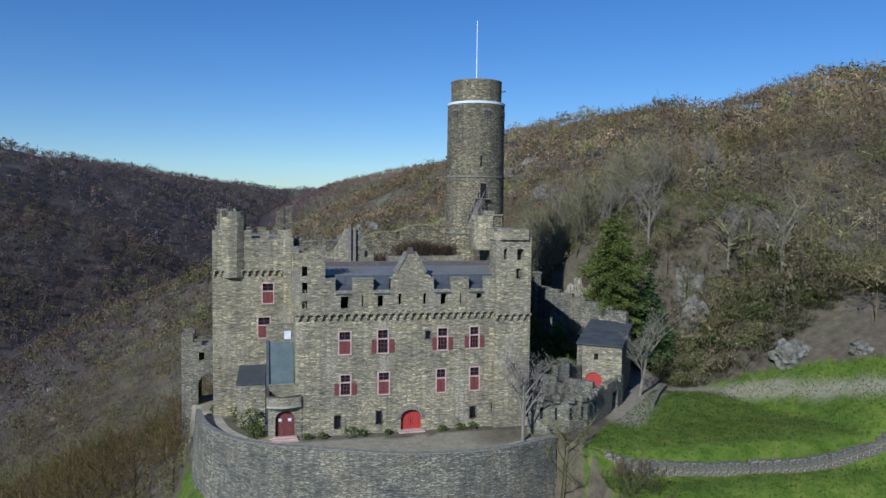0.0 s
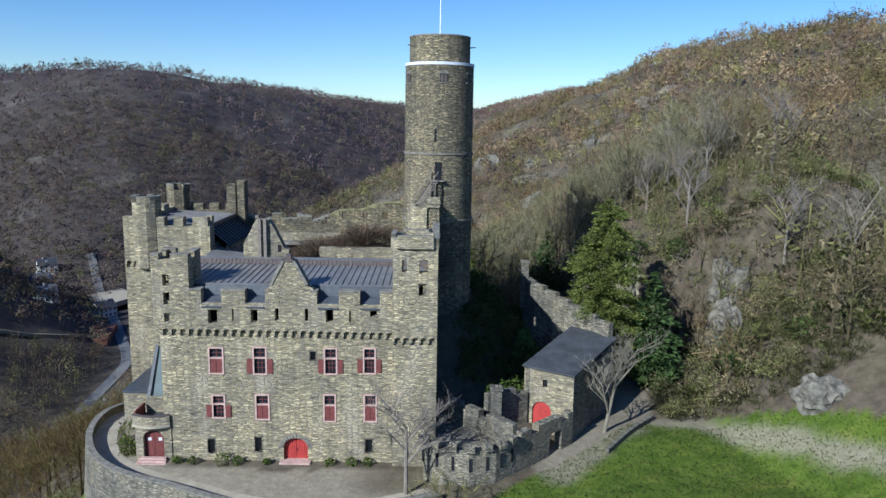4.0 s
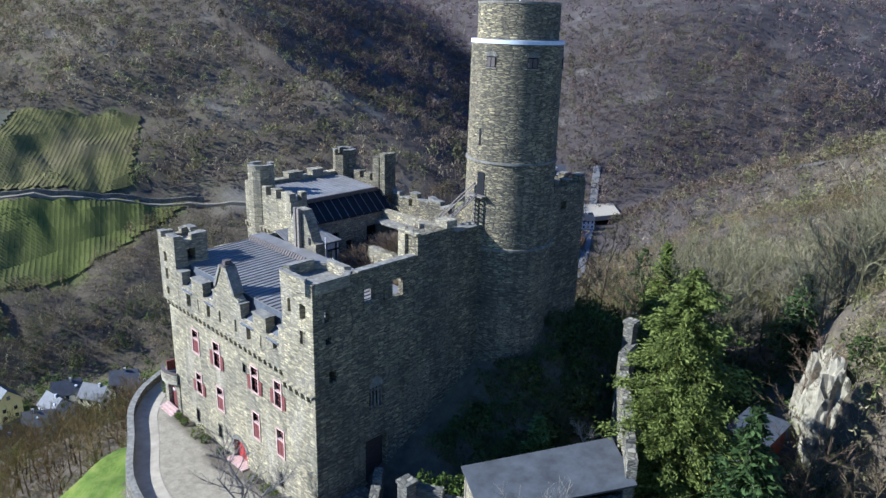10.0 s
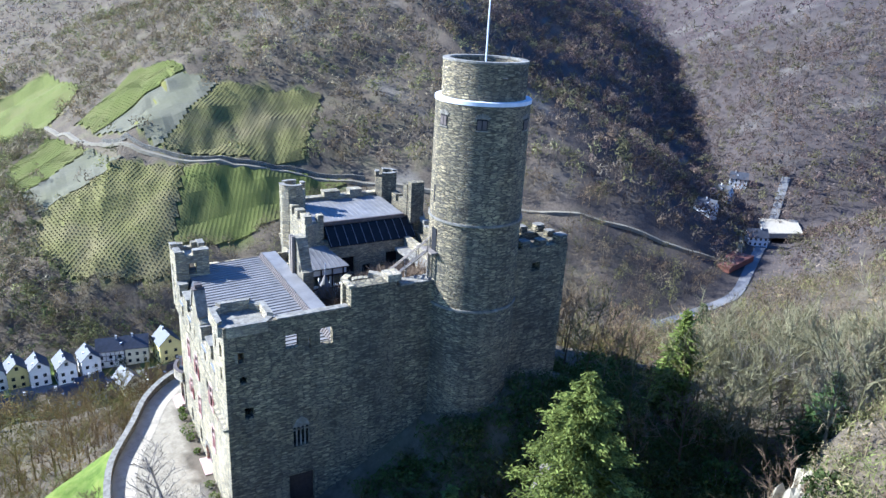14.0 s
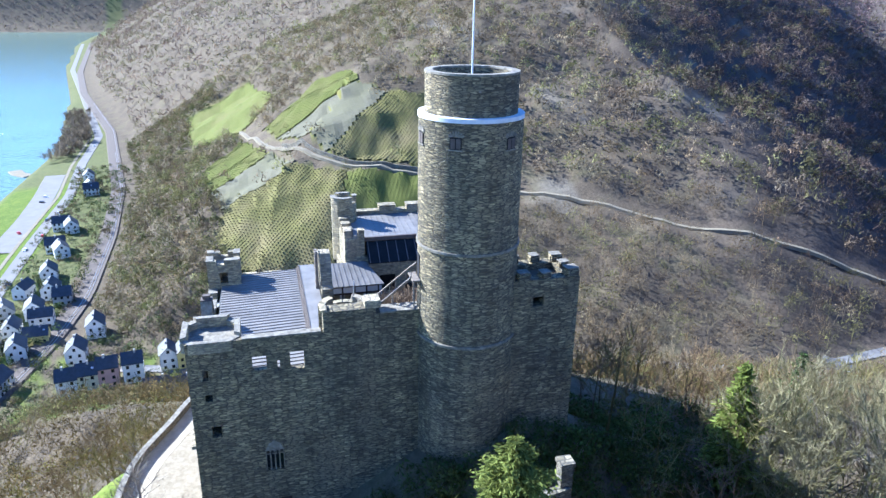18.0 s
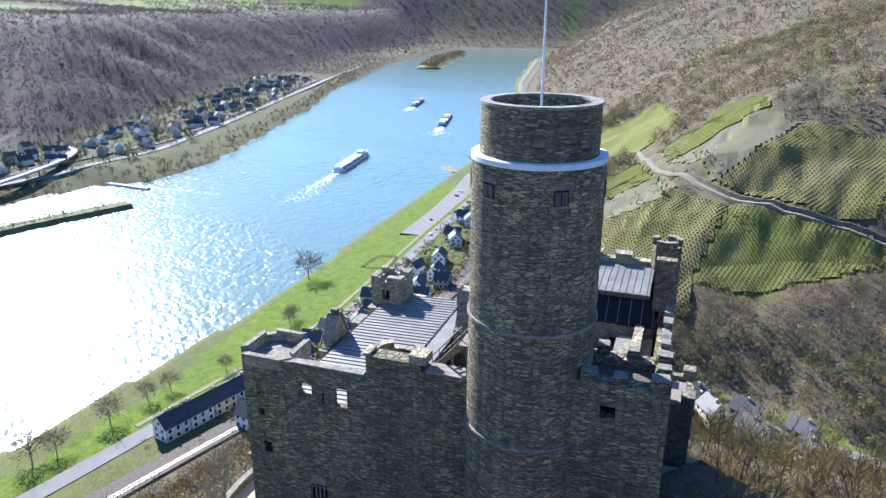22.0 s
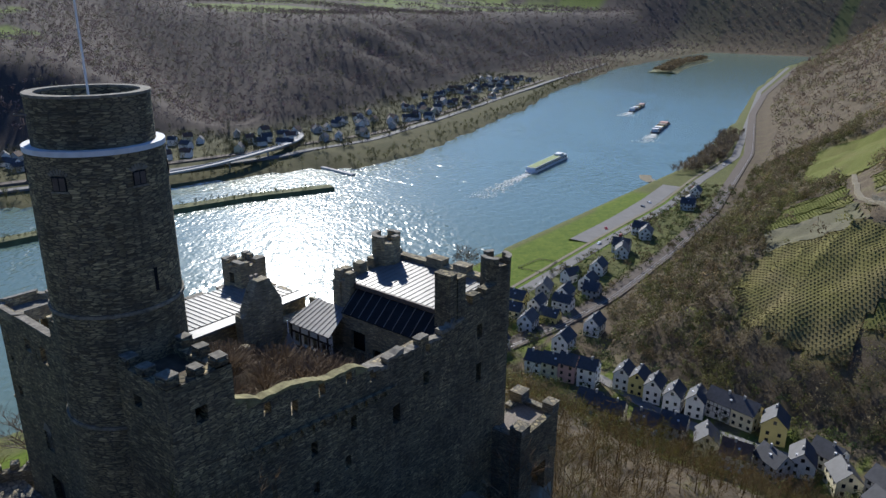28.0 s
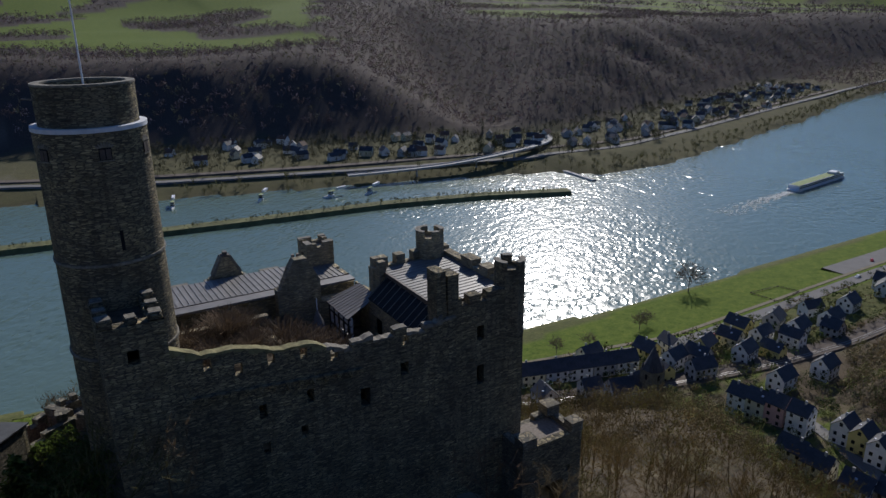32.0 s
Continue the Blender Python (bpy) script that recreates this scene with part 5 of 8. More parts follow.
# ---- terrace wall ----
terrace = empty("terrace_wall", (0, 0, 0), "curved grey stone retaining wall of the castle terrace", "retaining wall", kind="structure")
fine = []
for (a, b), (c, d) in zip(TERRACE[:-1], TERRACE[1:]):
    for k in range(4):
        fine.append((a + (c - a) * k / 4, b + (d - b) * k / 4))
fine.append(TERRACE[-1])
for _ in range(3):
    fine = [fine[0]] + [((p[0] + 2 * q[0] + r[0]) / 4, (p[1] + 2 * q[1] + r[1]) / 4) for p, q, r in zip(fine[:-2], fine[1:-1], fine[2:])] + [fine[-1]]


drop = [YARD + 0.75 - 3.4 * float(sstep(6, 24, np.array(p[1]))) * float(sstep(-27, -32, np.array(p[0]))) for p in fine]
ribbon_wall("retaining_wall", fine, -16.0, drop, 0.55, M_GREY, terrace, 1.3)
ribbon_wall("wall_walk", fine, -16.0, [z - 0.73 for z in drop], 2.7, M_GRAVEL, terrace, 0.0, "gravel edge of the terrace")
ribbon_wall("coping", fine, [z for z in drop], [z + 0.1 for z in drop], 0.6, M_CAP, terrace)

# ---- bastion, gateway wall and hut in the south-east ----
bastion = empty("bastion", (0, 0, 0), "round grey stone bastion with slits beside the gate", "bastion")
arc = [(-1.0, -3.0), (0.8, -4.4), (3.0, -4.9), (5.2, -4.3), (6.7, -2.9)]
ribbon_wall("bastion_wall", arc[::-1], -6.0, 3.1, 0.8, M_GREY, bastion, 0.0)
bm = bmesh.new()
prism(bm, [(0.1, -3.0), (1.2, -4.0), (3.0, -4.4), (5.0, -3.9), (6.2, -2.6), (3.6, 3.6), (0.1, 3.6)], "z", -3.0, 2.2)
part("bastion_floor", bm, M_GREY, bastion)
for k in range(7):
    t = k / 6 * (len(arc) - 1.001)
    i = int(t)
    p = Vector(arc[i]).lerp(Vector(arc[i + 1]), t - i)
    bb = boxes((-0.35, 0.35, -0.35, 0.5, 3.1, 3.7))
    bb.transform(Matrix.Translation((p.x, p.y, 0)) @ Matrix.Rotation(math.atan2(p.y - 1.0, p.x - 2.8) + math.pi / 2, 4, "Z"))
    part("merlon", bb, M_GREY, bastion)
    bb = boxes((-0.12, 0.12, -0.07, 0.1, 1.3, 2.5))
    bb.transform(Matrix.Translation((p.x, p.y, 0)) @ Matrix.Rotation(math.atan2(p.y - 1.0, p.x - 2.8) + math.pi / 2, 4, "Z"))
    part("slit", bb, M_DARK, bastion)
gate_wall = empty("gateway_wall", (0, 0, 0), "stepped rubble wall with an arched gateway", "wall")
wall("gate_face", (6.7, -2.9), (13.1, 3.0), -4.0, 3.6, 0.8, M_GREY, [(5.2, 7.0, -2.0, 2.3), (0.0, 1.2, 3.0, 99), (2.6, 3.6, 3.0, 99), (7.0, 7.9, 3.0, 99)], gate_wall)
wall("inner_wall", (1.2, 4.0), (6.8, -2.0), 1.0, 4.3, 0.7, M_GREY, [(1.5, 2.3, 3.9, 99), (4.0, 5.0, 3.6, 99)], gate_wall)
wall("inner_wall", (8.7, 6.3), (4.6, 3.8), 1.0, 5.0, 0.7, M_GREY, [(0, 1.5, 4.4, 99)], gate_wall)
part("pillar", boxes((5.2, 6.2, 2.8, 3.8, 1.0, 5.6), (5.1, 6.3, 2.7, 3.9, 5.6, 5.8)), M_GREY, gate_wall)
hut = empty("gatehouse", (0, 0, 0), "stone gatehouse hut with a dark flat-pitched roof", "gatehouse")
HF = [(8.7, 6.3), (13.1, 3.5), (19.0, 12.2), (14.9, 15.6)]
wall("front_wall", HF[0], HF[1], -2.0, 6.9, 0.6, M_STONE, [(2.0, 2.5, 5.1, 5.9), (1.0, 3.0, 0.5, 3.6)], hut)
wall("side_wall", HF[1], HF[2], -3.0, 6.9, 0.6, M_GREY, [], hut)
wall("back_wall", HF[2], HF[3], -2.0, 7.9, 0.6, M_GREY, [], hut)
wall("side_wall", HF[3], HF[0], -2.0, 6.9, 0.6, M_GREY, [], hut)
bm = bmesh.new()
ctr = Vector((13.9, 9.4))
eav = [ctr + (Vector(p) - ctr) * 1.05 for p in HF]
quad_sheet(bm, (*eav[0], 7.05), (*eav[1], 7.0), (*eav[2], 8.1), (*eav[3], 8.3), 0.14)
part("roof", bm, plain_mat("roofing_felt", (0.06, 0.063, 0.068), 0.8, 0.35, 0.7), hut, "dark grey felt roof with pale patches")
bb = boxes((1.0, 3.0, 0.2, 0.28, 0.5, 3.6))
hm = Matrix.Translation((HF[0][0], HF[0][1], 0)) @ Matrix.Rotation(math.atan2(HF[1][1] - HF[0][1], HF[1][0] - HF[0][0]), 4, "Z")
bb.transform(hm)
part("door_leaf", bb, M_DOOR, hut, "red arched door")
bm = bmesh.new()
arch_fill(bm, 1.0, 3.0, 2.7, 0.88, 3.6, 0.0, 0.55)
bm.transform(hm)
part("door_arch", bm, M_STONE, hut)
bb = boxes((2.0, 2.5, 0.3, 0.34, 5.1, 5.9))
bb.transform(hm)
part("window", bb, M_DARK, hut)
# garden wall up the mound
garden_wall = empty("garden_wall", (0, 0, 0), "stepped ruined rubble wall climbing the mound", "wall")
gp = [Vector((10.6, 25.2)), Vector((11.2, 22.4)), Vector((18.3, 12.4))]
steps = [(gp[0], gp[1], 11.9)] + [(gp[1].lerp(gp[2], k / 6), gp[1].lerp(gp[2], (k + 1) / 6), 11.7 - 0.42 * k) for k in range(6)]
for a, b, z in steps:
    wall("wall_step", tuple(a), tuple(b), -2.0, z, 0.7, M_GREY, [], garden_wall)
part("pillar", boxes((10.2, 11.1, 24.6, 25.5, 8.0, 13.6), (10.1, 11.2, 24.5, 25.6, 13.6, 13.9)), M_GREY, garden_wall)


# ---- woods ----
VINE_PATH = [(-484, -6, 0), (-440, 2, 0), (-397, 9, 0), (-370, 17, 0), (-335, 32, 0), (-318, 47, 0), (-304, 66, 0), (-297, 90, 0), (-290, 110, 0), (-277, 131, 0), (-243, 171, 0), (-218, 200, 0), (-196, 238, 0), (-178, 262, 0)]
def tinted_mat(name, rough=0.9, through_=0.22):
    """Colour from the mesh's own tint, with fine variation."""
    m, n, l, b = nodes_of(name, rough, 0.1)
    at = n.new("ShaderNodeVertexColor")
    at.layer_name = "tint"
    f = noise_tex(n, l, coords(n, l), 0.8, 3, 0.6)
    l.new(mix(n, l, "MULTIPLY", 0.6, at.outputs["Color"], ramp(n, l, f, [(0.3, (0.7, 0.7, 0.7)), (0.7, (1.25, 1.25, 1.25))])), b.inputs["Base Color"])
    # thin twigs and leaves let light through
    tr, mx = n.new("ShaderNodeBsdfTranslucent"), n.new("ShaderNodeMixShader")
    l.new(at.outputs["Color"], tr.inputs["Color"])
    mx.inputs[0].default_value = through_
    l.new(b.outputs[0], mx.inputs[1])
    l.new(tr.outputs[0], mx.inputs[2])
    l.new(mx.outputs[0], n["Material Output"].inputs["Surface"])
    return m


M_TWIG = tinted_mat("bare_twigs")
M_LEAF = tinted_mat("leaves", through_=0.4)
rng = np.random.default_rng(7)


def tri_mesh(name, tris, tint, material, verts=3):
    """One mesh of loose faces (n, verts, 3) with one colour a face."""
    k = len(tris)
    me = bpy.data.meshes.new(name)
    me.vertices.add(k * verts)
    me.vertices.foreach_set("co", tris.reshape(-1).astype(np.float32))
    me.loops.add(k * verts)
    me.loops.foreach_set("vertex_index", np.arange(k * verts, dtype=np.int32))
    me.polygons.add(k)
    me.polygons.foreach_set("loop_start", np.arange(0, k * verts, verts, dtype=np.int32))
    c = me.color_attributes.new("tint", "FLOAT_COLOR", "POINT")
    c.data.foreach_set("color", np.repeat(np.concatenate([tint, np.ones((k, 1))], 1), verts, 0).reshape(-1).astype(np.float32))
    me.update()
    me.materials.append(material)
    return me


def crowns(pos, hgt, blades, width, spread=0.42, tint=None):
    """Bare crowns: from each stem thin twig bundles fan up and out."""
    n = len(pos)
    a = rng.uniform(0, 2 * np.pi, (n, blades))
    lo = rng.uniform(0.12, 0.62, (n, blades))
    up = lo + rng.uniform(0.18, 0.50, (n, blades)) * (1.05 - lo) / 0.75
    up = np.minimum(up, 1.0)
    fall = np.sin(np.pi * np.clip((up - 0.12) / 0.95, 0, 1)) ** 0.6
    out = rng.uniform(0.35, 1.0, (n, blades)) * spread * fall
    h = hgt[:, None]
    ca, sa = np.cos(a), np.sin(a)
    base = np.stack([pos[:, None, 0] + ca * out * h * 0.25, pos[:, None, 1] + sa * out * h * 0.25, pos[:, None, 2] + lo * h], -1)
    tip = np.stack([pos[:, None, 0] + ca * out * h, pos[:, None, 1] + sa * out * h, pos[:, None, 2] + up * h], -1)
    w = width * h[..., None] * rng.uniform(0.5, 1.3, (n, blades, 1))
    sd = np.stack([-sa, ca, rng.uniform(-0.6, 0.6, (n, blades))], -1) * w
    tris = np.stack([base, tip + sd, tip - sd], 2)
    stem = np.stack([pos + [0.014, 0, 0] * hgt[:, None], pos - [0.014, 0, 0] * hgt[:, None], pos + np.stack([0 * hgt, 0 * hgt, 0.75 * hgt], -1)], 1)
    col = np.repeat(tint[:, None, :], blades, 1) * rng.uniform(0.65, 1.35, (n, blades, 1))
    return np.concatenate([tris.reshape(-1, 3, 3), stem]), np.concatenate([col.reshape(-1, 3), tint * 0.8])


KEEP_OUT = [TERRACE + [(-38.5, 32), (-30, 35), (-2, 33), (6, 27), (13, 24), (24, 20), (24, 8), (46, 4), (46, -14), (40, -30), (6, -30), (0.5, -9)], [(-36, 14), (-44, 13), (-42, -12), (-24, -26), (-6, -22), (3, -10), (-20, -9)], [(12, 24), (23.5, 24), (23, 34), (20.5, 41), (15, 44)]]


def wood_ok(x, y):
    g, v, r = cover(x, y)
    ok = (g < 0.4) & (v < 0.5)
    ok &= ~((y < FOOT(x) + 6) & (y > FAR_BANK(x) - 205) & (x > -1350)) & ~((y < FOOT(x) + 6) & (y > NEAR_BANK(x) - 20) & (x > -1800)) & ~((y < NEAR_BANK(x)) & (y > FAR_BANK(x)) & (x > -2720))
    d, _ = along(CREEK, x, y)
    ok &= d > np.where(y < 75, np.where(x > np.interp(y, [-110, -75, -12, 40, 110], [-300, -232, -206, -204, -180]), 36, 24), 9)
    for poly in KEEP_OUT:
        ok &= ~inside(poly, x, y)
    pd, _ = along(VINE_PATH, x, y)
    return ok & (pd > 7)




def scatter(lo, hi, step, cx=-60, cy=80):
    """Uneven grid of places whose distance from the middle lies between lo and hi."""
    k = int(hi / step) + 1
    u, v = np.meshgrid(np.arange(-k, k + 1) * step, np.arange(-k, k + 1) * step)
    u, v = u.ravel() + rng.uniform(-0.5, 0.5, u.size) * step + cx, v.ravel() + rng.uniform(-0.5, 0.5, v.size) * step + cy
    d = np.hypot(u - cx, v - cy)
    s = (d >= lo) & (d < hi)
    u, v = u[s], v[s]
    s = wood_ok(u, v)
    return u[s], v[s]


BARK = np.array([[0.185, 0.145, 0.11], [0.15, 0.115, 0.092], [0.21, 0.172, 0.135], [0.18, 0.17, 0.085], [0.165, 0.12, 0.10], [0.215, 0.16, 0.11], [0.155, 0.145, 0.075]])


def domes(pos, hgt, count, size, slim, tint, wild=0.4, mixed=0.3, flat=0.0):
    """Rounded bare crowns: twig bundles lying over an uneven dome, open below, on a thin stem."""
    n = len(pos)
    d = rng.normal(size=(n, count, 3))
    d[..., 2] = np.abs(d[..., 2]) - 0.35
    d /= np.linalg.norm(d, axis=2)[..., None]
    a = np.arctan2(d[..., 1], d[..., 0])
    ph = rng.uniform(0, 6.28, (n, 1))
    lump = 1 + 0.22 * np.sin(3 * a + ph) + 0.16 * np.sin(7 * d[..., 2] + 2 * ph)
    lump = lump * rng.uniform(0.72, 1.08, (n, count))
    rad = (0.46 * hgt * rng.uniform(0.85, 1.3, n))[:, None, None]
    hh = hgt[:, None]
    c = pos[:, None, :] + d * lump[..., None] * np.concatenate([np.repeat(rad, 2, 2), (0.38 - 0.24 * flat) * hh[..., None]], 2)
    c[..., 2] += 0.55 * hh
    nrm = d * (1 - flat) + np.array([0, 0, flat]) + rng.normal(0, wild, d.shape)
    e1 = rng.normal(size=d.shape) + d * 0.5 + np.array([0, 0, 0.5])
    e1 -= nrm * ((e1 * nrm).sum(2) / (nrm * nrm).sum(2))[..., None]
    e1 /= np.linalg.norm(e1, axis=2)[..., None]
    e2 = np.cross(nrm, e1)
    e2 /= np.linalg.norm(e2, axis=2)[..., None]
    s = size * hh[..., None] * rng.uniform(0.6, 1.4, (n, count, 1))
    tris = np.stack([c + e1 * s, c - e1 * s * 0.6 + e2 * s * slim, c - e1 * s * 0.6 - e2 * s * slim], 2)
    stem = np.stack([pos + [0.016, 0, 0] * hgt[:, None], pos - [0.016, 0, 0] * hgt[:, None], pos + np.stack([0 * hgt, 0 * hgt, 0.8 * hgt], -1)], 1)
    col = np.repeat(tint[:, None, :], count, 1) * rng.uniform(1 - mixed, 1 + mixed, (n, count, 1))
    return np.concatenate([tris.reshape(-1, 3, 3), stem]), np.concatenate([col.reshape(-1, 3), tint * 1.1])


EYES = [(-20, -70, 27), (20, -45, 34), (47, -12, 44), (44, 15, 45), (15, 68, 45)]


def in_sight(x, y, top=8.0):
    """Places whose tree tops can be seen over the hills from round the castle."""
    z = surf(x, y) + top
    ok = np.zeros(len(x), bool)
    for ex, ey, ez in EYES:
        clear = np.ones(len(x), bool)
        for f in np.linspace(0.12, 0.97, 30):
            clear &= surf(ex + (x - ex) * f, ey + (y - ey) * f) < ez + (z - ez) * f + 2.0
        ok |= clear
    return ok


def wood_tint(u, v):
    """Bark tones by stand: warm brown on the castle's own hill, olive in the valley. Mauve-grey in the north-west and
    over the river, with distant shade and blue haze put into the tint.
    """
    t = BARK[rng.integers(0, len(BARK), len(u))] * (1 + 0.22 * rough(u, v, 160, 2, 15))[:, None]
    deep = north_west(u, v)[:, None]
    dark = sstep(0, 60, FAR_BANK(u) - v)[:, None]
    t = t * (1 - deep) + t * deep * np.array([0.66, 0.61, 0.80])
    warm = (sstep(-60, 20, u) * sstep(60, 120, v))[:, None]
    # rust-brown scrub west of the castle, darkened as well for the backlit slope's shade
    rust_and_shade = (sstep(-20, -50, u) * sstep(-170, -120, u) * sstep(170, 90, v) * (v > -150))[:, None]
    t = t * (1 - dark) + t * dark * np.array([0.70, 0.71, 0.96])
    t = t * (1 - warm) + t * warm * np.array([1.2, 1.08, 1.08])
    return t * (1 - rust_and_shade) + t * rust_and_shade * np.array([0.64, 0.60, 0.43])


def fans(pos, hgt, count, width, tint, mixed=0.42, wide=0.40, skin=0.7, flake=0.05):
    """Bare crowns from fans of fine twigs that spring from the heart of the tree to an uneven round outline."""
    n = len(pos)
    d = rng.normal(size=(n, count, 3))
    d[..., 2] = np.abs(d[..., 2]) * 1.1 - 0.25
    d /= np.linalg.norm(d, axis=2)[..., None]
    a = np.arctan2(d[..., 1], d[..., 0])
    ph = rng.uniform(0, 6.28, (n, 1))
    lump = (1 + 0.22 * np.sin(3 * a + ph) + 0.14 * np.sin(7 * d[..., 2] + 2 * ph)) * rng.uniform(0.75, 1.08, (n, count))
    hh = hgt[:, None, None]
    size = np.concatenate([np.repeat(wide * hh * rng.uniform(0.8, 1.2, (n, 1, 1)), 2, 2), 0.46 * hh], 2)
    mid = pos[:, None, :] + np.array([0, 0, 0.5]) * hh
    lo = mid + d * size * rng.uniform(0.15, 0.6, (n, count, 1))
    up = d + rng.normal(0, 0.18, d.shape) + np.array([0, 0, 0.12])
    hi = mid + up * size * lump[..., None]
    side = np.cross(up, rng.normal(size=d.shape))
    side /= np.linalg.norm(side, axis=2)[..., None]
    w = width * hh * rng.uniform(0.5, 1.4, (n, count, 1))
    tris = np.stack([lo, hi + side * w, hi - side * w * rng.uniform(0.2, 1.0, (n, count, 1))], 2)
    # the outermost twigs lie over the crown
    k = int(count * skin)
    nrm = d[:, :k] + rng.normal(0, 0.3, (n, k, 3))
    e1 = np.cross(nrm, rng.normal(size=(n, k, 3)))
    e1 /= np.linalg.norm(e1, axis=2)[..., None]
    e2 = np.cross(nrm, e1)
    e2 /= np.linalg.norm(e2, axis=2)[..., None]
    c = mid + d[:, :k] * size * lump[:, :k, None]
    ln = flake * hh * rng.uniform(0.6, 1.5, (n, k, 1))
    tris[:, :k] = np.stack([c + e1 * ln * 1.3, c - e1 * ln + e2 * ln * 0.4, c - e1 * ln - e2 * ln * 0.4], 2)
    stem = np.stack([pos + [0.014, 0, 0] * hgt[:, None], pos - [0.014, 0, 0] * hgt[:, None], pos + np.stack([0 * hgt, 0 * hgt, 0.8 * hgt], -1)], 1)
    col = np.repeat(tint[:, None, :], count, 1) * rng.uniform(1 - mixed, 1 + mixed, (n, count, 1))
    return np.concatenate([tris.reshape(-1, 3, 3), stem]), np.concatenate([col.reshape(-1, 3), tint * 0.9])


def twig_trees(pos, hgt, tint, limbs=9, boughs=6, twigs=6, thin=0.024):
    """Bare trees close by: a stem, limbs, boughs and single twigs, each one a thin pointed blade."""
    n = len(pos)
    out, cols = [], []

    def blades(a, b, w, c):
        ax = b - a
        sd = np.cross(ax, rng.normal(size=ax.shape))
        sd = sd / (np.linalg.norm(sd, axis=-1, keepdims=True) + 1e-9) * w
        out.append(np.stack([a - sd, a + sd, b], -2).reshape(-1, 3, 3))
        cols.append((c * rng.uniform(0.75, 1.3, (*ax.shape[:-1], 1))).reshape(-1, 3))

    def unit(v):
        return v / np.linalg.norm(v, axis=-1, keepdims=True)
    h = hgt[:, None]
    top = pos + np.concatenate([rng.normal(0, 0.05, (n, 2)) * h, 0.85 * h], 1)
    for _ in range(2):
        blades(pos, top, 0.016 * h, tint * 0.8)
    f = (np.arange(limbs) + rng.uniform(0, 1, (n, limbs))) / limbs
    a = 2.4 * np.arange(limbs) + rng.uniform(0, 6.28, (n, 1)) + rng.normal(0, 0.3, (n, limbs))
    lean = 0.95 - 0.55 * f + rng.normal(0, 0.12, f.shape)
    d1 = unit(np.stack([np.cos(a) * lean, np.sin(a) * lean, np.full(f.shape, 0.8)], -1))
    l1 = hgt[:, None, None] * (0.50 - 0.28 * f[..., None]) * rng.uniform(0.8, 1.15, (n, limbs, 1))
    p1 = pos[:, None] + (top - pos)[:, None] * (0.28 + 0.66 * f[..., None])
    q1 = p1 + d1 * l1
    blades(p1, q1, 0.0055 * hgt[:, None, None], tint[:, None] * 0.9)
    t2 = rng.uniform(0.25, 1.0, (n, limbs, boughs, 1))
    d2 = unit(d1[:, :, None] * 0.8 + rng.normal(0, 0.42, (n, limbs, boughs, 3)) + np.array([0, 0, 0.2]))
    p2 = p1[:, :, None] + (q1 - p1)[:, :, None] * t2
    q2 = p2 + d2 * l1[:, :, None] * rng.uniform(0.3, 0.6, t2.shape)
    blades(p2, q2, 0.0024 * hgt[:, None, None, None] + thin * 0.3, tint[:, None, None])
    t3 = rng.uniform(0.15, 1.0, (n, limbs, boughs, twigs, 1))
    d3 = unit(d2[:, :, :, None] * 0.8 + rng.normal(0, 0.42, (n, limbs, boughs, twigs, 3)) + np.array([0, 0, 0.15]))
    p3 = p2[:, :, :, None] + (q2 - p2)[:, :, :, None] * t3
    q3 = p3 + d3 * l1[:, :, None, None] * rng.uniform(0.14, 0.36, t3.shape)
    blades(p3, q3, thin, tint[:, None, None, None] * 1.1)
    return np.concatenate(out), np.concatenate(cols)


def wood(name, lo, hi, step, tall, label, hue=(1, 1, 1), blades=0, width=0.0, flake=0.05):
    u, v = scatter(lo, hi, step)
    s = rng.uniform(0, 1, len(u)) > cover(u, v)[2] * 0.8
    u, v = u[s], v[s]
    s = in_sight(u, v)
    u, v = u[s], v[s]
    h = tall * rng.uniform(0.65, 1.15, len(u)) * (1 + 0.25 * rough(u, v, 90, 3, 14))
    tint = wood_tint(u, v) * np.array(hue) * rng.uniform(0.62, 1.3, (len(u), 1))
    pos = np.stack([u, v, surf(u, v) - 0.2], -1)
    tris, col = fans(pos, h, blades, width, tint, flake=flake) if blades else twig_trees(pos, h, tint, thin=0.028)
    return tagged(new(name, tri_mesh(name, tris, col, M_TWIG)), label, "woodland", kind="stuff")


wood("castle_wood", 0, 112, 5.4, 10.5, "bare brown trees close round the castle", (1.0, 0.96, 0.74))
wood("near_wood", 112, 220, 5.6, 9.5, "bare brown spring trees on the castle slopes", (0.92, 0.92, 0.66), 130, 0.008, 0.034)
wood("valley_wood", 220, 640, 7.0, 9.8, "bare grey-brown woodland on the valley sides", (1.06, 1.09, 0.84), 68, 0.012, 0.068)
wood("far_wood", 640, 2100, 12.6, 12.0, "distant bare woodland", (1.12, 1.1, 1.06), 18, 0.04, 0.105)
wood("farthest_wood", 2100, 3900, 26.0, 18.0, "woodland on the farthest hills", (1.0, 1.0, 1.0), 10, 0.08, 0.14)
# taller pale trees on the level north of the keep, above the quarry
u, v = rng.uniform(2, 46, 150), rng.uniform(40, 78, 150)
s_ = ~((u < 22) & (v < 44))
u, v = u[s_], v[s_]
t_, c_ = twig_trees(np.stack([u, v, surf(u, v) - 0.3], -1), rng.uniform(9, 14, len(u)), np.array([[0.21, 0.19, 0.105]]) * rng.uniform(0.7, 1.2, (len(u), 1)), 11, 8, 8, 0.026)
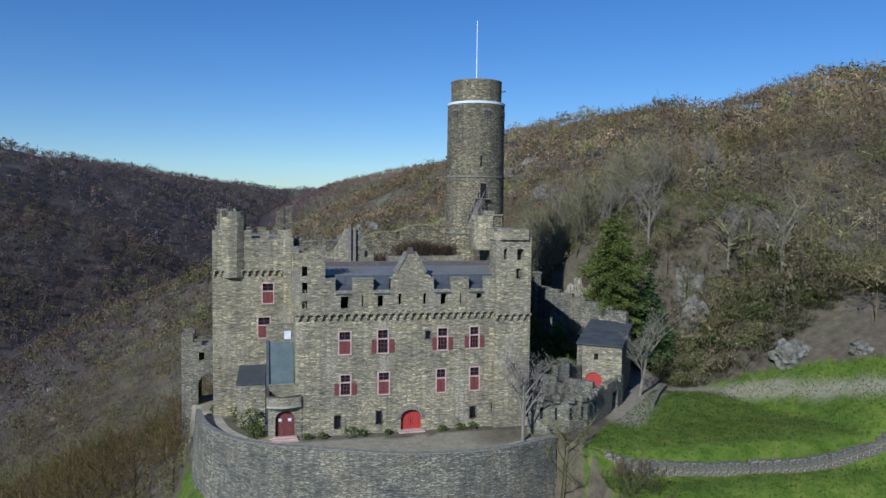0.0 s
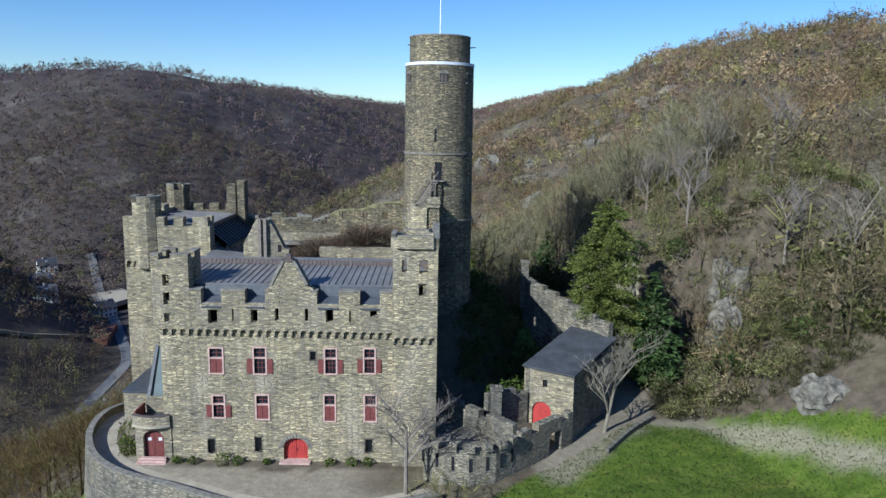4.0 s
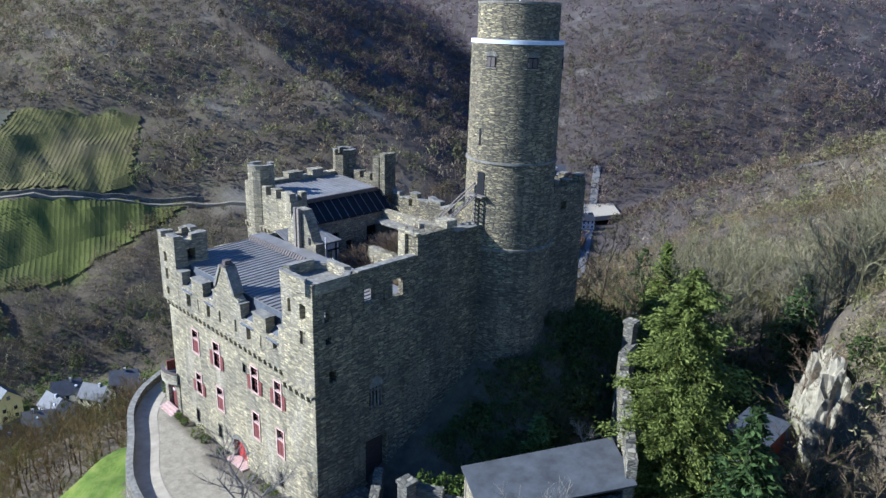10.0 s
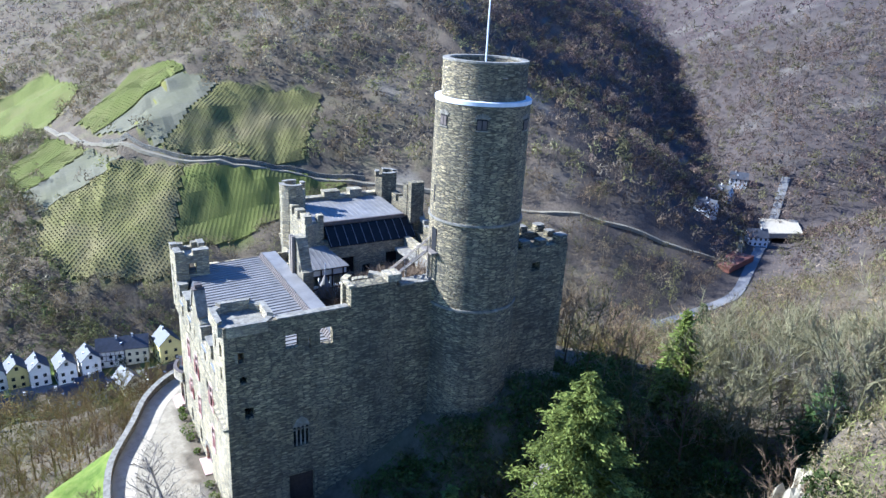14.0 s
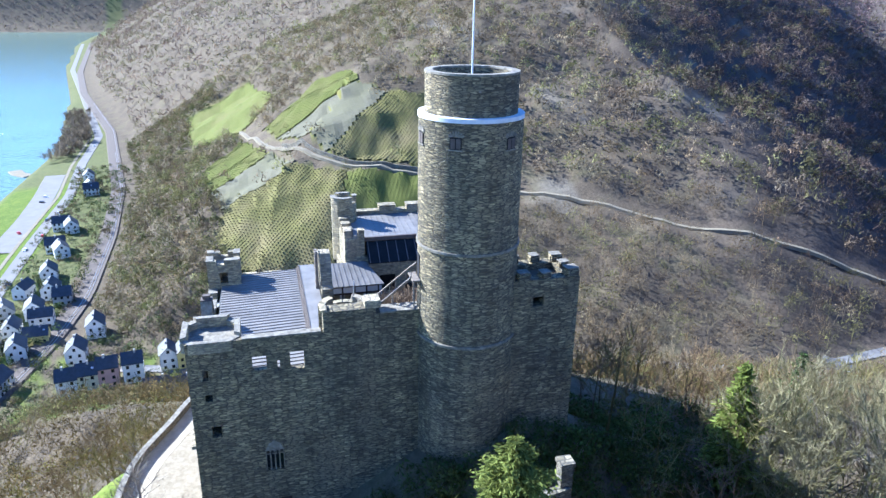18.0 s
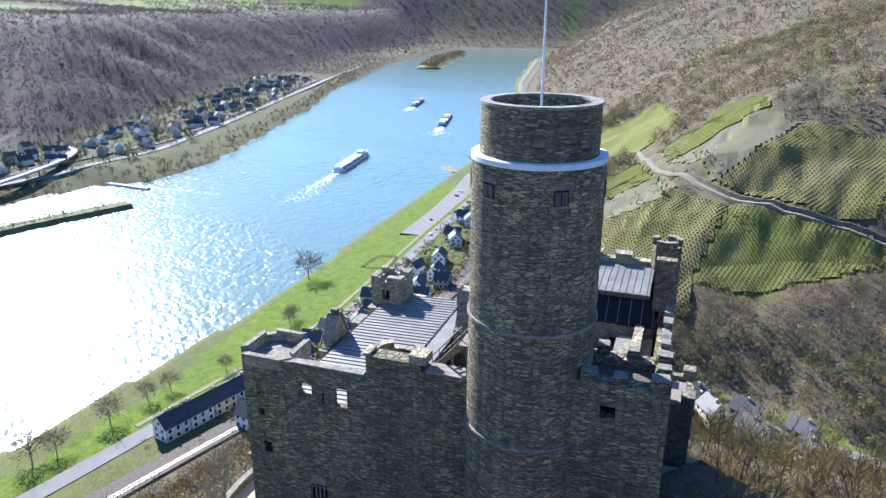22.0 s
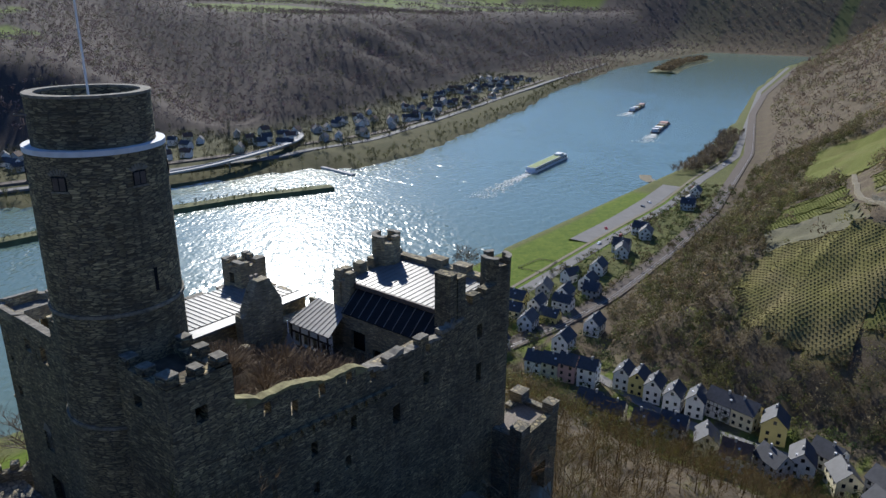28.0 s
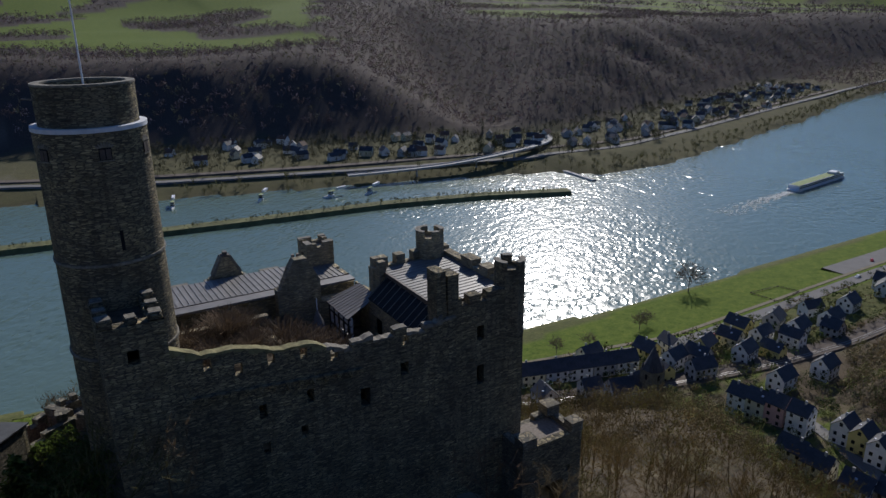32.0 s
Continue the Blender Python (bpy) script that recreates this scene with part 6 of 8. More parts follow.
tagged(new("quarry_wood", tri_mesh("quarry_wood", t_, c_, M_TWIG)), "pale bare trees with fine yellowish twigs above the quarry", "woodland", kind="stuff")


def foliage(pos, radius, count, size, col, squash=1.0, shell=0.55):
    """A crown of small leaf clumps with gaps."""
    d = rng.normal(size=(count, 3))
    d /= np.linalg.norm(d, axis=1)[:, None]
    lump = 1 + 0.22 * np.sin(d[:, 0] * 5 + pos[0]) * np.sin(d[:, 1] * 4 + pos[1]) + 0.18 * np.sin(d[:, 2] * 6)
    r = radius * (shell + (1 - shell) * rng.uniform(0, 1, count) ** 0.5) * lump
    c = d * r[:, None] * [1, 1, squash] + pos
    e1, e2 = rng.normal(size=(count, 3)), rng.normal(size=(count, 3))
    e1 /= np.linalg.norm(e1, axis=1)[:, None]
    e2 -= e1 * (e1 * e2).sum(1)[:, None]
    e2 /= np.linalg.norm(e2, axis=1)[:, None]
    s = size * rng.uniform(0.5, 1.4, (count, 1))
    t = np.stack([c - e1 * s, c + e2 * s * 0.6, c + e1 * s, c - e2 * s * 0.6], 1)
    return t, np.array(col)[None, :] * rng.uniform(0.55, 1.5, (count, 1)) * np.array([1, 1, 1])


def leafy(name, pos, radius, count, size, col, label, category, squash=1.0, group=""):
    e = empty(name, pos, label, category, group)
    t, c = foliage(np.array([0, 0, radius * squash * 0.8]), radius, count, size, col, squash)
    ob = new("foliage", tri_mesh("foliage", t, c, M_LEAF, 4))
    ob.parent = e
    bm = bmesh.new()
    for k in range(5):
        a = k * 1.3
        tube(bm, (0.1 * math.cos(a), 0.1 * math.sin(a), -0.3), (0.5 * radius * math.cos(a), 0.5 * radius * math.sin(a), radius * squash), 0.05 * radius, 5, 0.01)
    part("stem", bm, M_WOOD, e)
    return e


def conifer(pos, hgt, rad, label, tiers=22, col=(0.055, 0.085, 0.028), dens=1.0, oval=False):
    """A tapering stem with drooping tiers of needle sprays."""
    e = empty("conifer", pos, label, "tree")
    bm = bmesh.new()
    tube(bm, (0, 0, -0.5), (0, 0, hgt * 0.97), 0.018 * hgt + 0.05, 8, 0.02)
    part("trunk", bm, M_WOOD, e)
    ts, cs = [], []
    br = bmesh.new()
    for k in range(tiers):
        f = k / (tiers - 1)
        z = hgt * (0.10 + 0.88 * f)
        r = rad * (1 - f ** 1.5) ** 0.8 * (0.6 + 0.4 * min(1, f * 4)) * (0.75 + 0.45 * rng.uniform()) + 0.15
        if oval:
            r = rad * math.sin(math.pi * min(1, 0.16 + 0.84 * f)) ** 0.55 * rng.uniform(0.75, 1.15) + 0.2
        arms = int(9 - 4 * f)
        for j in range(arms):
            a = 2 * math.pi * (j + rng.uniform()) / arms
            rr = r * rng.uniform(0.65, 1.15)
            tip = np.array([math.cos(a) * rr, math.sin(a) * rr, z - 0.22 * rr])
            if k < tiers * 0.7:
                tube(br, (0, 0, z), tuple(tip * [0.8, 0.8, 1] + [0, 0, 0.1]), 0.05, 3, 0.01)
            m = int(max(10, 34 * rr / rad) * dens)
            u = rng.uniform(0.12, 1.0, m)[:, None]
            c = np.array([0, 0, z]) * (1 - u) + tip * u + rng.normal(size=(m, 3)) * [0.28, 0.28, 0.16] * (0.4 + 0.6 * rr / rad) * 1.3
            d = np.stack([np.cos(a) + rng.normal(0, 0.7, m), np.sin(a) + rng.normal(0, 0.7, m), rng.normal(-0.25, 0.35, m)], -1)
            d /= np.linalg.norm(d, axis=1)[:, None]
            w = np.cross(d, rng.normal(size=(m, 3)))
            w /= np.linalg.norm(w, axis=1)[:, None]
            s = rng.uniform(0.25, 0.55, (m, 1)) * (0.42 if oval else 0.8)
            ts.append(np.stack([c - d * s, c + w * s * 0.35, c + d * s, c - w * s * 0.35], 1))
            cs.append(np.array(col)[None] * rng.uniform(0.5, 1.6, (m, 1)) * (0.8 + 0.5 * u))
    part("branch_work", br, M_WOOD, e)
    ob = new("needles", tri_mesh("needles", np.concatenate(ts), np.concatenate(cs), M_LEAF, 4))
    ob.parent = e
    return e


def bare_tree(name, pos, hgt, seed, label, lean=(0, 0), spread=0.5, mat=None):
    """A bare tree: stem, limbs, branches and twigs, each thinner than the last."""
    r = random.Random(seed)
    e = empty(name, pos, label, "tree")
    stem, limbs, twig = bmesh.new(), bmesh.new(), bmesh.new()

    def grow(p, d, length, rad, level):
        q = p + d * length
        tube((stem, limbs, limbs, twig, twig)[level], p, q, rad, 7 - level if level < 4 else 3, rad * 0.62)
        if level >= 4:
            return
        kids = (7, 5, 5, 4)[level]
        for k in range(kids):
            t = r.uniform(0.35, 1.0) if level else 0.35 + 0.65 * k / (kids - 1)
            a = r.uniform(0, 6.28)
            side = Vector((math.cos(a), math.sin(a), r.uniform(-0.1, 0.5)))
            nd = (d * (0.75 if level else 0.9) + side * (0.6 + 0.35 * spread)).normalized()
            nd.z += 0.12
            grow(p.lerp(q, t), nd.normalized(), length * r.uniform(0.45, 0.7), rad * 0.45, level + 1)
    grow(Vector((0, 0, -0.4)), Vector((lean[0], lean[1], 1)).normalized(), hgt * 0.55, hgt * 0.017, 0)
    part("trunk", stem, mat or M_WOOD, e)
    part("limb", limbs, mat or M_WOOD, e)
    part("crown", twig, mat or M_WOOD, e)
    return e


def gz(x, y):
    return float(surf(x, y))


M_PALE = plain_mat("pale_bark", (0.20, 0.175, 0.13), 0.9, 0.3, 2.0)
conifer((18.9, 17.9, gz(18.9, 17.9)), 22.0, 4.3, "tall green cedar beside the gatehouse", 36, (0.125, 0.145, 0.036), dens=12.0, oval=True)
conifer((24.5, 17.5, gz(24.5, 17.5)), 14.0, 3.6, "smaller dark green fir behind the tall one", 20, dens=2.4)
conifer((9.6, 14.0, gz(9.6, 14.0)), 5.0, 1.2, "small light green fir in the castle garden", 14, (0.10, 0.14, 0.04))
conifer((17, 50, gz(17, 50)), 11.0, 3.2, "green fir at the wood's edge", 16, dens=1.3)
conifer((3.5, 45, gz(3.5, 45)), 13.0, 2.6, "yellow-green fir below the keep", 22, (0.14, 0.17, 0.04), dens=1.8)
conifer((-40.5, 4, gz(-40.5, 4)), 4.0, 1.2, "dark young fir below the terrace", 12)
conifer((-8, 62, gz(-8, 62)), 10.0, 2.4, "green fir in the wood", 14)
bare_tree("bare_tree", (-2.4, -5.6, YARD), 11.5, 3, "bare brown tree on the terrace by the corner tower", spread=0.9)
bare_tree("bare_tree", (16.7, 5.6, gz(16.7, 5.6)), 12.0, 5, "bare pale tree beside the gatehouse", (0.16, 0.0), mat=M_PALE)
bare_tree("bare_tree", (13.6, 15.8, gz(13.6, 15.8)), 8.0, 8, "bare shrubby tree in the castle garden", spread=0.7, mat=M_PALE)
bare_tree("bare_tree", (33, 33, gz(33, 33)), 12.0, 9, "bare tree above the rock face")
bare_tree("bare_tree", (28, 48, gz(28, 48)), 12.0, 11, "bare tree above the rock face")
bare_tree("bare_tree", (8, 52, gz(8, 52)), 12.0, 12, "bare tree at the wood's edge")
bare_tree("bare_tree", (-33.4, 24.2, gz(-33.4, 24.2)), 5.5, 14, "bare small tree before the gate tower", spread=0.8)
for k, (x, y) in enumerate([(29.5, 40), (33.5, 44), (37, 38.5), (26.5, 51), (41, 44), (31, 50), (45, 36), (36, 52), (22, 54), (43, 26), (48, 20), (14, 57)]):
    bare_tree("bare_tree", (x, y, gz(x, y)), 10.0 + 1.3 * (k % 4), 40 + k, "bare grey-brown tree on the slope above the quarry", spread=0.5 + 0.1 * (k % 3), mat=M_PALE if k % 3 else None)
leafy("garden_bush", (12.0, 17.5, gz(12, 17.5)), 1.6, 500, 0.16, (0.13, 0.19, 0.04), "bright green bush by the garden wall", "bush")
for x, y, r_ in ((5.4, 5.6, 1.0), (6.6, 6.4, 1.0), (7.8, 7.3, 1.05)):
    leafy("hedge_bush", (x, y, 2.6), r_, 420, 0.13, (0.10, 0.14, 0.03), "ivy-green hedge bush on the garden wall", "bush", 1.6, "hedge bushes")
for x, y, r_ in ((-19.2, -0.9, 0.75), (-17.9, -0.75, 0.5), (-22.0, -0.8, 0.45), (-9.6, -0.7, 0.45), (-7.6, -0.7, 0.5), (-6.2, -0.7, 0.5), (-23.4, -0.7, 0.4), (-15.3, -0.7, 0.35)):
    leafy("border_plant", (x, y, YARD), r_, 170, 0.10, (0.10, 0.13, 0.03), "green shrub at the foot of the castle wall", "bush", 0.9, "border plants")
for x, y, r_ in ((-29.2, 3.5, 1.3), (-30.0, 6.5, 1.2), (-28.6, 1.0, 0.9), (-33.2, 16.0, 1.0), (-33.4, 19.5, 0.9)):
    leafy("path_shrub", (x, y, gz(x, y)), r_, 380, 0.13, (0.11, 0.13, 0.035), "olive-green shrub beside the castle path", "bush", 1.0, "path shrubs")
for x, y, r_ in ((8.0, 44, 2.2), (13.5, 41, 2.0), (-3, 40, 2.4), (26, 22, 1.7)):
    leafy("evergreen_shrub", (x, y, gz(x, y)), r_, 700, 0.2, (0.075, 0.11, 0.03), "green shrub at the wood's edge", "bush")
for k, (x, y, r_) in enumerate([(4.2, 13, 1.2), (5.0, 18, 1.5), (6.2, 24, 1.8), (4.6, 29, 1.9), (8.5, 21, 1.6), (9.5, 27, 1.9), (12, 31, 1.7), (6.5, 35, 2.2), (11, 36, 2.0), (1.5, 36, 2.1), (15.5, 38, 1.8), (-6.0, 35.5, 2.1), (-12, 36, 2.0), (24, 24.5, 1.9), (27, 33, 1.6), (30.5, 29, 1.8), (28, 14.5, 1.5), (33, 15, 1.7), (40, 14, 1.9), (45, 10, 1.6)]):
    leafy("slope_bush", (x, y, gz(x, y) - 0.2), r_, 520, 0.17, ((0.075, 0.10, 0.028), (0.11, 0.12, 0.035), (0.06, 0.08, 0.025))[k % 3], ("dark green ivy bush on the castle slope", "olive-green bush on the castle slope", "deep green bush on the castle slope")[k % 3], "bush", 0.85, "slope bushes")
# brown tangled shrubs in the yard
for x, y, z_, r_ in ((-8.5, 19.0, 15.8, 2.4), (-5.0, 17.8, 15.8, 2.0), (-10.2, 22.0, 15.6, 2.0), (-16.0, 17.5, 11.6, 2.8), (-17.5, 21.5, 11.6, 2.6), (-6.0, 22.0, 15.8, 2.0), (-10.8, 17.2, 15.8, 1.8), (-14.5, 14.0, 11.6, 2.8), (-7.0, 13.4, 11.6, 3.0), (-3.6, 21.0, 15.8, 1.6), (-12.6, 19.0, 13.6, 2.8), (-13.4, 22.4, 13.4, 2.8), (-14.6, 20.0, 12.4, 2.9), (-16.2, 23.6, 12.0, 2.8), (-18.4, 18.4, 11.6, 2.6), (-9.0, 16.8, 15.8, 2.2), (-12.0, 14.6, 12.4, 2.8), (-19.6, 22.8, 11.6, 2.6)):
    b_e = empty("yard_shrub", (x, y, z_), "tangled bare brown shrub in the castle yard", "bush", "yard shrubs")
    t_, c_ = crowns(np.zeros((3, 3)) + rng.normal(0, 0.7, (3, 3)) * [1, 1, 0], np.full(3, r_ * 1.5), 210, 0.008, 0.75, np.full((3, 3), 1.0) * [0.14, 0.10, 0.065])
    ob = new("brushwood", tri_mesh("brushwood", t_, c_, M_TWIG))
    ob.parent = b_e
# dry brush at the terrace wall's foot, on the meadow's edge and under the trees of the east slope
u, v = rng.uniform(-24, 8, 150), rng.uniform(-17, -9.5, 150)
k_ = surf(u, v) < -3.0
u, v = u[k_], v[k_]
t1, c1 = twig_trees(np.stack([u, v, surf(u, v)], -1), rng.uniform(1.2, 3.2, len(u)), np.array([[0.13, 0.10, 0.06]]) * rng.uniform(0.6, 1.2, (len(u), 1)), 9, 7, 6, 0.012)
u, v = rng.uniform(24, 70, 2600), rng.uniform(7, 32, 2600)
k_ = cover(u, v)[0] < 0.3
u, v = u[k_], v[k_]
t2, c2 = crowns(np.stack([u, v, surf(u, v)], -1), rng.uniform(0.5, 1.7, len(u)), 26, 0.03, 0.8, np.array([[0.085, 0.082, 0.032]]) * rng.uniform(0.55, 1.25, (len(u), 1)))
tagged(new("dry_brush", tri_mesh("dry_brush", np.concatenate([t1, t2]), np.concatenate([c1, c2]), M_TWIG)), "dry brown and olive brush along walls and slopes", "brush", kind="stuff")
# grass blades on the meadow and the skirt of the terrace
u, v = rng.uniform(2, 46, 42000), rng.uniform(-30, 8, 42000)
s = cover(u, v)[0] > 0.6
u, v = u[s], v[s]
t_, c_ = crowns(np.stack([u, v, surf(u, v) - 0.03], -1), rng.uniform(0.10, 0.32, len(u)), 3, 0.14, 0.5, np.array([[0.105, 0.122, 0.034]]) * rng.uniform(0.45, 1.45, (len(u), 1)))
tagged(new("grass", tri_mesh("grass", t_, c_, M_LEAF)), "short green meadow grass", "grass", kind="stuff")
# vineyard parcels: a draped sheet each, with rows of low vines
def parcel(name, poly, material, label):
    xs, ys = zip(*poly)
    st = 2.5
    gx_, gy_ = np.arange(min(xs), max(xs) + st, st), np.arange(min(ys), max(ys) + st, st)
    X, Y = np.meshgrid(gx_, gy_, indexing="ij")
    Z = surf(X, Y) + 0.8
    bm = bmesh.new()
    vs = {}

    def vert(i, j):
        if (i, j) not in vs:
            vs[i, j] = bm.verts.new((X[i, j], Y[i, j], Z[i, j]))
        return vs[i, j]
    ok = inside(poly, X[:-1, :-1] + st / 2, Y[:-1, :-1] + st / 2)
    for i, j in zip(*np.nonzero(ok)):
        bm.faces.new((vert(i, j), vert(i + 1, j), vert(i + 1, j + 1), vert(i, j + 1)))
    return tagged(part(name, bm, material), label, "vineyard", kind="structure")


def field_mat(name, lo, hi, tuft):
    m, n, l, b = nodes_of(name, 0.97, 0.1)
    f1, f2 = noise_tex(n, l, coords(n, l), 0.5, 6, 0.75), noise_tex(n, l, coords(n, l), 0.035, 4, 0.6)
    col = ramp(n, l, f1, [(0.3, lo), (0.7, hi)])
    col = mix(n, l, "MIX", ramp(n, l, f2, [(0.45, (0, 0, 0)), (0.65, (0.7, 0.7, 0.7))]), col, tuft)
    l.new(col, b.inputs["Base Color"])
    bump(n, l, b, f1, 0.8, 0.15)
    return m


F_FALLOW = field_mat("fallow_soil", (0.100, 0.094, 0.062), (0.145, 0.135, 0.092), (0.120, 0.115, 0.065))
F_GRASS = field_mat("vineyard_grass", (0.088, 0.100, 0.022), (0.125, 0.132, 0.036), (0.128, 0.120, 0.042))
F_VINE = field_mat("vineyard_soil", (0.105, 0.100, 0.030), (0.150, 0.135, 0.050), (0.155, 0.125, 0.065))
for key, mt, lb in (("fallow_top", F_FALLOW, "pale fallow vineyard strip"), ("fallow_low", F_FALLOW, "pale fallow vineyard strip"), ("vines_top", F_VINE, "olive-brown vineyard parcel"), ("grass_top", F_GRASS, "bright green vineyard terrace"), ("vines_right", F_GRASS, "green vineyard parcel with grassed rows"), ("vines_left", F_VINE, "brown vineyard parcel with dark rows"), ("grass_low", F_GRASS, "bright green vineyard strip"), ("grass_west", F_GRASS, "green terrace above the river")):
    parcel("vineyard_parcel", PARCELS[key], mt, lb)
qs, qc = [], []
for key, tone, turn, gap, fat in (("vines_top", (0.15, 0.125, 0.075), (0.80, -0.60), 2.1, 0.22), ("vines_right", (0.105, 0.11, 0.04), (0.91, -0.41), 2.0, 0.18), ("vines_left", (0.10, 0.082, 0.045), (0.78, -0.63), 2.1, 0.26), ("grass_low", (0.10, 0.115, 0.03), (0.80, -0.60), 2.4, 0.2), ("grass_top", (0.10, 0.115, 0.03), (0.80, -0.60), 2.4, 0.2)):
    tx, ty = turn
    for i in range(-90, 90):
        st = np.arange(-110, 110, 1.6)
        cx_, cy_ = -330 - ty * i * gap + tx * st, 40 + tx * i * gap + ty * st
        ok = inside(PARCELS[key], cx_, cy_) & (st > -200)
        cx_, cy_ = cx_[ok] + rng.normal(0, 0.03, ok.sum()), cy_[ok] + rng.normal(0, 0.03, ok.sum())
        if not len(cx_):
            continue
        z_ = surf(cx_, cy_) + 0.77
        half, up = 0.85, rng.uniform(0.24, 0.30, len(cx_))
        A = np.stack([cx_ - tx * half, cy_ - ty * half, z_], -1)
        B = np.stack([cx_ + tx * half, cy_ + ty * half, z_], -1)
        W = np.array([-ty, tx, 0]) * fat
        T = np.stack([0 * up, 0 * up, up], -1)
        c = np.array(tone) * rng.uniform(0.88, 1.12, (len(cx_), 1)) * rng.uniform(0.8, 1.2)
        qs += [np.stack([A - W, B - W, B + T, A + T], 1), np.stack([B + W, A + W, A + T, B + T], 1)]
        qc += [c, c]
tagged(new("vine_rows", tri_mesh("vine_rows", np.concatenate(qs), np.concatenate(qc), M_TWIG, 4)), "rows of spring vines on the slope", "vineyard", kind="stuff")

# scrub on the slope above the quarry and below the castle
u = np.concatenate([rng.uniform(23, 62, 1300), rng.uniform(-66, -37, 500)])
v = np.concatenate([rng.uniform(10, 62, 1300), rng.uniform(-30, 40, 500)])
s = wood_ok(u, v) | ((u > 24) & (v > 24))
u, v = u[s], v[s]
tn = np.array([[0.22, 0.19, 0.09], [0.17, 0.165, 0.06], [0.24, 0.185, 0.11], [0.14, 0.155, 0.05]])[rng.integers(0, 4, len(u))]
t_, c_ = fans(np.stack([u, v, surf(u, v) - 0.3], -1), rng.uniform(1.2, 3.8, len(u)), 130, 0.006, tn, flake=0.042)
tagged(new("scrub", tri_mesh("scrub", t_, c_, M_TWIG)), "olive-brown scrub on the slopes round the castle", "scrub", kind="stuff")

# low undergrowth on the shaded castle mound
u = np.concatenate([rng.uniform(2.6, 17, 1500), rng.uniform(-14, 22, 900)])
v = np.concatenate([rng.uniform(9, 42, 1500), rng.uniform(31, 52, 900)])
s = ((u < 15 - 0.35 * (v - 14) * (v < 26)) | (v > 31)) & (np.hypot(u + 0.2, v - 20.65) > 4.4)
u, v = u[s], v[s]
tn = np.array([[0.075, 0.095, 0.025], [0.10, 0.095, 0.04], [0.065, 0.09, 0.022]])[rng.integers(0, 3, len(u))]
t_, c_ = domes(np.stack([u, v, surf(u, v) - 0.2], -1), rng.uniform(0.6, 2.0, len(u)), 60, 0.12, 0.3, tn)
tagged(new("undergrowth", tri_mesh("undergrowth", t_, c_, M_TWIG)), "dark ivy undergrowth on the castle mound", "undergrowth", kind="stuff")


# ---- roads and railway ----
def strip(name, pts, width, material, lift, label, category, step=6.0, parent=None):
    """A band that follows the ground along a line in plan."""
    line = []
    for (ax, ay), (bx, by) in zip(pts[:-1], pts[1:]):
        k = max(1, int(math.hypot(bx - ax, by - ay) / step))
        line += [(ax + (bx - ax) * i / k, ay + (by - ay) * i / k) for i in range(k)]
    line.append(pts[-1])
    for _ in range(4):
        line = [line[0]] + [((p[0] + 2 * q[0] + r[0]) / 4, (p[1] + 2 * q[1] + r[1]) / 4) for p, q, r in zip(line[:-2], line[1:-1], line[2:])] + [line[-1]]
    bm = bmesh.new()
    rows = []
    pl = np.array(line)
    tn = np.gradient(pl, axis=0)
    tn /= np.linalg.norm(tn, axis=1)[:, None]
    nr = np.stack([-tn[:, 1], tn[:, 0]], -1) * width / 2
    zs = np.max([surf(pl[:, 0] + nr[:, 0] * s, pl[:, 1] + nr[:, 1] * s) for s in (-1, 0, 1)], 0) + lift
    for i, p in enumerate(line):
        nrm, z = Vector(nr[i]), float(zs[i])
        rows.append([bm.verts.new(q) for q in ((p[0] - nrm.x, p[1] - nrm.y, z), (p[0] + nrm.x, p[1] + nrm.y, z), (p[0] + nrm.x * 1.15, p[1] + nrm.y * 1.15, z - lift - 1.2), (p[0] - nrm.x * 1.15, p[1] - nrm.y * 1.15, z - lift - 1.2))])
    for a, b in zip(rows[:-1], rows[1:]):
        for q in range(4):
            w = (q + 1) % 4
            bm.faces.new((a[q], b[q], b[w], a[w]))
    bmesh.ops.recalc_face_normals(bm, faces=bm.faces)
    ob = part(name, bm, material, parent)
    return tagged(ob, label, category, kind="structure") if parent is None else ob


M_ROAD = plain_mat("pale_asphalt", (0.16, 0.155, 0.15), 0.9, 0.12, 0.15)
M_BALLAST = plain_mat("railway_ballast", (0.11, 0.09, 0.075), 0.95, 0.3, 0.8, bumpy=0.05)
M_RAIL = plain_mat("rail_steel", (0.30, 0.29, 0.28), 0.45, 0.2, 1.0, metal=0.6)
M_TRACK = plain_mat("farm_track", (0.19, 0.165, 0.115), 0.95, 0.2, 0.3)
ROAD_PTS = [(200, -232), (-60, -165), (-140, -147), (-245, -126), (-304, -128), (-410, -132), (-520, -134), (-620, -146), (-750, -154), (-1050, -226), (-1430, -318), (-2100, -430)]
RAIL_PTS = [(200, -205), (-60, -145), (-130, -124), (-185, -106), (-221, -96), (-264, -88), (-308, -84), (-403, -88), (-520, -100), (-770, -146), (-1087, -233), (-1370, -293), (-2100, -408)]
strip("road", ROAD_PTS, 7.5, M_ROAD, 0.25, "pale grey river road", "road")
strip("footway", [(x, y - 8.5) for x, y in ROAD_PTS[2:9]], 2.2, M_TRACK, 0.2, "pale path along the river meadow", "path")
rail = strip("railway", RAIL_PTS, 9.5, M_BALLAST, 0.7, "two-track railway on brown ballast", "railway")
for off in (-2.9, -1.45, 1.45, 2.9):
    line = [(x, y + off) for x, y in RAIL_PTS[:-2]]
    strip("rail", line, 0.22, M_RAIL, 0.95, "", "", parent=rail)
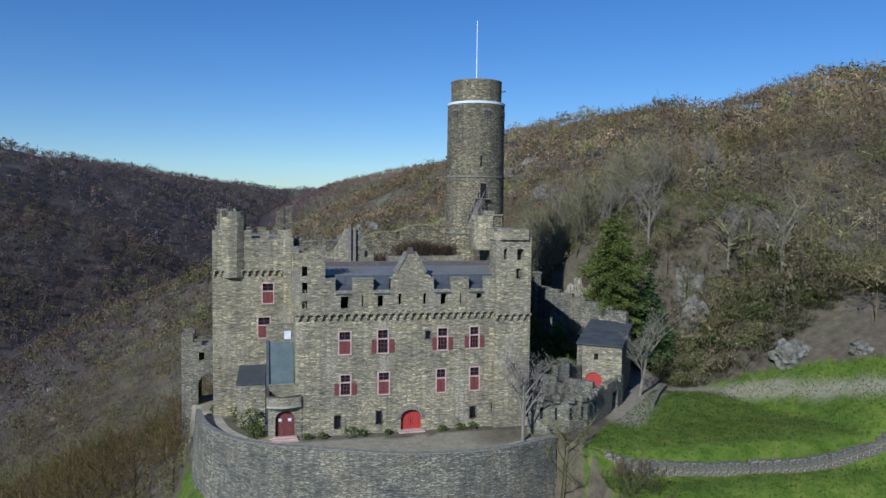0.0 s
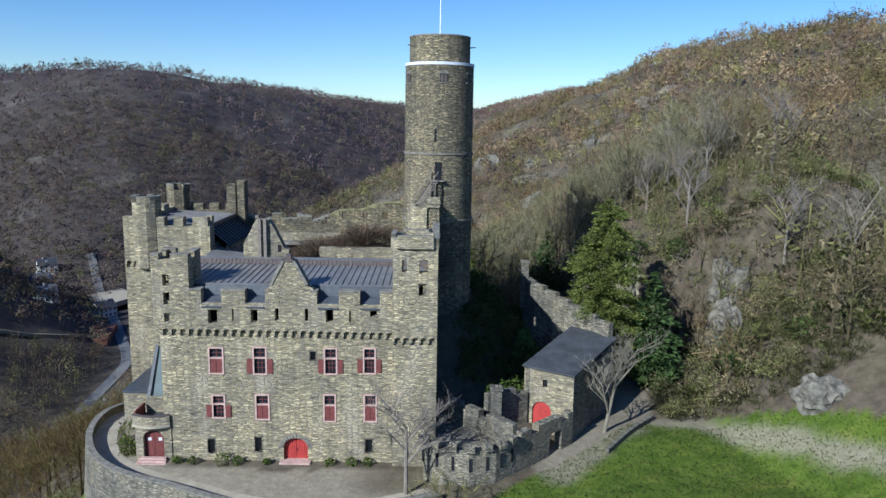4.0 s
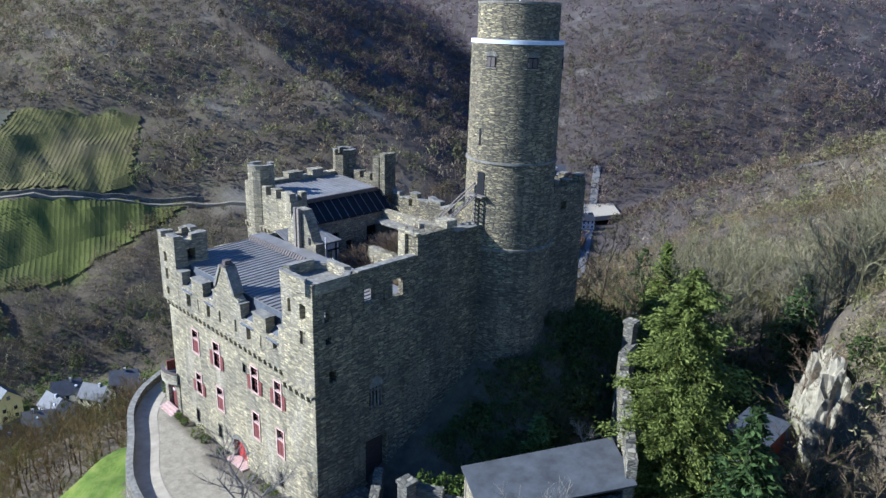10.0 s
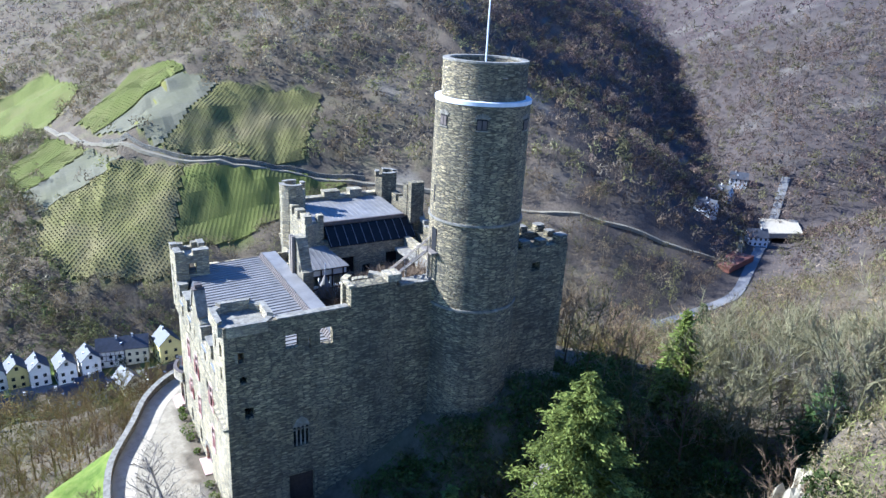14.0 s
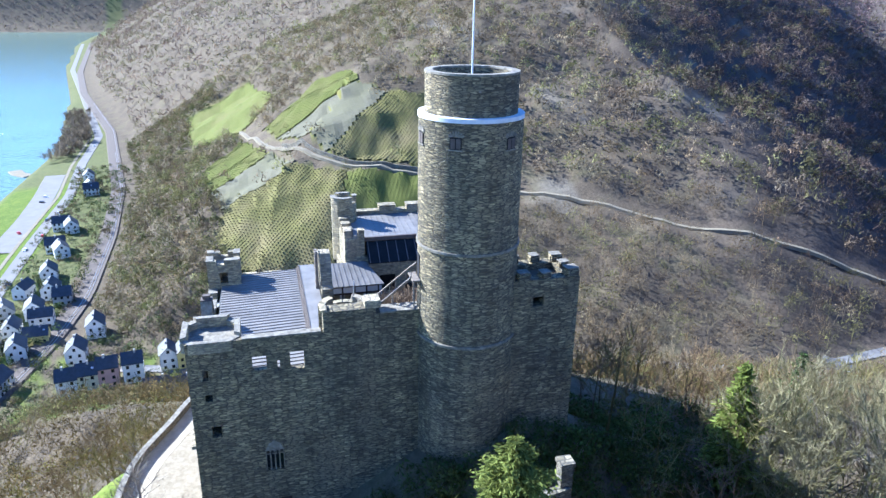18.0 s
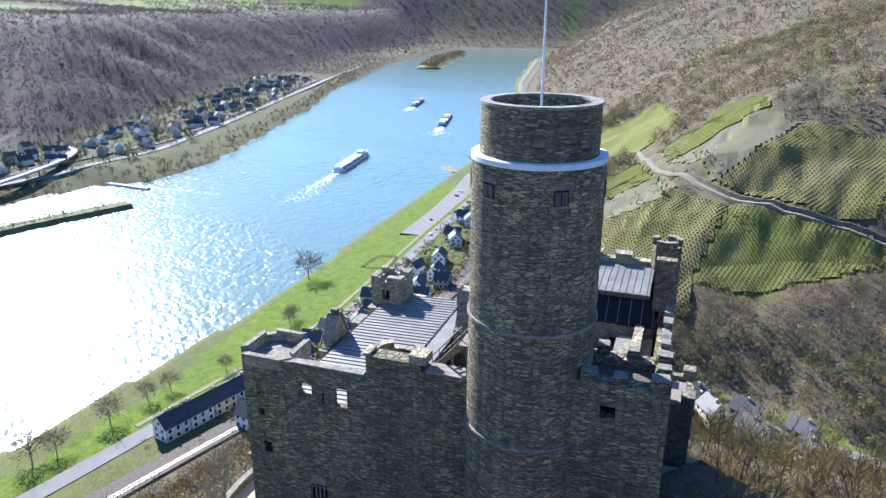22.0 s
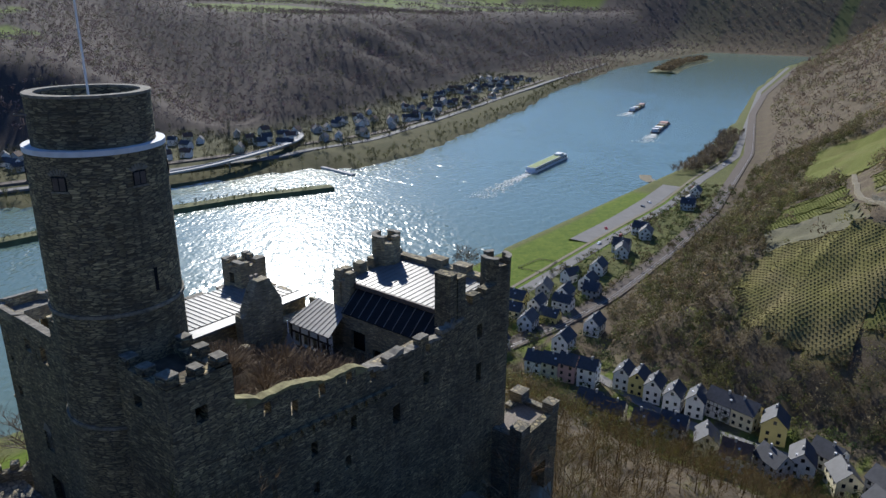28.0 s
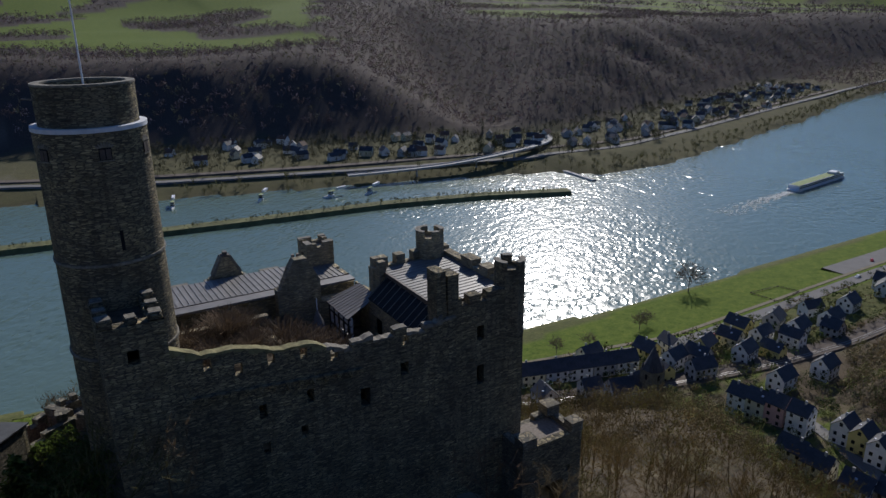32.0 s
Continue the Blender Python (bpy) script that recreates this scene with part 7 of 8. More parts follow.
strip("parking_lot", [(-395, -147), (-460, -148), (-530, -153), (-590, -160)], 15, M_ROAD, 0.15, "pale paved riverside car park", "car park")
strip("vineyard_track", [(p[0], p[1]) for p in VINE_PATH], 2.6, M_TRACK, 0.4, "pale track through the vineyard", "track")
strip("vineyard_wall", [(p[0] - 2.2, p[1] + 1.6) for p in VINE_PATH[3:10]], 0.7, M_GREY, 1.7, "dark stone retaining wall above the vineyard track", "wall")
strip("valley_road", [(-232, -72), (-206, -12), (-204, 40), (-180, 108), (-142, 190), (-146, 262), (-196, 348), (-240, 420)], 5.0, M_ROAD, 0.35, "pale road up the side valley", "road")
strip("village_street", [(-204, 40), (-192, 62), (-176, 92)], 4.0, M_ROAD, 0.4, "narrow village street", "street")
strip("forest_track", [(-178, 262), (-170, 290), (-205, 340)], 2.6, M_TRACK, 0.3, "forest track on the slope", "track")

# ---- houses ----
PLASTERS = [plain_mat("plaster_" + nm, c, 0.9, 0.08, 0.5) for nm, c in (("white", (0.72, 0.71, 0.68)), ("cream", (0.66, 0.60, 0.42)), ("yellow", (0.62, 0.52, 0.20)), ("pink", (0.58, 0.36, 0.32)), ("grey", (0.42, 0.41, 0.39)))]
NAMES = ["white", "cream", "yellow", "pink", "grey"]
M_TILE = plain_mat("dark_slate_roof", (0.05, 0.052, 0.06), 0.6, 0.3, 0.6, spec=0.4)
M_TILE2 = plain_mat("brown_tile_roof", (0.12, 0.075, 0.055), 0.8, 0.3, 0.6)
bm = bmesh.new()
box(bm, -0.55, 0.55, -0.06, 0.05, 0, 1.35)
WIN_ME = part("window", bm, M_GLASS)
win_mesh = WIN_ME.data
bpy.data.objects.remove(WIN_ME)
hr = random.Random(21)


def house(x, y, ang, w, d, h, kind=0, roof=None, timber=False, z=None, lots=True, group="village houses"):
    """A plastered house, gable ends on its local x, with slate roof, chimney, door and windows."""
    z = gz(x, y) if z is None else z
    look_ = ("half-timbered" if timber else NAMES[kind]) + " village house with a dark pitched roof"
    e = empty("house", (x, y, z), look_, "house", group)
    e.rotation_euler = (0, 0, radians(ang))
    rh = d * 0.48
    bm = bmesh.new()
    prism(bm, [(-d / 2, -4), (d / 2, -4), (d / 2, h), (0, h + rh - 0.15), (-d / 2, h)], "x", -w / 2, w / 2)
    part("wall", bm, PLASTERS[kind], e)
    for s in (-1, 1):
        bm = bmesh.new()
        quad_sheet(bm, (-w / 2 - 0.35, s * (d / 2 + 0.4), h - 0.3), (w / 2 + 0.35, s * (d / 2 + 0.4), h - 0.3), (w / 2 + 0.35, 0, h + rh), (-w / 2 - 0.35, 0, h + rh), 0.2)
        part("roof", bm, roof or M_TILE, e)
    cx_ = hr.uniform(-w / 4, w / 4)
    part("chimney", boxes((cx_ - 0.35, cx_ + 0.35, -0.7, -0.1, h + rh * 0.6, h + rh + 0.8)), PLASTERS[4], e)
    if not lots:
        return e
    floors = max(1, int(h // 2.7))
    spots = []
    for f in range(floors):
        k = max(2, int(w // 2.6))
        for s, ry in ((-1, 0), (1, math.pi)):
            for i in range(k):
                spots.append(((i + 0.5) / k * w - w / 2, s * (d / 2), 0.9 + f * 2.75, ry))
        for s, ry in ((-1, -math.pi / 2), (1, math.pi / 2)):
            for i in range(2):
                spots.append((s * w / 2, (i - 0.5) * d * 0.45, 0.9 + f * 2.75, ry))
    for s, ry in ((-1, -math.pi / 2), (1, math.pi / 2)):
        spots.append((s * w / 2, 0, h + 0.25, ry))
    for px_, py_, pz_, ry in spots:
        m = Matrix.Translation((px_, py_, pz_)) @ Matrix.Rotation(ry, 4, "Z")
        win = bpy.data.objects.new("window", win_mesh)
        scene.collection.objects.link(win)
        win.parent, win.matrix_basis = e, m
    if timber:
        for s in (-1, 1):
            for i in range(int(w / 1.5) + 1):
                px_ = -w / 2 + i * w / int(w / 1.5)
                part("timber", boxes((px_ - 0.09, px_ + 0.09, s * d / 2 - 0.05, s * d / 2 + 0.05, 2.6, h)), M_TIMBER, e)
            for zz in (2.6, (h + 2.6) / 2, h - 0.2):
                part("timber", boxes((-w / 2, w / 2, s * d / 2 - 0.06, s * d / 2 + 0.06, zz - 0.1, zz + 0.1)), M_TIMBER, e)
    if hr.random() < 0.5:
        part("skylight", boxes((cx_ + 1.2, cx_ + 2.0, -d / 4 - 0.4, -d / 4 + 0.4, h + rh * 0.45, h + rh * 0.58)), M_LEDGE, e)
    return e


for i, (x, y) in enumerate([(-211, -70), (-212, -63), (-213.5, -56), (-213, -47)]):
    house(x, y, 97, 7.2, 7.2, 8.6, (0, 1, 3, 0)[i])
for i, (x, y) in enumerate([(-219.6, -35), (-219, -28.5), (-217, -21.5), (-214.5, -13), (-215.5, -5)]):
    house(x, y, 8, 8.5, 6.4, 7.2, (0, 2, 0, 0, 0)[i], timber=i in (0, 3))
for i, (x, y) in enumerate([(-193, -36), (-192.5, -27), (-192.4, -14.4), (-196.5, -6)]):
    house(x, y, 97, 8.6, 7.5, 5.6, (1, 1, 0, 4)[i])
house(-219, 3, 80, 9.5, 7.5, 7.0, 0, timber=True)
house(-217, 12, 80, 8, 7.5, 7.0, 1)
house(-213.5, 22, 10, 9, 8.0, 7.6, 2)
for i, (x, y, a) in enumerate([(-193.6, 6, 20), (-191, 16.5, 95), (-193, 27, 60), (-199, 34, 10), (-206, 40, 70), (-196, 46, 30), (-187, 58, 50), (-199, 57, 60), (-176, 76, 40), (-190, 74, 50)]):
    house(x, y, a, 9, 7.5, 5.6, (1, 0, 4, 0, 0, 1, 0, 4, 0, 1)[i], M_TILE2 if i == 1 else None)
for i, (x, y, a) in enumerate([(-219.5, -110, 10), (-241, -112, 15), (-257, -111, 100), (-250, -98, 12), (-240, -73, 5), (-264, -70, 8), (-230, -106, 100)]):
    house(x, y, a, 10, 7.5, 6.2, (0, 2, 1, 0, 0, 0, 4)[i], timber=i == 3)
for i, (x, y, a) in enumerate([(-342, -107, 10), (-378, -109, 20), (-388, -114, 100), (-424, -113, 15), (-432, -120, 95), (-527, -121, 15), (-515, -118, 100), (-293, -102, 10), (-294, -115, 20), (-316, -100, 5), (-560, -128, 10)]):
    house(x, y, a, 10.5, 8, 5.6, 0 if i != 8 else 4)
for i in range(7):
    house(-139 - i * 10.2, -138 + i * 3.0, -16, 10.0, 8, 6.0, (0, 0, 1, 0, 0, 4, 0)[i])
for i, (x, y, a) in enumerate([(-131, 200, 30), (-246, 367, 10), (-212, 312, 20), (-255, 392, 40), (-190, 330, 60)]):
    house(x, y, a, 11, 8, 5.6, 0, group="valley houses")
# crowded houses between the railway and the river road
taken = [(ob_.location.x, ob_.location.y) for ob_ in bpy.data.objects if ob_.name.startswith("house") and ob_.parent is None]
for i in range(420):
    x = hr.uniform(-330, -150)
    y = float(FOOT(x)) - hr.uniform(13, 46)
    if len(taken) > 95 or min(math.hypot(x - a_, y - b_) for a_, b_ in taken) < 12.5:
        continue
    taken.append((x, y))
    house(x, y, hr.choice((-12, 5, 80, 95)), hr.uniform(8, 11), hr.uniform(6.5, 8), hr.uniform(4.2, 6.4), hr.choice((0, 0, 1, 2, 4)))
# the chapel tower with its pointed slate roof
church = empty("church_tower", (-187, -92, -99.0), "old grey church tower with a pointed slate roof", "church tower")
part("shaft", boxes((-3.2, 3.2, -3.2, 3.2, -4, 13)), M_GREY, church)
for a in range(4):
    bm = boxes((-0.6, 0.6, -3.28, -3.1, 9.0, 11.2))
    bm.transform(Matrix.Rotation(a * math.pi / 2, 4, "Z"))
    part("sound_window", bm, M_DARK, church)
bm = bmesh.new()
bmesh.ops.create_cone(bm, cap_ends=True, segments=8, radius1=4.2, radius2=0.05, depth=9.5, matrix=Matrix.Translation((0, 0, 17.7)) @ Matrix.Rotation(math.pi / 8, 4, "Z"))
part("spire", bm, M_TILE, church)
for a in range(4):
    bm = bmesh.new()
    bmesh.ops.create_cone(bm, cap_ends=True, segments=4, radius1=0.9, radius2=0.02, depth=3.0, matrix=Matrix.Translation((2.6 * (1 if a % 2 else -1), 2.6 * (1 if a > 1 else -1), 14.4)))
    part("pinnacle", bm, M_TILE, church)
house(-180, -98, -16, 15, 9, 7, 4, group="church")
# settlement on the far bank
for i in range(150):
    t = hr.random()
    x = -120 - 1150 * t ** 0.9
    q = hr.uniform(75, 185) if x > -500 else hr.uniform(70, 170)
    y = float(FAR_BANK(x)) - q
    house(x, y, hr.uniform(0, 180), hr.uniform(9, 14), hr.uniform(7, 9), hr.uniform(4, 6.5), hr.choice((0, 0, 0, 0, 1, 4)), hr.choice((M_TILE, M_TILE, M_TILE2)), lots=False, group="far bank houses")
strip("far_road", [(200, -745), (33, -662), (-95, -606), (-260, -560), (-448, -512), (-560, -500), (-728, -540), (-988, -612), (-1300, -700), (-1850, -840)], 9, M_ROAD, 0.5, "pale main road on the far bank", "road", 10)
strip("far_railway", [(200, -760), (33, -680), (-95, -624), (-260, -578), (-448, -540), (-600, -525), (-728, -556), (-988, -630), (-1300, -716)], 10, M_BALLAST, 0.7, "railway on the far bank", "railway", 10)
# curved ramp bridge
bridge = empty("ramp_bridge", (0, 0, 0), "curved concrete ramp bridge over the far road", "bridge")
M_CONC = plain_mat("concrete", (0.42, 0.41, 0.39), 0.9, 0.12, 0.3)
bpts = [(-250, -536), (-352, -517), (-432, -522), (-490, -545), (-520, -580), (-524, -620), (-505, -655)]
bl = [Vector(p) for p in bpts]
smooth_l = []
for i in range(len(bl) - 1):
    p0, p1, p2, p3 = bl[max(i - 1, 0)], bl[i], bl[i + 1], bl[min(i + 2, len(bl) - 1)]
    for k in range(6):
        t = k / 6
        smooth_l.append(0.5 * ((2 * p1) + (p2 - p0) * t + (2 * p0 - 5 * p1 + 4 * p2 - p3) * t * t + (3 * p1 - p0 - 3 * p2 + p3) * t ** 3))
bz = [-101 + 6.5 * float(sstep(0, 14, np.array(i))) * (1 - float(sstep(24, 36, np.array(i)))) for i in range(len(smooth_l))]
for nm, zt, zb, w0, w1 in (("deck", 0.0, -0.9, -4.5, 4.5), ("parapet", 0.9, 0.0, -4.7, -4.4), ("parapet", 0.9, 0.0, 4.4, 4.7)):
    bm = bmesh.new()
    rows = []
    for i, p in enumerate(smooth_l):
        t = (smooth_l[min(i + 1, len(smooth_l) - 1)] - smooth_l[max(i - 1, 0)]).normalized()
        nn = Vector((-t.y, t.x))
        a, b = p + nn * w0, p + nn * w1
        rows.append([bm.verts.new(q) for q in ((a.x, a.y, bz[i] + zb), (b.x, b.y, bz[i] + zb), (b.x, b.y, bz[i] + zt), (a.x, a.y, bz[i] + zt))])
    for a, b in zip(rows[:-1], rows[1:]):
        for q in range(4):
            bm.faces.new((a[q], b[q], b[(q + 1) % 4], a[(q + 1) % 4]))
    bmesh.ops.recalc_face_normals(bm, faces=bm.faces)
    part(nm, bm, M_CONC, bridge)
for i in range(4, len(smooth_l), 4):
    p = smooth_l[i]
    bm = bmesh.new()
    tube(bm, (p.x, p.y, -108), (p.x, p.y, bz[i] - 0.8), 0.9, 8)
    part("pier", bm, M_CONC, bridge)


def bank_strip(name, pts, w, top, mat, label):
    """A low embankment in the water."""
    bm = bmesh.new()
    rows = []
    for i, p in enumerate(pts):
        a, b = Vector(pts[max(i - 1, 0)]), Vector(pts[min(i + 1, len(pts) - 1)])
        t = (b - a).normalized()
        nn = Vector((-t.y, t.x))
        q = [Vector(p) + nn * o for o in (-w, -w * 0.55, w * 0.55, w)]
        rows.append([bm.verts.new((v_.x, v_.y, z_)) for v_, z_ in zip(q, (-112, top, top, -112))])
    for a, b in zip(rows[:-1], rows[1:]):
        for k in range(3):
            bm.faces.new((a[k], b[k], b[k + 1], a[k + 1]))
    bm.faces.new(rows[0])
    bm.faces.new(rows[-1][::-1])
    bmesh.ops.recalc_face_normals(bm, faces=bm.faces)
    return tagged(part(name, bm, mat), label, "embankment", kind="structure")


M_BANK = plain_mat("grassy_bank", (0.115, 0.12, 0.05), 0.95, 0.4, 0.12)
bank_strip("harbour_mole", [(200, -505), (33, -478), (-136, -456), (-242, -446), (-329, -426), (-402, -397)], 11, -106.8, M_BANK, "long grassy harbour mole")
bank_strip("jetty", [(-456, -472), (-454, -445), (-452, -420)], 4, -108.5, M_CONC, "stone jetty at the harbour mouth")
bank_strip("gravel_spit", [(-612, -186), (-622, -197), (-634, -203)], 9, -109.4, M_TRACK, "pale gravel spit at the river bank")
bank_strip("far_island", [(-1750, -640), (-2000, -700), (-2300, -730)], 45, -107.5, M_BANK, "wooded island in the river far off")
# boats
M_HULL = plain_mat("dark_hull", (0.06, 0.07, 0.09), 0.5, 0.2, 0.3)


def ship(x, y, ang, length, wide, kind, label):
    e = empty("ship", (x, y, WATER_Z), label, "ship", "river ships")
    e.rotation_euler = (0, 0, radians(ang))
    bm = bmesh.new()
    L, W = length / 2, wide / 2
    prism(bm, [(-L, -W * 0.7), (-L + 4, -W), (L - 9, -W), (L, 0), (L - 9, W), (-L + 4, W), (-L, W * 0.7)], "z", -0.8, 1.6)
    part("hull", bm, M_HULL if kind else M_METAL, e)
    if kind == 0:
        part("cabin_deck", boxes((-L + 4, L - 10, -W * 0.9, W * 0.9, 1.6, 5.2)), M_METAL, e)
        part("window_band", boxes((-L + 5, L - 11, -W * 0.93, W * 0.93, 2.4, 3.1), (-L + 5, L - 11, -W * 0.93, W * 0.93, 3.9, 4.6)), M_GLASS, e)
        part("sun_deck", boxes((-L + 5, L - 14, -W * 0.8, W * 0.8, 5.2, 5.35)), plain_mat("deck_green", (0.25, 0.30, 0.14), 0.9, 0.3, 0.4), e)
        part("wheelhouse", boxes((L - 26, L - 16, -W * 0.6, W * 0.6, 5.2, 7.2)), M_METAL, e)
    else:
        for k in range(int(length / 14)):
            part("cargo", boxes((-L + 16 + k * 11, -L + 26 + k * 11, -W * 0.8, W * 0.8, 1.6, 3.6 + (k % 2) * 1.2)), PLASTERS[(k * 2 + 3) % 5] if k % 3 else M_BROWN, e)
        part("wheelhouse", boxes((-L + 4, -L + 12, -W * 0.7, W * 0.7, 1.6, 5.6)), M_METAL, e)
    return e


ship(-618, -302, 188, 100, 11, 0, "long white river cruise ship under way")
ship(-925, -306, 193, 105, 12, 1, "dark cargo barge loaded with containers")
ship(-1085, -411, 191, 85, 10, 1, "dark cargo barge going upstream")
for i, (x, y) in enumerate([(-215, -500), (-250, -492), (-160, -520), (-90, -535), (-60, -545)]):
    ship(x, y, 15 + 20 * i, 12, 3.6, 0, "small white motor boat moored in the harbour")
# foam of the wakes
fq, fc = [], []
for (x, y, a, ln) in ((-565, -294, 8, 110), (-868, -292, 13, 70), (-1040, -402, 11, 50)):
    d = np.array([math.cos(radians(a)), math.sin(radians(a))])
    nv = np.array([-d[1], d[0]])
    for k in range(420):
        t = rng.uniform(0, 1) ** 1.3
        c = np.array([x, y]) + d * t * ln + nv * rng.normal(0, 1.5 + 6 * t)
        s = rng.uniform(0.4, 1.5) * (1 - 0.5 * t)
        fq.append([[c[0] - 2.2 * s, c[1] - 0.3 * s, -109.72], [c[0] + s, c[1] - 0.6 * s, -109.70], [c[0] + 2.0 * s, c[1] + 0.4 * s, -109.72], [c[0] - s, c[1] + 0.5 * s, -109.70]])
        fc.append([0.75, 0.78, 0.78])
tagged(new("wake_foam", tri_mesh("wake_foam", np.array(fq), np.array(fc), M_LEAF, 4)), "white foam in the ships' wakes", "foam", kind="stuff")
# vehicles on the river road
bm = bmesh.new()
prism(bm, [(-2.1, 0.25), (2.1, 0.25), (2.1, 0.85), (1.2, 0.95), (0.6, 1.45), (-1.4, 1.45), (-2.0, 0.9)], "y", -0.85, 0.85)
CAR_ME = bm
CAR_PAINT = [plain_mat("car_" + nm, c, 0.3, 0.05, 1.0, spec=0.5) for nm, c in (("dark", (0.03, 0.035, 0.05)), ("white", (0.7, 0.7, 0.7)), ("red", (0.35, 0.03, 0.03)))]
wheel_bm = bmesh.new()
tube(wheel_bm, (0, -0.1, 0), (0, 0.1, 0), 0.33, 10)
wheel_me = bpy.data.meshes.new("wheel")
wheel_bm.to_mesh(wheel_me)
wheel_me.materials.append(M_DARK)
for i, (x, y, a) in enumerate([(-340, -127, 2), (-395, -133, 3), (-420, -129, 183), (-455, -135, 3), (-470, -131, 183), (-432, -146, 30), (-505, -150, 60), (-520, -151, 60), (-260, -123, 182), (-160, -143, 12), (-700, -150, 5), (-590, -141, 190)]):
    car = empty("car", (x, y, gz(x, y) + 0.27), ("dark", "white", "red")[i % 3] + " car on the river road", "car", "cars")
    car.rotation_euler = (0, 0, radians(a))
    part("body", CAR_ME.copy(), CAR_PAINT[i % 3], car)
    part("window_band", boxes((-1.5, 0.75, -0.87, 0.87, 0.98, 1.36)), M_GLASS, car)
    for wx_ in (-1.3, 1.3):
        for wy_ in (-0.8, 0.8):
            wo = bpy.data.objects.new("wheel", wheel_me)
            scene.collection.objects.link(wo)
            wo.parent, wo.location = car, (wx_, wy_, 0.3)
# riverside trees and garden trees of the village
def round_tree(pos, hgt, label, tone=(0.12, 0.098, 0.075), blades=700):
    """A broad bare tree seen across the valley: stem, limbs and a crown of fine twigs."""
    e = empty("bare_tree", pos, label, "tree")
    bm = bmesh.new()
    tube(bm, (0, 0, -0.4), (0, 0, 0.55 * hgt), 0.022 * hgt, 7, 0.012 * hgt)
    part("trunk", bm, M_WOOD, e)
    bm = bmesh.new()
    for k in range(9):
        a = 2.4 * k
        tube(bm, (0, 0, (0.22 + 0.03 * k) * hgt), (0.30 * hgt * math.cos(a), 0.30 * hgt * math.sin(a), (0.55 + 0.035 * k) * hgt), 0.009 * hgt, 5, 0.003 * hgt)
    part("limb", bm, M_WOOD, e)
    t_, c_ = fans(np.zeros((1, 3)), np.array([float(hgt)]), blades, 0.007, np.array([tone]), 0.3, 0.44, 0.55, 0.028)
    ob = new("crown", tri_mesh("crown", t_, c_, M_TWIG))
    ob.parent = e
    return e


round_tree((-303, -175, gz(-303, -175)), 17, "broad bare tree alone on the river meadow", blades=700)
for k, (x, y, h_) in enumerate([(-240, -150, 9), (-247, -152, 8), (-84, -178, 12), (-92, -174, 10), (-112, -176, 13), (-118, -171, 10), (-140, -168, 12), (-158, -166, 9), (-66, -182, 11), (-188, -150, 8), (-205, -147, 7), (-168, -163, 8)]):
    round_tree((x, y, gz(x, y)), h_, "bare tree on the river meadow" if k < 2 else "bare tree on the river bank")
for x, y, h_ in ((-415, -560, 17), (-422, -566, 15), (-430, -558, 18), (-438, -567, 16), (-446, -560, 17), (-470, -640, 15), (-605, -540, 19), (-612, -546, 16), (-700, -560, 18), (-560, -520, 15), (-330, -585, 16)):
    conifer((x, y, gz(x, y)), h_, 3.6, "dark fir on the far river bank", 12, (0.028, 0.04, 0.022))
conifer((-313, -104, gz(-313, -104)), 13, 3.0, "dark slim fir in a village garden", 14, (0.03, 0.05, 0.02))


def grove(name, u, v, lo, hi, blades, tone, label, spread=0.42):
    u, v = np.array(u, float), np.array(v, float)
    t_, c_ = crowns(np.stack([u, v, surf(u, v) - 0.2], -1), rng.uniform(lo, hi, len(u)), blades, 0.022, spread, np.array([tone]) * rng.uniform(0.6, 1.4, (len(u), 1)))
    return tagged(new(name, tri_mesh(name, t_, c_, M_TWIG)), label, "trees", kind="stuff")


x_ = rng.uniform(-900, -650, 260)
grove("bank_trees", x_, NEAR_BANK(x_) + rng.uniform(4, 30, 260), 6, 15, 40, [0.17, 0.14, 0.10], "bare trees along the river bank")
x_ = rng.uniform(-1500, -100, 420)
grove("far_bank_trees", x_, FAR_BANK(x_) - rng.uniform(4, 30, 420), 5, 12, 26, [0.12, 0.12, 0.06], "trees along the far bank")
x_ = rng.uniform(-1300, -60, 2600)
grove("garden_trees", x_, FAR_BANK(x_) - rng.uniform(55, 195, 2600), 4, 12, 22, [0.075, 0.075, 0.045], "garden trees among the far houses")
x_ = rng.uniform(-600, -130, 300)
grove("village_shrubs", x_, FOOT(x_) - rng.uniform(3, 42, 300) - 4, 1.2, 3.5, 30, [0.10, 0.11, 0.045], "garden shrubs between the houses", 0.6)
x_, y_ = rng.uniform(-232, -182, 260), rng.uniform(-80, 60, 260)
grove("street_shrubs", x_, y_, 1.0, 3.0, 24, [0.09, 0.10, 0.045], "shrubs in the village gardens", 0.6)
# bushes on the mole
k_ = rng.uniform(0, 1, 260)
mx = np.interp(k_, [0, 0.35, 0.6, 0.8, 1], [30, -136, -242, -329, -385])
my = np.interp(k_, [0, 0.35, 0.6, 0.8, 1], [-478, -456, -446, -426, -404]) + rng.normal(0, 3.5, 260)
t_, c_ = crowns(np.stack([mx, my, np.full(260, -107.0)], -1), rng.uniform(1.5, 5, 260), 26, 0.03, 0.5, np.array([[0.11, 0.11, 0.05]]) * rng.uniform(0.6, 1.4, (260, 1)))
tagged(new("mole_bushes", tri_mesh("mole_bushes", t_, c_, M_TWIG)), "bushes along the harbour mole", "bushes", kind="stuff")
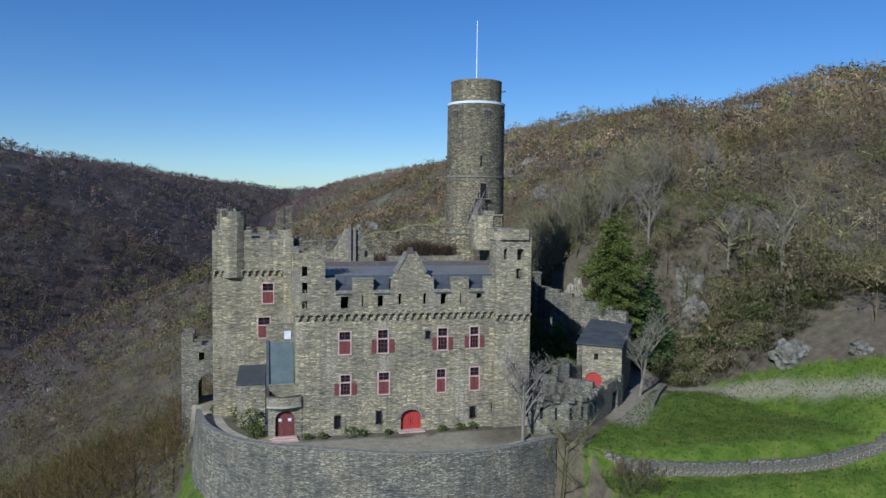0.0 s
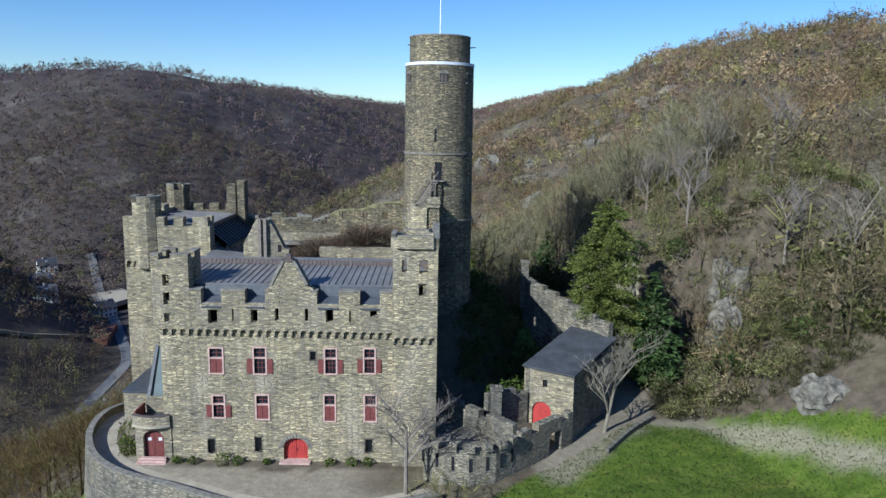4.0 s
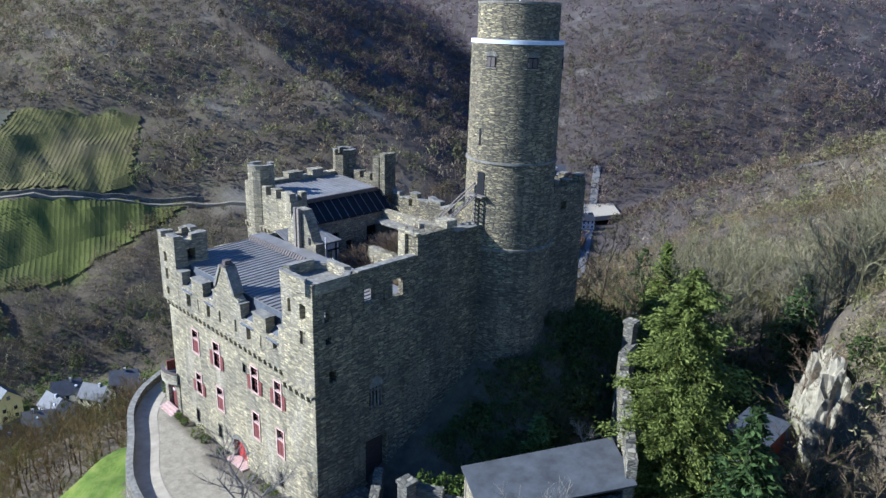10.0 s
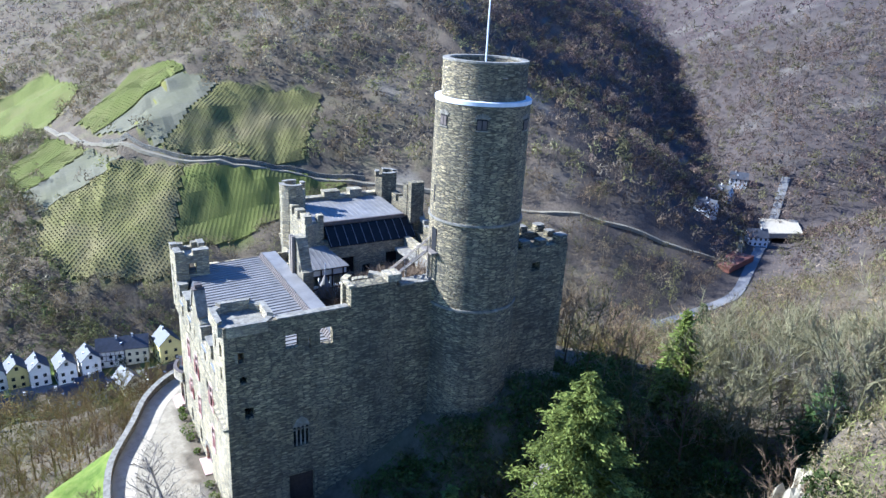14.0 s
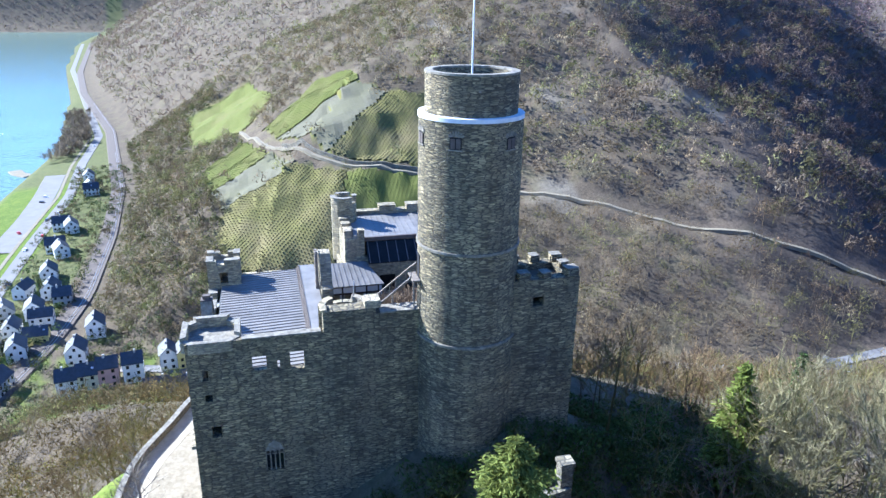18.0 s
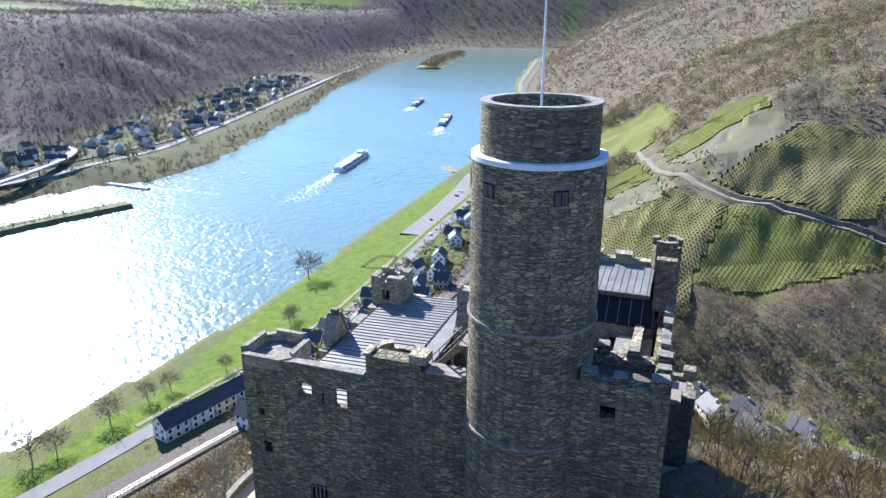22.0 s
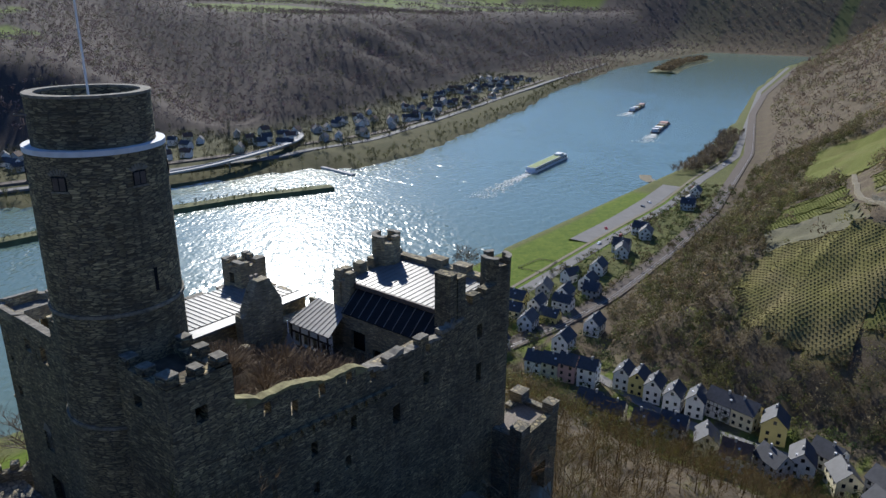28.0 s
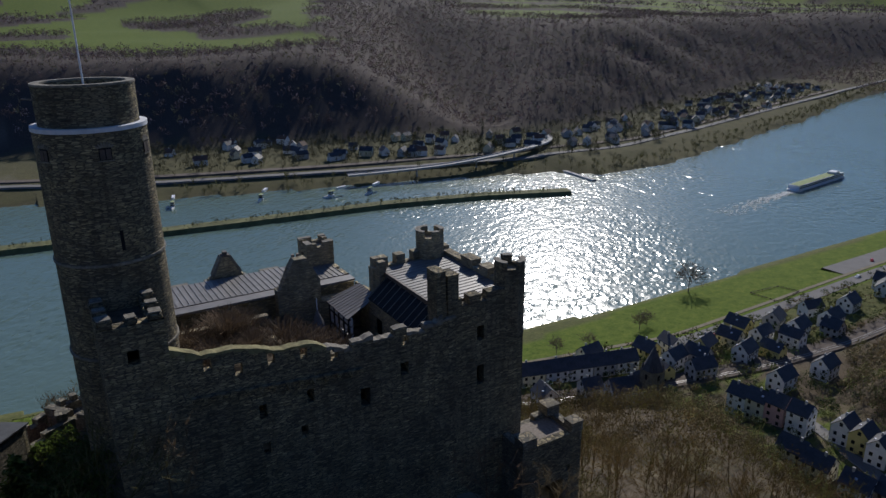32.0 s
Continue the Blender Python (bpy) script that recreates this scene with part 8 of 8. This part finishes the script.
# fenced playground on the meadow
play = empty("playground_fence", (0, 0, 0), "low dark fence round a meadow plot", "fence")
pc = [(-326, -152), (-347, -150), (-348, -138), (-325, -134)]
for a, b in zip(pc, pc[1:] + pc[:1]):
    bm = bmesh.new()
    za, zb_ = gz(*a), gz(*b)
    for dz in (0.4, 0.9):
        tube(bm, (*a, za + dz), (*b, zb_ + dz), 0.09, 4)
    part("rail", bm, M_TIMBER, play)
    for k in range(7):
        p = (a[0] + (b[0] - a[0]) * k / 7, a[1] + (b[1] - a[1]) * k / 7)
        part("post", boxes((p[0] - 0.08, p[0] + 0.08, p[1] - 0.08, p[1] + 0.08, gz(*p) - 0.2, gz(*p) + 1.1)), M_TIMBER, play)

# trees on the island
k_ = rng.uniform(0, 1, 420)
ix, iy = np.interp(k_, [0, 0.45, 1], [-1750, -2000, -2300]), np.interp(k_, [0, 0.45, 1], [-640, -700, -730]) + rng.uniform(-20, 20, 420)
t_, c_ = domes(np.stack([ix, iy, np.full(420, -107.5)], -1), rng.uniform(9, 17, 420), 14, 0.16, 0.7, np.array([[0.19, 0.145, 0.085]]) * rng.uniform(0.7, 1.3, (420, 1)))
tagged(new("island_wood", tri_mesh("island_wood", t_, c_, M_TWIG)), "bare trees covering the river island", "woodland", kind="stuff")

# garden shrubs and trees in the village
gu = rng.uniform(-600, -150, 900)
gv = FOOT(gu) - rng.uniform(9, 52, 900)
t_, c_ = domes(np.stack([gu, gv, surf(gu, gv)], -1), rng.uniform(1.2, 5.5, 900), 40, 0.12, 0.5, np.array([[0.10, 0.11, 0.04], [0.15, 0.12, 0.07], [0.06, 0.09, 0.03]])[rng.integers(0, 3, 900)] * rng.uniform(0.6, 1.3, (900, 1)))
tagged(new("garden_shrubs", tri_mesh("garden_shrubs", t_, c_, M_TWIG)), "shrubs and small trees in the village gardens", "shrubs", kind="stuff")


# gardens between the village houses
gu, gv = rng.uniform(-262, -160, 1500), rng.uniform(-112, 110, 1500)
spot = [(ob_.location.x, ob_.location.y) for ob_ in bpy.data.objects if ob_.name.startswith("house") and ob_.parent is None]
dv, _z = along(CREEK, gu, gv)
free = dv < 42
for hx, hy in spot:
    free &= np.hypot(gu - hx, gv - hy) > 6.0
free &= along([(x, y, 0) for x, y in RAIL_PTS], gu, gv)[0] > 7
free &= along([(-232, -72, 0), (-206, -12, 0), (-204, 40, 0), (-180, 108, 0)], gu, gv)[0] > 4
gu, gv = gu[free], gv[free]
t_, c_ = fans(np.stack([gu, gv, surf(gu, gv) - 0.1], -1), rng.uniform(1.4, 6.5, len(gu)), 60, 0.016, np.array([[0.09, 0.11, 0.035], [0.15, 0.125, 0.08], [0.055, 0.075, 0.03], [0.13, 0.14, 0.05]])[rng.integers(0, 4, len(gu))] * rng.uniform(0.7, 1.3, (len(gu), 1)), flake=0.08)
tagged(new("village_gardens", tri_mesh("village_gardens", t_, c_, M_TWIG)), "shrubs and small trees in the gardens of the village street", "shrubs", kind="stuff")
# olive scrub on the slope between the railway and the vineyard
gu = rng.uniform(-700, -205, 5200)
gv = FOOT(gu) + rng.uniform(-5, 75, 5200)
free = along([(x, y, 0) for x, y in RAIL_PTS], gu, gv)[0] > 8
free &= (along(CREEK, gu, gv)[0] > 26) & (along(VINE_PATH, gu, gv)[0] > 5)
for poly in PARCELS.values():
    free &= ~inside(poly, gu, gv)
for hx, hy in spot:
    free &= np.hypot(gu - hx, gv - hy) > 7.0
gu, gv = gu[free], gv[free]
t_, c_ = fans(np.stack([gu, gv, surf(gu, gv) - 0.1], -1), rng.uniform(1.6, 6.0, len(gu)), 46, 0.016, np.array([[0.13, 0.125, 0.045], [0.17, 0.135, 0.075], [0.09, 0.10, 0.035]])[rng.integers(0, 3, len(gu))] * rng.uniform(0.7, 1.3, (len(gu), 1)), flake=0.085)
tagged(new("railway_scrub", tri_mesh("railway_scrub", t_, c_, M_TWIG)), "olive-brown scrub on the slope above the railway", "scrub", kind="stuff")


# ---- rocks, meadow wall, shed ----
M_ROCK = plain_mat("grey_rock", (0.155, 0.14, 0.11), 0.95, 0.65, 1.1, bumpy=0.35)


M_QUARRY = plain_mat("pale_quarry_rock", (0.26, 0.23, 0.165), 0.95, 0.6, 0.9, bumpy=0.3)


def rock(name, pos, size, seed, label, turn=0.0, mat=None):
    """A craggy outcrop: a subdivided lump pushed in and out in steps."""
    bm = bmesh.new()
    bmesh.ops.create_icosphere(bm, subdivisions=4, radius=1.0)
    off = Vector((seed * 3.1, seed * 1.7, seed * 0.9))
    for v_ in bm.verts:
        p = v_.co.copy()
        k = noise.noise(p * 1.3 + off) * 0.35 + noise.noise(p * 3.1 + off) * 0.2 + noise.cell(p * 2.3 + off) * 0.16
        v_.co = p * (1 + k)
        v_.co = Vector((v_.co.x * size[0], v_.co.y * size[1], v_.co.z * size[2]))
    bm.transform(Matrix.Rotation(turn, 4, "Z"))
    ob = part(name, bm, mat or M_ROCK)
    ob.location = pos
    return tagged(ob, label, "rock")


rock("rock_outcrop", (36.6, 27.4, 10.6), (2.4, 2.4, 4.0), 1, "tall grey rock outcrop on the wooded slope", 0.4)
rock("rock_outcrop", (34.5, 22.0, gz(34.5, 22) + 0.5), (2.2, 2.0, 3.6), 2, "grey rock outcrop on the wooded slope", 1.0)
rock("boulder", (37.5, 5.0, gz(37.5, 5) + 0.2), (2.2, 2.0, 2.0), 3, "big grey boulder at the meadow's edge")
rock("boulder", (42.5, -1.0, gz(42.5, -1) - 0.2), (1.3, 1.2, 1.1), 4, "small grey boulder at the meadow's edge")
for i in range(6):
    x, y = 21.6 + 0.42 * 1.75 * i, 39.5 - 0.90 * 1.75 * i
    rock("quarry_rock", (x + 0.6, y, 4.6 + 0.45 * i), (1.5, 1.9, 5.2 + 0.5 * (i % 2)), 10 + i, "pale quarried rock face", -0.44, M_QUARRY)
for i, (x, y) in enumerate([(13.5, 26.5), (15.5, 23.5), (17.0, 20.5)]):
    rock("garden_rock", (x, y, gz(x, y)), (1.5, 1.2, 1.6), 20 + i, "pale rock behind the garden wall", 0.0, M_QUARRY)
r2 = random.Random(77)
for i in range(26):
    x, y = r2.uniform(-30, 120), r2.uniform(120, 330)
    rock("crag", (x, y, gz(x, y)), (r2.uniform(3, 8), r2.uniform(2, 5), r2.uniform(3, 8)), 40 + i, "grey crag among bare trees")
# dry-stone edging of the meadow's lower terrace
edge = empty("meadow_wall", (0, 0, 0), "low dry-stone wall along the meadow", "wall")
mw = [(4.5, -9.6), (7, -10.6), (12, -11.4), (18, -12.2), (23, -12.6), (28, -12.6), (34, -12.4), (40, -12.0)]
for (ax, ay), (bx, by) in zip(mw[:-1], mw[1:]):
    k = max(2, int(math.hypot(bx - ax, by - ay) / 0.75))
    for i in range(k):
        t = (i + 0.5) / k
        x, y = ax + (bx - ax) * t, ay + (by - ay) * t
        zt = gz(x, y + 1.6) + r2.uniform(-0.15, 0.2)
        bb = boxes((-0.40, 0.40, -0.35, 0.35, -2.6, (zt - gz(x, y)) * 0.5))
        bmesh.ops.bevel(bb, geom=bb.edges[:], offset=0.08, segments=1, affect="EDGES")
        o = part("stone", bb, M_GREY, edge)
        o.matrix_basis = Matrix.Translation((x, y, gz(x, y))) @ Matrix.Rotation(math.atan2(by - ay, bx - ax) + r2.uniform(-0.1, 0.1), 4, "Z")
# open shed below the quarry
shed = empty("shed", (20.6, 31.2, 2.9), "small red-brown wooden shed with a flat roof", "shed")
part("wall", boxes((-1.6, 1.6, -2.2, -2.05, 0, 2.4), (-1.6, -1.45, -2.2, 2.2, 0, 2.4), (1.45, 1.6, -2.2, 2.2, 0, 2.4)), M_RED, shed)
part("roof", boxes((-1.9, 1.9, -2.6, 2.5, 2.4, 2.55)), M_SLATE, shed)
# stone kerb of the path
kerb = empty("path_wall", (0, 0, 0), "low pale wall beside the path to the gatehouse", "wall")
for i in range(9):
    x, y = 15.2 + i * 0.75, 2.6 + i * 0.95
    bb = boxes((-0.6, 0.6, -0.22, 0.22, -0.4, 0.55))
    bmesh.ops.bevel(bb, geom=bb.edges[:], offset=0.06, segments=1, affect="EDGES")
    o = part("stone", bb, M_GREY, kerb)
    o.matrix_basis = Matrix.Translation((x + 1.2, y - 0.8, gz(x + 1.2, y - 0.8))) @ Matrix.Rotation(0.9, 4, "Z")

M_COURT = plain_mat("red_earth", (0.17, 0.07, 0.05), 0.95, 0.25, 0.3)
# red sports court and pale yard in the side valley
def flat_poly(name, pts, lift, mat, label, category):
    bm = bmesh.new()
    z0 = max(gz(*p) for p in pts) + lift
    prism(bm, pts, "z", z0 - 3.0, z0)
    return tagged(part(name, bm, mat), label, category, kind="structure")


flat_poly("sports_court", [(-176, 272), (-184, 300), (-171, 305), (-164, 278)], -3.5, M_COURT, "red earth sports court in the valley", "sports court")
flat_poly("valley_yard", [(-219, 371), (-207, 391), (-188, 370), (-197, 347)], 0.2, M_GRAVEL, "pale gravel yard in the valley", "yard")
